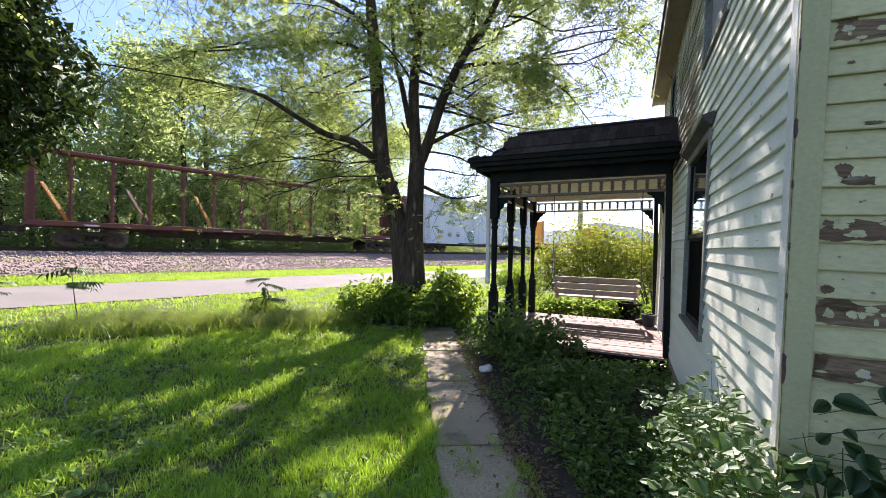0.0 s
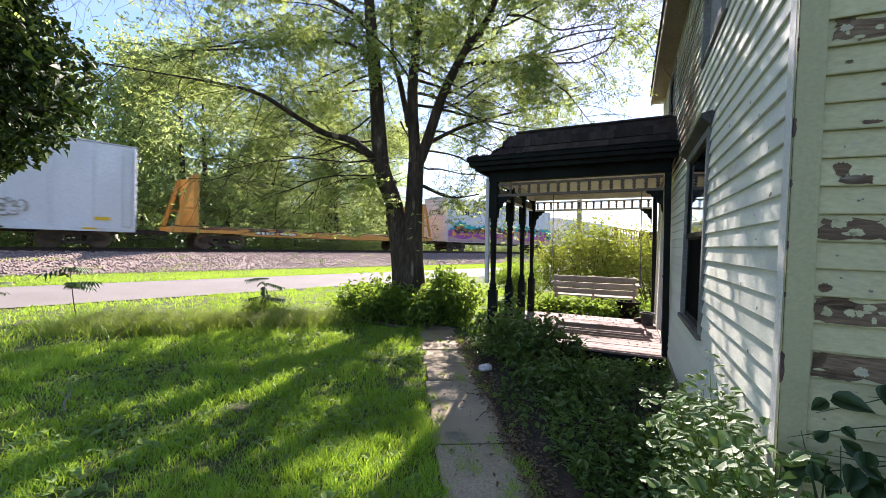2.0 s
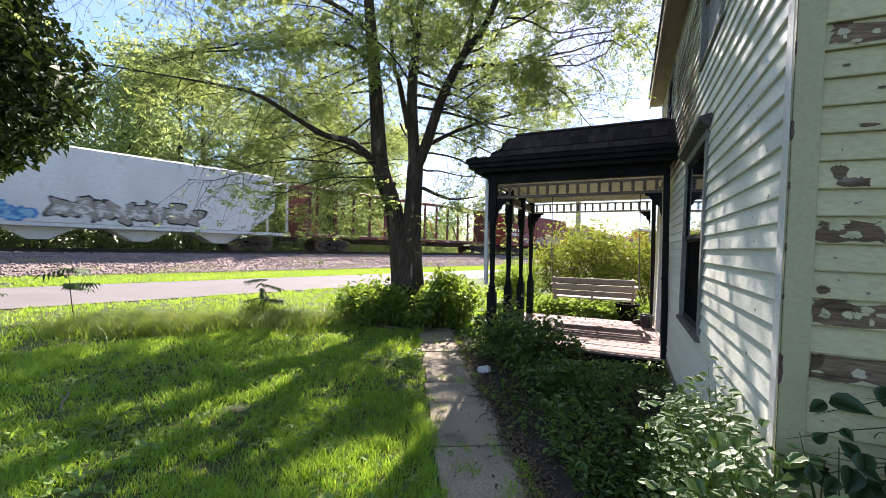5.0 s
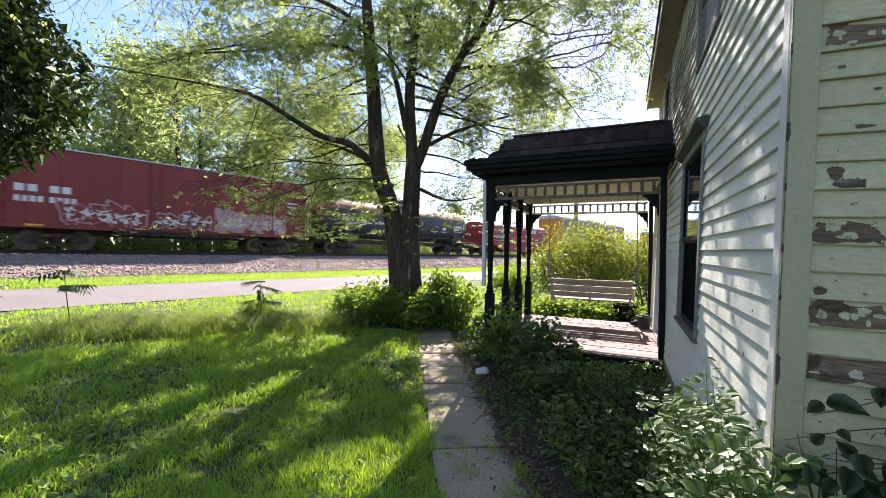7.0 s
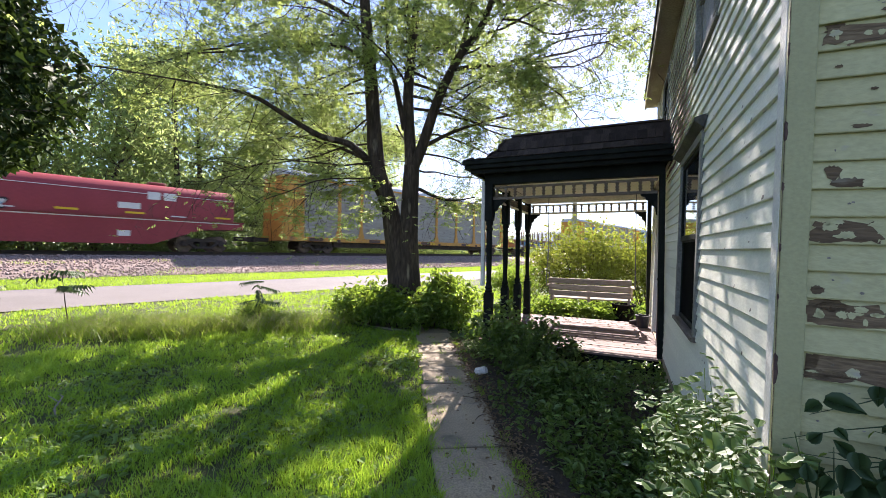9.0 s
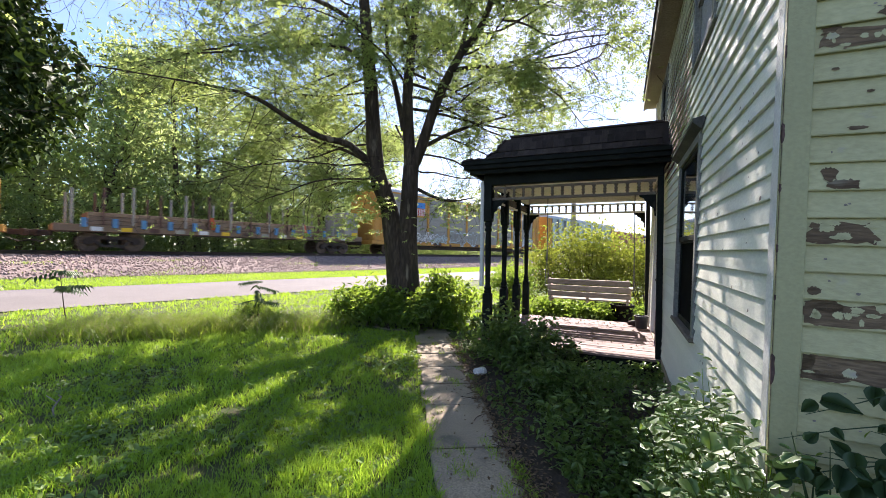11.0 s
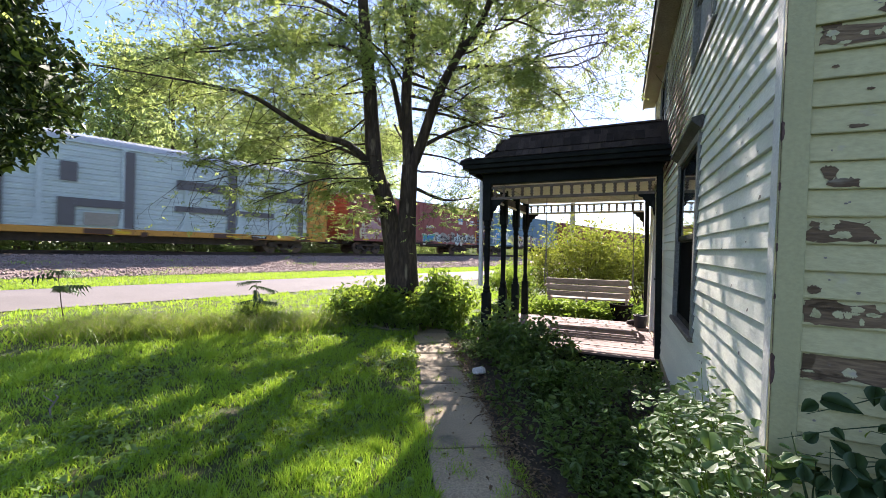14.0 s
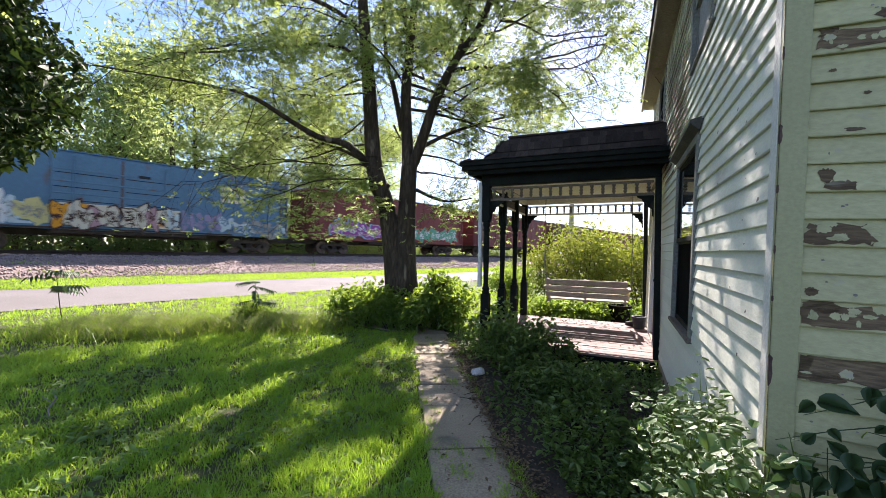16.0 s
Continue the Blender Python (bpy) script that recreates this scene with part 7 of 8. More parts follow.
def tank_car(length):
    c = car("tank_car", "black railway tank car with rust-orange dust along its top", length, 2.2)
    r, zc, n = 1.5, 2.7, 28
    xs = [(0.5, 0.0), (0.52, 0.5), (0.62, 0.9), (0.8, 1.22), (1.05, 1.42), (1.3, 1.5)]
    ring = xs + [(length - a, b) for a, b in xs[::-1]]
    g = Geo()
    v = [(a, b * math.cos(2 * math.pi * k / n), zc + b * math.sin(2 * math.pi * k / n)) for a, b in ring for k in range(n)]
    g.add(v, [(i * n + k, i * n + (k + 1) % n, (i + 1) * n + (k + 1) % n, (i + 1) * n + k) for i in range(len(ring) - 1) for k in range(n)])
    me = g.mesh("tank_shell", P_BLACK, True)
    me.materials.append(P_RUST)
    for poly in me.polygons:
        if poly.center.z > zc + 0.62:
            poly.material_index = 1
    part("tank_shell", me, None, c)
    part("sill", Geo().box(0, length, -0.35, 0.35, 0.75, 1.1).box(0, 2.6, -1.5, 1.5, 1.1, 1.2).box(length - 2.6, length, -1.5, 1.5, 1.1, 1.2), M_STEEL_DARK, c)
    for x in (2.6, length - 2.6):
        part("saddle", Geo().prism([(-1.2, 1.0), (1.2, 1.0), (1.35, 2.1), (0.9, 1.6), (0, 1.35), (-0.9, 1.6), (-1.35, 2.1)], x - 0.3, x + 0.3, "x"), P_BLACK, c)
    m = length / 2
    part("walkway", Geo().box(m - 1.6, m + 1.6, -0.9, 0.9, 4.16, 4.3).tube([(m - 1.6, -0.9, 4.32), (m - 1.5, -0.9, 4.6), (m + 1.5, -0.9, 4.6), (m + 1.6, -0.9, 4.32)], 0.02, 6), P_GREY, c)
    part("manway", Geo().lathe(m, 0, [(0.45, 4.2), (0.45, 4.7), (0.5, 4.72), (0.5, 4.78), (0.2, 4.84)], 14), P_BLACK, c)
    part("hand_rail", Geo().tube([(1.2, -1.62, 1.5), (length - 1.2, -1.62, 1.5)], 0.03, 6).tube([(m - 0.3, -1.58, 1.2), (m - 0.3, -1.3, 3.6)], 0.03, 6).tube([(m + 0.3, -1.58, 1.2), (m + 0.3, -1.3, 3.6)], 0.03, 6), P_BLACK, c)
    bars(c, [(1.9 + 0.26 * i, 2.5, 0.18, 0.2) for i in range(4)] + [(3.1 + 0.2 * i, 2.5, 0.14, 0.2) for i in range(5)], G_WHITE, -1.513)
    scrawl(c, 4.9, 6.7, 2.3, 2.65, G_WHITE, 77, -1.515)
    bars(c, [(7.6, 2.5, 0.3, 0.05), (7.8, 2.44, 0.35, 0.05), (11.2, 2.1, 0.9, 0.06), (12.6, 2.1, 0.7, 0.06)], G_WHITE, -1.514)
    scrawl(c, 6.0, 6.5, 2.5, 2.65, P_PALE, 78, -1.515)
    bars(c, [(2.4, 2.35, 2.2, 0.06), (2.4, 2.25, 1.6, 0.05), *[(length - 3.0 + 0.3 * i, 2.62, 0.2, 0.2) for i in range(4)], *[(length - 3.0 + 0.2 * i, 2.34, 0.14, 0.16) for i in range(6)], (length - 3.0, 2.2, 1.1, 0.05), (length - 4.6, 2.3, 0.45, 0.2)], G_WHITE, -1.512)
    bars(c, [(x, 2.55, 0.15, 0.5) for x in (1.5, 4.65, 7.05, 10.0, 13.0, length - 1.6)], G_YELLOW, -1.515, "reflector_strip")
    ladder(c, 0.5, 0.7, 1.6, M_STEEL_DARK)
    return c


def coil_car(length):
    c = car("coil_car", "cherry red steel coil car with a long rounded hood", length, 2.1)
    part("side_sill", Geo().prism([(0.1, 1.75), (length - 0.1, 1.75), (length - 0.1, 1.35), (length - 2.2, 1.3), (length - 4.6, 0.42), (4.6, 0.42), (2.2, 1.3), (0.1, 1.35)], -HALF + 0.1, HALF - 0.1, "y"), P_REDBRIGHT, c, "fish-bellied red side sill")
    part("walkway", Geo().box(0.05, length - 0.05, -HALF, HALF, 1.752, 1.81), P_RED, c)
    prof = [(-1.38, 1.82), (-1.38, 2.9), (-1.3, 3.2), (-1.05, 3.48), (-0.7, 3.6), (0, 3.64), (0.7, 3.6), (1.05, 3.48), (1.3, 3.2), (1.38, 2.9), (1.38, 1.82)]
    k = len(prof)
    xs = [(0.55, 0.9), (0.6, 1.0), (length - 0.6, 1.0), (length - 0.55, 0.9)]
    g = Geo().add([(x, a * sc, 1.82 + (b - 1.82) * (0.93 if sc < 1 else 1)) for x, sc in xs for a, b in prof], [(i * k + j, i * k + j + 1, (i + 1) * k + j + 1, (i + 1) * k + j) for i in range(3) for j in range(k - 1)] + [tuple(range(k)), tuple(range(3 * k, 4 * k))])
    hood = part("hood", g, P_REDBRIGHT, c, "rounded red hood", smooth=True)
    part("hood_rail", Geo().box(0.62, length - 0.62, -1.402, -1.384, 3.02, 3.05), G_WHITE, hood)
    for x in (length * 0.22, length * 0.72):
        part("lifting_bracket", Geo().box(x - 0.4, x + 0.4, -0.5, 0.5, 3.6, 3.8, 0.05), P_RED, hood)
    bars(c, [(1.0, 2.75, 0.75, 0.16), (1.0, 1.95, 0.8, 0.1), (length * 0.45, 1.95, 0.8, 0.1), (length * 0.62, 1.95, 0.8, 0.1), (length - 1.6, 1.95, 0.8, 0.1)], G_YELLOW, -1.4, "reflector_strip")
    bars(c, [(3.2, 3.02 - 0.25, 1.3, 0.14), (length * 0.3, 1.9, 1.0, 0.06), (length * 0.6, 2.2, 0.9, 0.3), (length * 0.75, 1.9, 0.7, 0.06), (length * 0.68, 2.75, 0.55, 0.4), (length * 0.68 + 0.7, 2.75, 0.55, 0.4)], G_WHITE, -1.405)
    bars(c, [(0.3, 1.66, length - 0.6, 0.05)], G_WHITE, -HALF + 0.098, "stripe")
    graffiti(c, 3.1, 5.2, 1.95, 2.25, G_BLACK, G_WHITE, G_CYAN, 71, -1.41, 0.4)
    bars(c, [(length * 0.6, 0.8, 0.5, 0.28)], G_WHITE, -HALF + 0.096)
    ladder(c, 0.3, 1.0, 2.3, P_REDBRIGHT)
    return c


def stake_car(length):
    c = car("stake_flatcar", "flatcar with steel stakes and a low load of old sleepers", length, 2.2)
    part("deck", Geo().box(0, length, -HALF + 0.1, HALF - 0.1, 0.95, 1.3, 0.02), P_SILL, c)
    r = random.Random(8)
    mats = [P_CREAM, G_YELLOW, P_BROWN, P_GREY]
    G_WINCH, G_STRAP = flat_mat('winch_blue', (0.10, 0.25, 0.42)), flat_mat('strap_orange', (0.6, 0.12, 0.04))
    for i in range(13):
        x = 0.6 + i * (length - 3.2) / 12
        for y0 in (-HALF - 0.02, HALF - 0.08):
            part("stake", Geo().box(x - 0.05, x + 0.05, y0, y0 + 0.1, 1.3, 3.0 + 0.12 * (i % 3), 0.01), (P_GREY, P_BROWN)[i % 2], c, "tall thin steel stake")
        part("winch", Geo().box(x + 0.35, x + 0.57, -HALF + 0.0, -HALF + 0.099, 1.16, 1.62, 0.02), G_WINCH, c, "blue ratchet winch")
        bars(c, [(x + 0.7, 1.0, 0.45, 0.2)], mats[i % 4], -HALF + 0.09, "paint_patch")
    for x in (6.6, 12.3):
        part("strap", Geo().prism([(x, 1.3), (x + 0.22, 1.3), (x + 0.05, 2.0), (x - 0.17, 2.0)], -HALF + 0.11, -HALF + 0.14, "y"), G_STRAP, c, "orange tie-down strap")
    g = Geo()
    for k in range(3):
        for j in range(9):
            x = 1.2
            while x < length - 4.8:
                ln = r.uniform(2.3, 2.7)
                g.box(x, x + ln, -HALF + 0.15 + j * 0.3, -HALF + 0.4 + j * 0.3, 1.31 + k * 0.2, 1.5 + k * 0.2, 0.01)
                x += ln + 0.06
    tagged(part("sleeper_load", g, P_LUMBER, c, "stacked timber sleepers"), kind="stuff")
    part("end_rack", Geo().box(length - 1.5, length - 0.4, -HALF + 0.1, HALF - 0.1, 1.3, 3.1, 0.03), P_GREY, c, "pale steel rack at the car's end")
    bars(c, [(length - 0.95, 1.35, 0.5, 0.25)], G_YELLOW, -HALF + 0.095)
    return c


def hopper_car(length):
    c = car("covered_hopper", "white covered hopper car with blue spray paint", length, 2.2)
    part("body", Geo().prism([(1.0, 4.7), (length - 1.0, 4.7), (length - 1.0, 2.6), (length - 2.6, 1.2), (2.6, 1.2), (1.0, 2.6)], -HALF, HALF, "y"), P_CREAM, c)
    part("side_sill", Geo().box(0, length, -HALF + 0.02, HALF - 0.02, 1.0, 1.19, 0.02), P_CREAM, c)
    part("roof", Geo().prism([(-HALF - 0.02, 4.702), (HALF + 0.02, 4.702), (0.6, 4.95), (-0.6, 4.95)], 1.0, length - 1.0, "x"), P_CREAM, c)
    for i in range(4):
        x = 4.0 + i * (length - 8.0) / 3
        part("discharge_chute", Geo().prism([(x - 1.3, 0.998), (x + 1.3, 0.998), (x + 0.35, 0.42), (x - 0.35, 0.42)], -0.9, 0.9, "y"), P_CREAM, c)
    for x in (0.15, length - 0.25):
        part("end_post", Geo().box(x, x + 0.1, -HALF, -HALF + 0.1, 1.19, 4.6).box(x, x + 0.1, HALF - 0.1, HALF, 1.19, 4.6).box(x, x + 0.1, -HALF + 0.1, HALF - 0.1, 4.5, 4.6), P_CREAM, c)
    ladder(c, 0.6, 1.0, 4.6, P_CREAM)
    graffiti(c, 2.2, 7.4, 1.25, 1.95, G_BLUE, (G_BLUE, G_CYAN), G_BLUE, 31, -HALF - 0.005, 0.6)
    graffiti(c, 8.5, 14.0, 1.4, 2.4, G_BLACK, P_GREY, G_WHITE, 32, -HALF - 0.005, 0.9)
    return c


def painted_reefer(length):
    """White refrigerator car whose lower half is spray-painted along its whole length."""
    c = box_car("refrigerator_car", "white refrigerator car with teal and purple graffiti", length, 5.2, P_WHITE, 20, 0.06, 3.6, seed=3, bottom=0.95)
    y = -HALF - 0.12
    r = random.Random(12)
    xs = [0.1 + (length - 0.2) * i / 80 for i in range(81)]
    top = [2.75 + 0.22 * math.sin(x * 1.1) + 0.12 * (1 if i % 3 == 1 else -0.6) - 0.9 * max(0, 1 - x / 1.6) for i, x in enumerate(xs)]
    painted(c, "graffiti_crown", [list(zip(xs, top)) + [(x, 1.5) for x in xs[::-1]]], y, G_TEAL, "teal zigzag crown of spray paint")
    painted(c, "graffiti_base", [[(0.1, 0.96), (length - 0.1, 0.96)] + [(x, 1.55 + 0.1 * math.sin(2.1 * x)) for x in xs[::-1]]], y - 0.003, G_PINK)
    painted(c, "graffiti_band", [[(x, 1.35 + 0.12 * math.sin(1.7 * x + 1)) for x in xs] + [(x, 1.95 + 0.18 * math.sin(2.3 * x)) for x in xs[::-1]]], y - 0.006, G_PURPLE)
    dark, orange, purple, orange2 = [], [], [], []
    x = 1.6
    while x < length - 0.8:
        w = r.uniform(1.0, 1.5)
        dark.append(blob(r, x, 2.12 + r.uniform(-0.1, 0.1), w, r.uniform(0.55, 0.85)))
        for _ in range(3):
            orange.append(stroke(r, x - w / 2 + r.uniform(0, 0.4), 1.9 + r.uniform(-0.35, 0.5), r.uniform(0.4, 0.9), r.uniform(0.2, 0.7), r.uniform(0.05, 0.13)))
        orange2.append(blob(r, x + r.uniform(-0.4, 0.4), 1.62 + r.uniform(-0.25, 0.15), r.uniform(0.3, 0.7), r.uniform(0.12, 0.35), 12, 0.4))
        purple.append(blob(r, x + 0.5, 1.75, r.uniform(0.4, 0.9), 0.4, 12, 0.35))
        x += w * 0.95
    for o in dark:
        painted(c, "graffiti_shadow", [o], y - 0.009, G_BROWN)
    for o in purple:
        painted(c, "graffiti_fill", [o], y - 0.012, G_PURPLE)
    for o in orange2:
        painted(c, "graffiti_flame", [o], y - 0.015, G_ORANGE)
    for o in orange:
        painted(c, "graffiti_line", [o], y - 0.018, G_ORANGE)
    painted(c, "graffiti_bubble", [blob(r, 0.9, 1.7, 0.5, 0.5)], y - 0.015, G_ORANGE)
    text = bpy.data.curves.new("car_number", "FONT")
    text.body, text.size, text.extrude = "112019", 0.52, 0.004
    text.materials.append(G_BLACK)
    ob = new("car_number", text)
    ob.parent = c
    ob.matrix_basis = pose(3.55, -HALF - 0.03, 3.62, 90)
    bars(c, [(2.2, 3.62, 0.3, 0.36), (2.6, 3.62, 0.3, 0.36), (3.0, 3.62, 0.3, 0.36)], G_BLACK, -HALF - 0.03)
    bars(c, [(5.6, 3.75, 0.3, 0.26)], G_YELLOW, -HALF - 0.02, "emblem")
    bars(c, [(6.55, 3.95, 0.62, 0.12), (6.6, 4.1, 0.52, 0.1)], G_BLUE, -HALF - 0.02, "emblem")
    painted(c, "emblem", [[(6.55, 3.94), (7.17, 3.94), (7.15, 3.7), (7.0, 3.6), (6.72, 3.6), (6.57, 3.7)]], -HALF - 0.022, G_PINK)
    bars(c, [(8.0, 3.75, 0.5, 0.06), (8.0, 3.6, 0.4, 0.05)], G_BLACK, -HALF - 0.02)
    bars(c, [(10.5 + 0.24 * i, 2.5, 0.16, 0.28) for i in range(4)] + [(10.5 + 0.24 * i, 2.1, 0.16, 0.28) for i in range(4)], G_ORANGE, y - 0.02)
    # big slanting letter shapes: yellow edge, near-black tops, purple below
    def bar(x0, ax, az, bx, bz, w):
        ln = math.hypot(bx - ax, bz - az)
        u, v = (bz - az) / ln * w / 2, -(bx - ax) / ln * w / 2
        tx, tz = (bx - ax) / ln * w * 0.45, (bz - az) / ln * w * 0.45
        return [(x0 + ax - u - tx, az - v - tz), (x0 + ax + u, az + v), (x0 + bx + u + tx, bz + v + tz), (x0 + bx - u, bz - v)]

    shapes = ((12.2, ((0.15, 1.3, 0.3, 2.3, 0.4), (0.0, 2.5, 1.6, 2.5, 0.34), (1.62, 2.45, 1.42, 2.0, 0.34), (0.4, 1.9, 1.4, 1.95, 0.26), (0.8, 1.85, 1.7, 1.35, 0.38))),
              (14.2, ((0.15, 1.3, 0.3, 2.3, 0.4), (0.1, 2.52, 1.6, 2.44, 0.34), (0.35, 1.95, 1.2, 2.0, 0.26), (0.3, 1.42, 1.4, 1.36, 0.28))),
              (15.95, ((0.3, 1.3, 0.42, 2.15, 0.42), (0.2, 2.6, 0.75, 2.6, 0.22))),
              (17.0, ((0.15, 1.3, 0.25, 2.35, 0.4), (0.2, 2.5, 1.2, 1.4, 0.42), (1.3, 1.4, 1.42, 2.4, 0.4), (1.5, 2.3, 2.3, 1.85, 0.3))))
    for x0, strokes in shapes:
        for k, (ax, az, bx, bz, w) in enumerate(strokes):
            painted(c, "graffiti_edge", [bar(x0, ax, az, bx, bz, w + 0.11)], y - 0.022 - 0.0004 * k, G_ORANGE)
        for k, (ax, az, bx, bz, w) in enumerate(strokes):
            painted(c, "graffiti_stroke", [bar(x0, ax, az, bx, bz, w)], y - 0.026 - 0.0004 * k, G_INK if (az + bz) / 2 > 1.98 else G_PURPLE, "purple and black letter stroke")
        painted(c, "graffiti_flame", [blob(r, x0 + r.uniform(0.5, 1.4), 1.2, 0.7, 0.26, 12, 0.4)], y - 0.03, G_ORANGE)
        painted(c, "graffiti_flame", [blob(r, x0 + r.uniform(0.3, 1.2), 1.08, 0.5, 0.16, 12, 0.4)], y - 0.032, G_TEAL)
    painted(c, "graffiti_crown", [[(11.5, 2.7), (12.3, 3.15), (13.0, 2.85), (14.0, 3.1), (15.0, 2.8), (15.8, 3.0), (16.6, 2.75), (17.6, 2.95), (18.4, 2.6), (19.3, 2.75), (19.9, 2.3), (19.9, 1.6), (11.5, 1.6)]], y - 0.0105, G_TEAL)
    return c


TRAIN = []        # thing, place of its leading end at the start


def put(c, s0):
    TRAIN.append((c, s0))
    return c


put(centerbeam("empty maroon centerbeam flatcar with bulkhead ends"), 0.0)
c = put(box_car("boxcar", "tall white boxcar with faint markings", 18.4, 5.2, P_WHITE, 1.5, 0.1, 4.6, bottom=0.86), 24.4)
bars(c, [(1.6 + 0.28 * i, 1.75, 0.2, 0.3) for i in range(3)] + [(3.0, 1.5, 0.5, 0.3), (4.2, 1.5, 0.5, 0.3), (3.0, 1.9, 0.5, 0.05), (4.2, 1.9, 0.5, 0.05), (5.4, 3.3, 0.3, 0.25), (5.75, 3.3, 0.2, 0.25)], P_GREY, -HALF - 0.04)
bars(c, [(1.6, 1.4, 0.7, 0.16), (16.8, 1.35, 0.6, 0.16)], G_YELLOW, -HALF - 0.042, "reflector_strip")
graffiti(c, 6.3, 7.2, 1.2, 2.0, P_GREY, G_GREEN, P_WHITE, 5, -HALF - 0.05, 0.55)
graffiti(c, 13.0, 14.4, 1.5, 2.1, P_GREY, P_WHITE, P_GREY, 6, -HALF - 0.05, 0.5)
put(flatcar(19.9), 44.4)
put(painted_reefer(20.1), 66.2)
put(hopper_car(19.4), 89.8)
put(centerbeam("empty maroon centerbeam flatcar near a red boxcar"), 110.4)
c = put(box_car("boxcar", "oxide red boxcar with white graffiti along its side", 14.3, 4.75, P_RED, 1.1, 0.08, 3.0), 134.95)
graffiti(c, 2.6, 5.6, 1.2, 2.2, G_PINK, P_RED, G_WHITE, 21, -HALF - 0.045, 0.75)
graffiti(c, 6.2, 8.4, 1.3, 2.0, G_PINK, P_MAROON, G_WHITE, 22, -HALF - 0.115, 0.6)
graffiti(c, 9.2, 12.7, 1.3, 2.3, G_PINK, G_PINK, G_CREAM, 23, -HALF - 0.045, 1.0)
bars(c, [(0.8, 2.6, 0.3, 0.32), (1.2, 2.6, 0.3, 0.32), (1.9, 2.6, 0.3, 0.32), (2.3, 2.6, 0.3, 0.32), *[(0.8 + 0.24 * i, 2.15, 0.17, 0.26) for i in range(4)], *[(1.9 + 0.24 * i, 2.15, 0.17, 0.26) for i in range(4)], (13.0, 3.2, 0.7, 0.1), (13.0, 2.95, 0.7, 0.1)], G_WHITE, -HALF - 0.04)
put(tank_car(17.4), 150.3)
put(coil_car(15.1), 169.1)
put(autorack("yellow-framed autorack with grey perforated sides", P_GREY, seed=2), 186.2)
put(stake_car(17.1), 214.7)
c = put(autorack("yellow-framed autorack with a striped emblem board and graffiti", P_GREY, seed=3, flag=True), 232.4)
graffiti(c, 2.2, 4.5, 1.15, 2.25, P_PALE, P_FADE, P_CREAM, 41, -HALF - 0.066, 0.5)
graffiti(c, 5.0, 7.4, 1.15, 1.75, G_WHITE, P_GREY, G_WHITE, 42, -HALF - 0.066, 0.45)
graffiti(c, 7.6, 9.1, 1.15, 1.8, P_PALE, P_GREY, P_PALE, 45, -HALF - 0.066, 0.5)
graffiti(c, 9.9, 13.6, 1.2, 2.2, P_PALE, P_GREY, P_GREY, 44, -HALF - 0.066, 0.6)
graffiti(c, 22.9, 25.2, 1.15, 2.1, G_BLACK, P_CREAM, G_BLACK, 43, -HALF - 0.066, 0.5)
put(autorack("pale blue-grey autorack patched with dark grey panels", P_PALE, 26.3, 5, dark_patches=True), 261.0)
c = put(box_car("boxcar", "faded red boxcar with colourful graffiti along the bottom", 15.8, 4.75, P_FADED, 1.3, 0.08, 2.8, door_at=6.27), 288.8)
graffiti(c, 1.3, 3.9, 1.15, 2.3, G_PALE_YELLOW, (G_CREAM, G_PINK, G_PINK), P_FADED, 51, -HALF - 0.045, 0.5)
graffiti(c, 3.7, 4.6, 1.2, 2.2, G_PALE_YELLOW, (P_FADE, G_BLUE), G_CREAM, 55, -HALF - 0.045, 0.5)
scrawl(c, 2.6, 3.5, 2.6, 3.1, G_CREAM, 53, -HALF - 0.05)
scrawl(c, 2.7, 3.4, 2.5, 2.7, G_PINK, 54, -HALF - 0.05)
scrawl(c, 8.2, 9.2, 2.3, 2.7, G_WHITE, 56, -HALF - 0.05)
graffiti(c, 8.0, 9.2, 1.2, 1.9, G_CREAM, (G_CYAN, G_GREEN), G_BLUE, 57, -HALF - 0.045, 0.6)
graffiti(c, 9.5, 15.4, 1.15, 1.95, P_GREY, (P_GREY, P_FADED, G_CREAM, P_PALE), G_BLACK, 52, -HALF - 0.045, 0.5)
bars(c, [(12.7, 3.3, 0.7, 0.25)], G_BLUE, -HALF - 0.04, "emblem")
bars(c, [(12.72, 3.0, 0.65, 0.28)] + [(14.6 + 0.14 * i, 3.3, 0.1, 0.16) for i in range(4)] + [(14.6 + 0.14 * i, 3.05, 0.1, 0.16) for i in range(5)], P_CREAM, -HALF - 0.04)
scrawl(c, 13.9, 14.5, 2.9, 3.4, G_CREAM, 58, -HALF - 0.05)
bars(c, [(0.35, 1.3, 0.09, 1.2), (15.4, 1.3, 0.09, 1.0)], G_YELLOW, -HALF - 0.064, "reflector_strip")
c = put(box_car("boxcar", "faded blue boxcar with cream and teal graffiti letters", 16.0, 4.75, P_BLUE, 1.6, 0.09, 5.1, door_at=7.35, ends=P_BROWN, plain=True), 306.9)
bars(c, [(1.0, 1.2, 1.0, 1.95)], G_PANEL, -HALF - 0.046, "panel")
bars(c, [(1.15 + 0.3 * i, 2.2, 0.2, 0.25) for i in range(2)] + [(1.1 + 0.2 * i, 1.7, 0.14, 0.2) for i in range(4)], P_CREAM, -HALF - 0.049)
graffiti(c, 0.5, 1.1, 1.2, 2.2, P_BLUE, (P_CREAM, P_FADE), P_BLUE, 66, -HALF - 0.045, 0.5)
graffiti(c, 2.3, 4.6, 1.2, 2.4, P_BLUE, (G_PALE_YELLOW, P_CREAM, P_PALE), P_GREY, 60, -HALF - 0.045, 0.55)
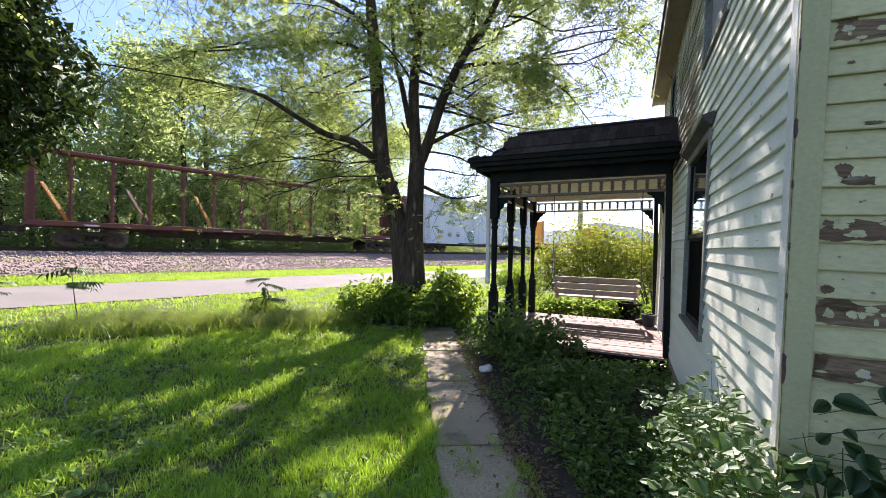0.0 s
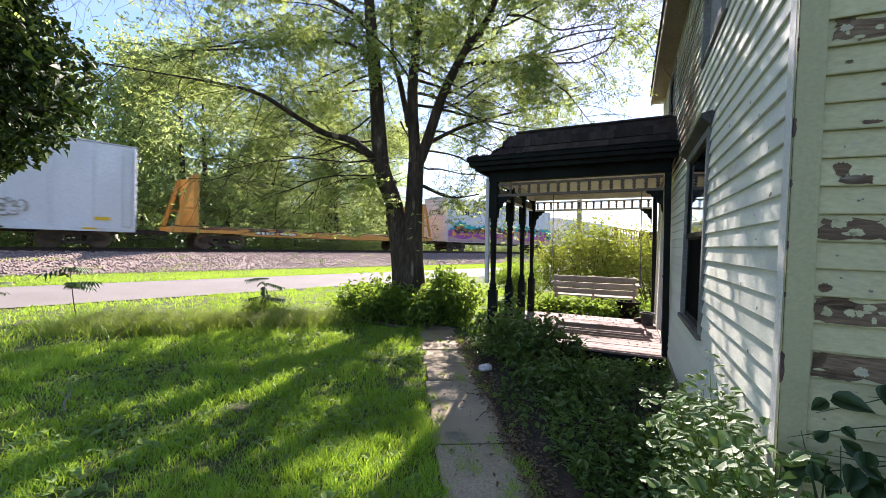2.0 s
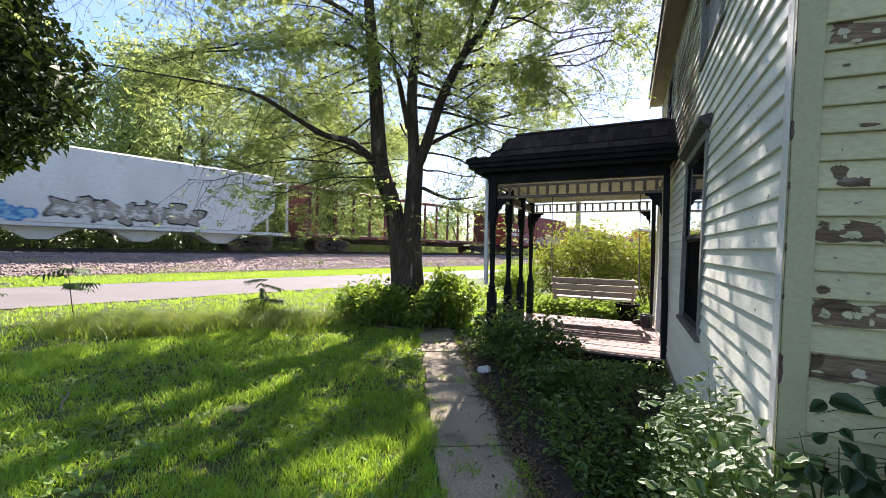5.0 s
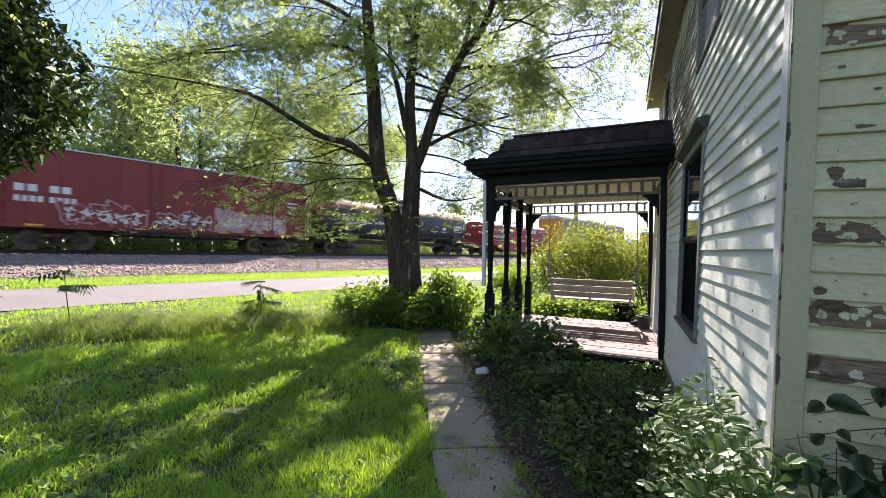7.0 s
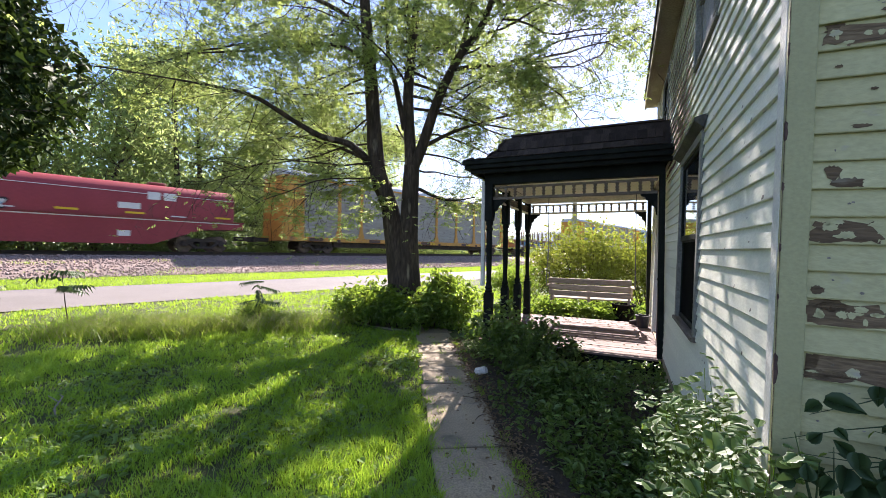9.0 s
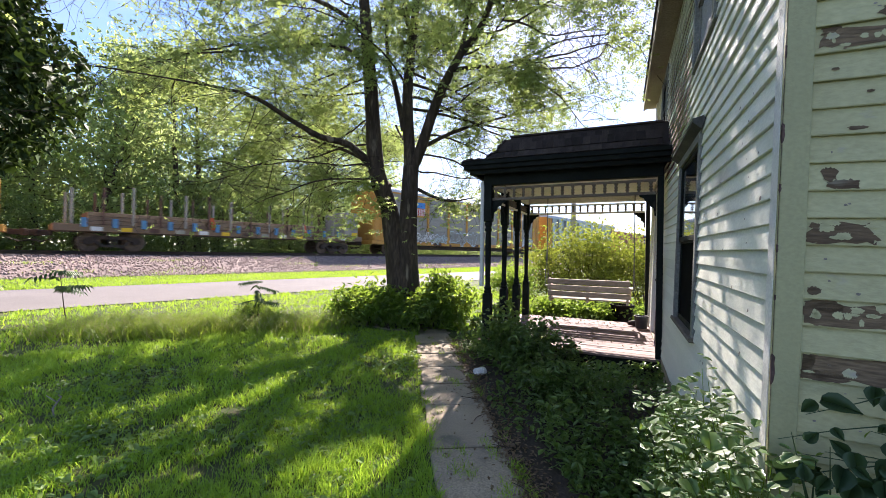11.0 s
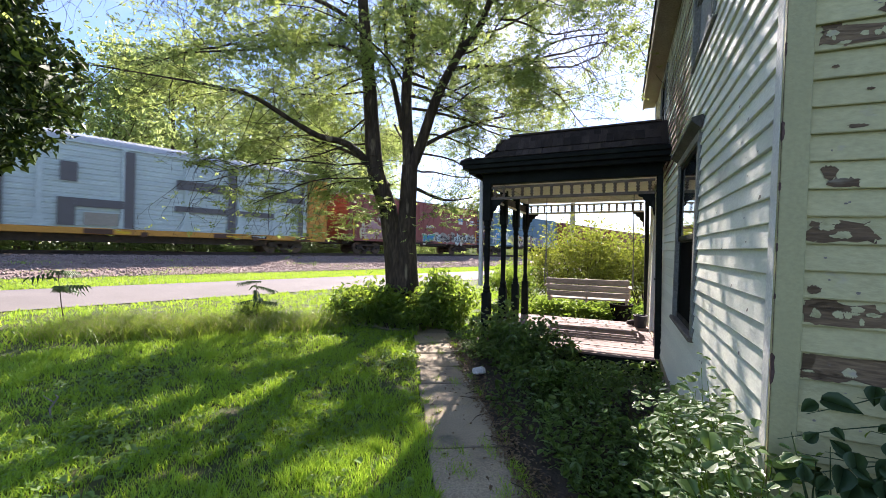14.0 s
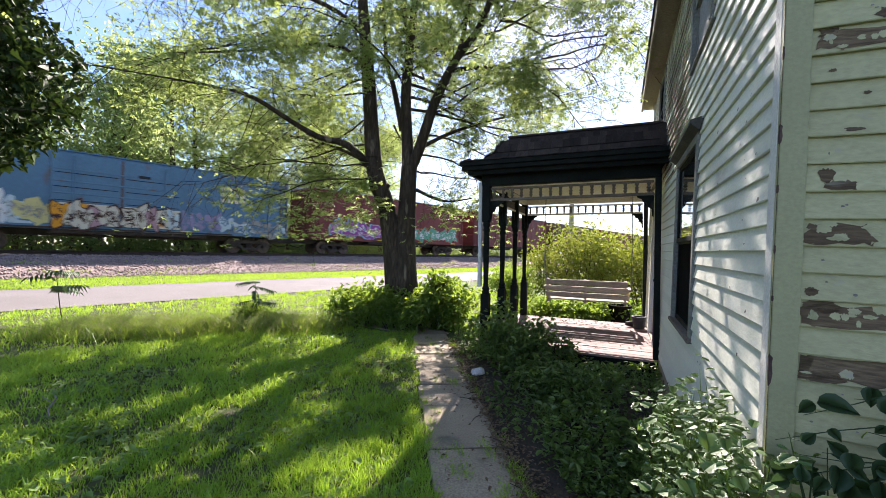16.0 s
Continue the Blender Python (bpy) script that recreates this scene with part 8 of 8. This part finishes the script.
graffiti(c, 5.1, 7.2, 1.2, 2.2, G_BROWN, (G_CREAM, G_PINK, G_ORANGE, G_CREAM), G_BROWN, 61, -HALF - 0.13, 0.55)
graffiti(c, 7.7, 9.8, 1.2, 2.2, G_BROWN, (P_PALE, G_CREAM, G_PINK), G_BROWN, 62, -HALF - 0.13, 0.55)
graffiti(c, 10.2, 12.6, 1.2, 2.2, P_BLUE, (P_PALE, G_MAUVE, G_MAUVE), P_BLUE, 67, -HALF - 0.045, 0.6)
graffiti(c, 13.0, 15.5, 1.2, 1.8, P_GREY, (P_PALE, P_GREY), P_BLUE, 68, -HALF - 0.045, 0.6)
painted(c, "door_seam", [[(7.31, 1.25), (7.4, 1.25), (7.4, 4.5), (7.31, 4.5)]], -HALF - 0.084, P_BROWN)
bars(c, [(4.9, z, 2.3, 0.035) for z in (2.33, 2.95, 3.6)] + [(7.5, z, 2.3, 0.035) for z in (2.33, 2.95, 3.6)], G_BLACK, -HALF - 0.104, "door_seam")
bars(c, [(11.9 + 0.36 * i, z, 0.26, 0.22) for i in range(4) for z in (2.95, 3.3, 3.65)], G_CREAM, -HALF - 0.05)
bars(c, [(4.86, 1.22, 2.4, 1.02), (7.46, 1.22, 2.4, 1.02)], G_CREAM, -HALF - 0.126, "graffiti_base")
bars(c, [(2.2, 1.2, 2.5, 0.5)], P_PALE, -HALF - 0.038, "graffiti_base")
bars(c, [(5.3, 2.0, 0.8, 0.22), (8.6, 1.35, 0.5, 0.2)], G_ORANGE, -HALF - 0.127, "graffiti_fill")
bars(c, [(8.0, 3.75, 0.5, 0.14)], G_BLACK, -HALF - 0.106, "emblem")
c = put(box_car("boxcar", "dark maroon boxcar with pink and green graffiti", 16.6, 4.75, P_MAROON, 1.3, 0.08, 3.0), 324.6)
graffiti(c, 2.0, 7.0, 1.3, 2.4, G_CYAN, G_PURPLE, G_WHITE, 63, -HALF - 0.045, 0.9)
graffiti(c, 10.0, 15.5, 1.3, 2.4, G_RED, G_GREEN, G_WHITE, 64, -HALF - 0.045, 0.9)
for k in range(4):
    put(box_car("boxcar", "brown boxcar with dull paint and rust", 15.8, 4.75, P_BROWN if k % 2 else P_MAROON, 1.3, 0.08, 3.0), 343.0 + 17.6 * k)


# ---- what moves ----
SPEED = 19.4


def train_pose(s):
    p = at(s, Q_MID, RAIL_Z - FALL * s)
    return Matrix.Translation(p) @ Euler((0, math.atan(FALL), radians(72))).to_matrix().to_4x4()


def motions():
    for c, s0 in TRAIN:
        walk(c, [(t, train_pose(s0 - SPEED * t)) for t in (0, 4, 8, 12, 16)])


motions()
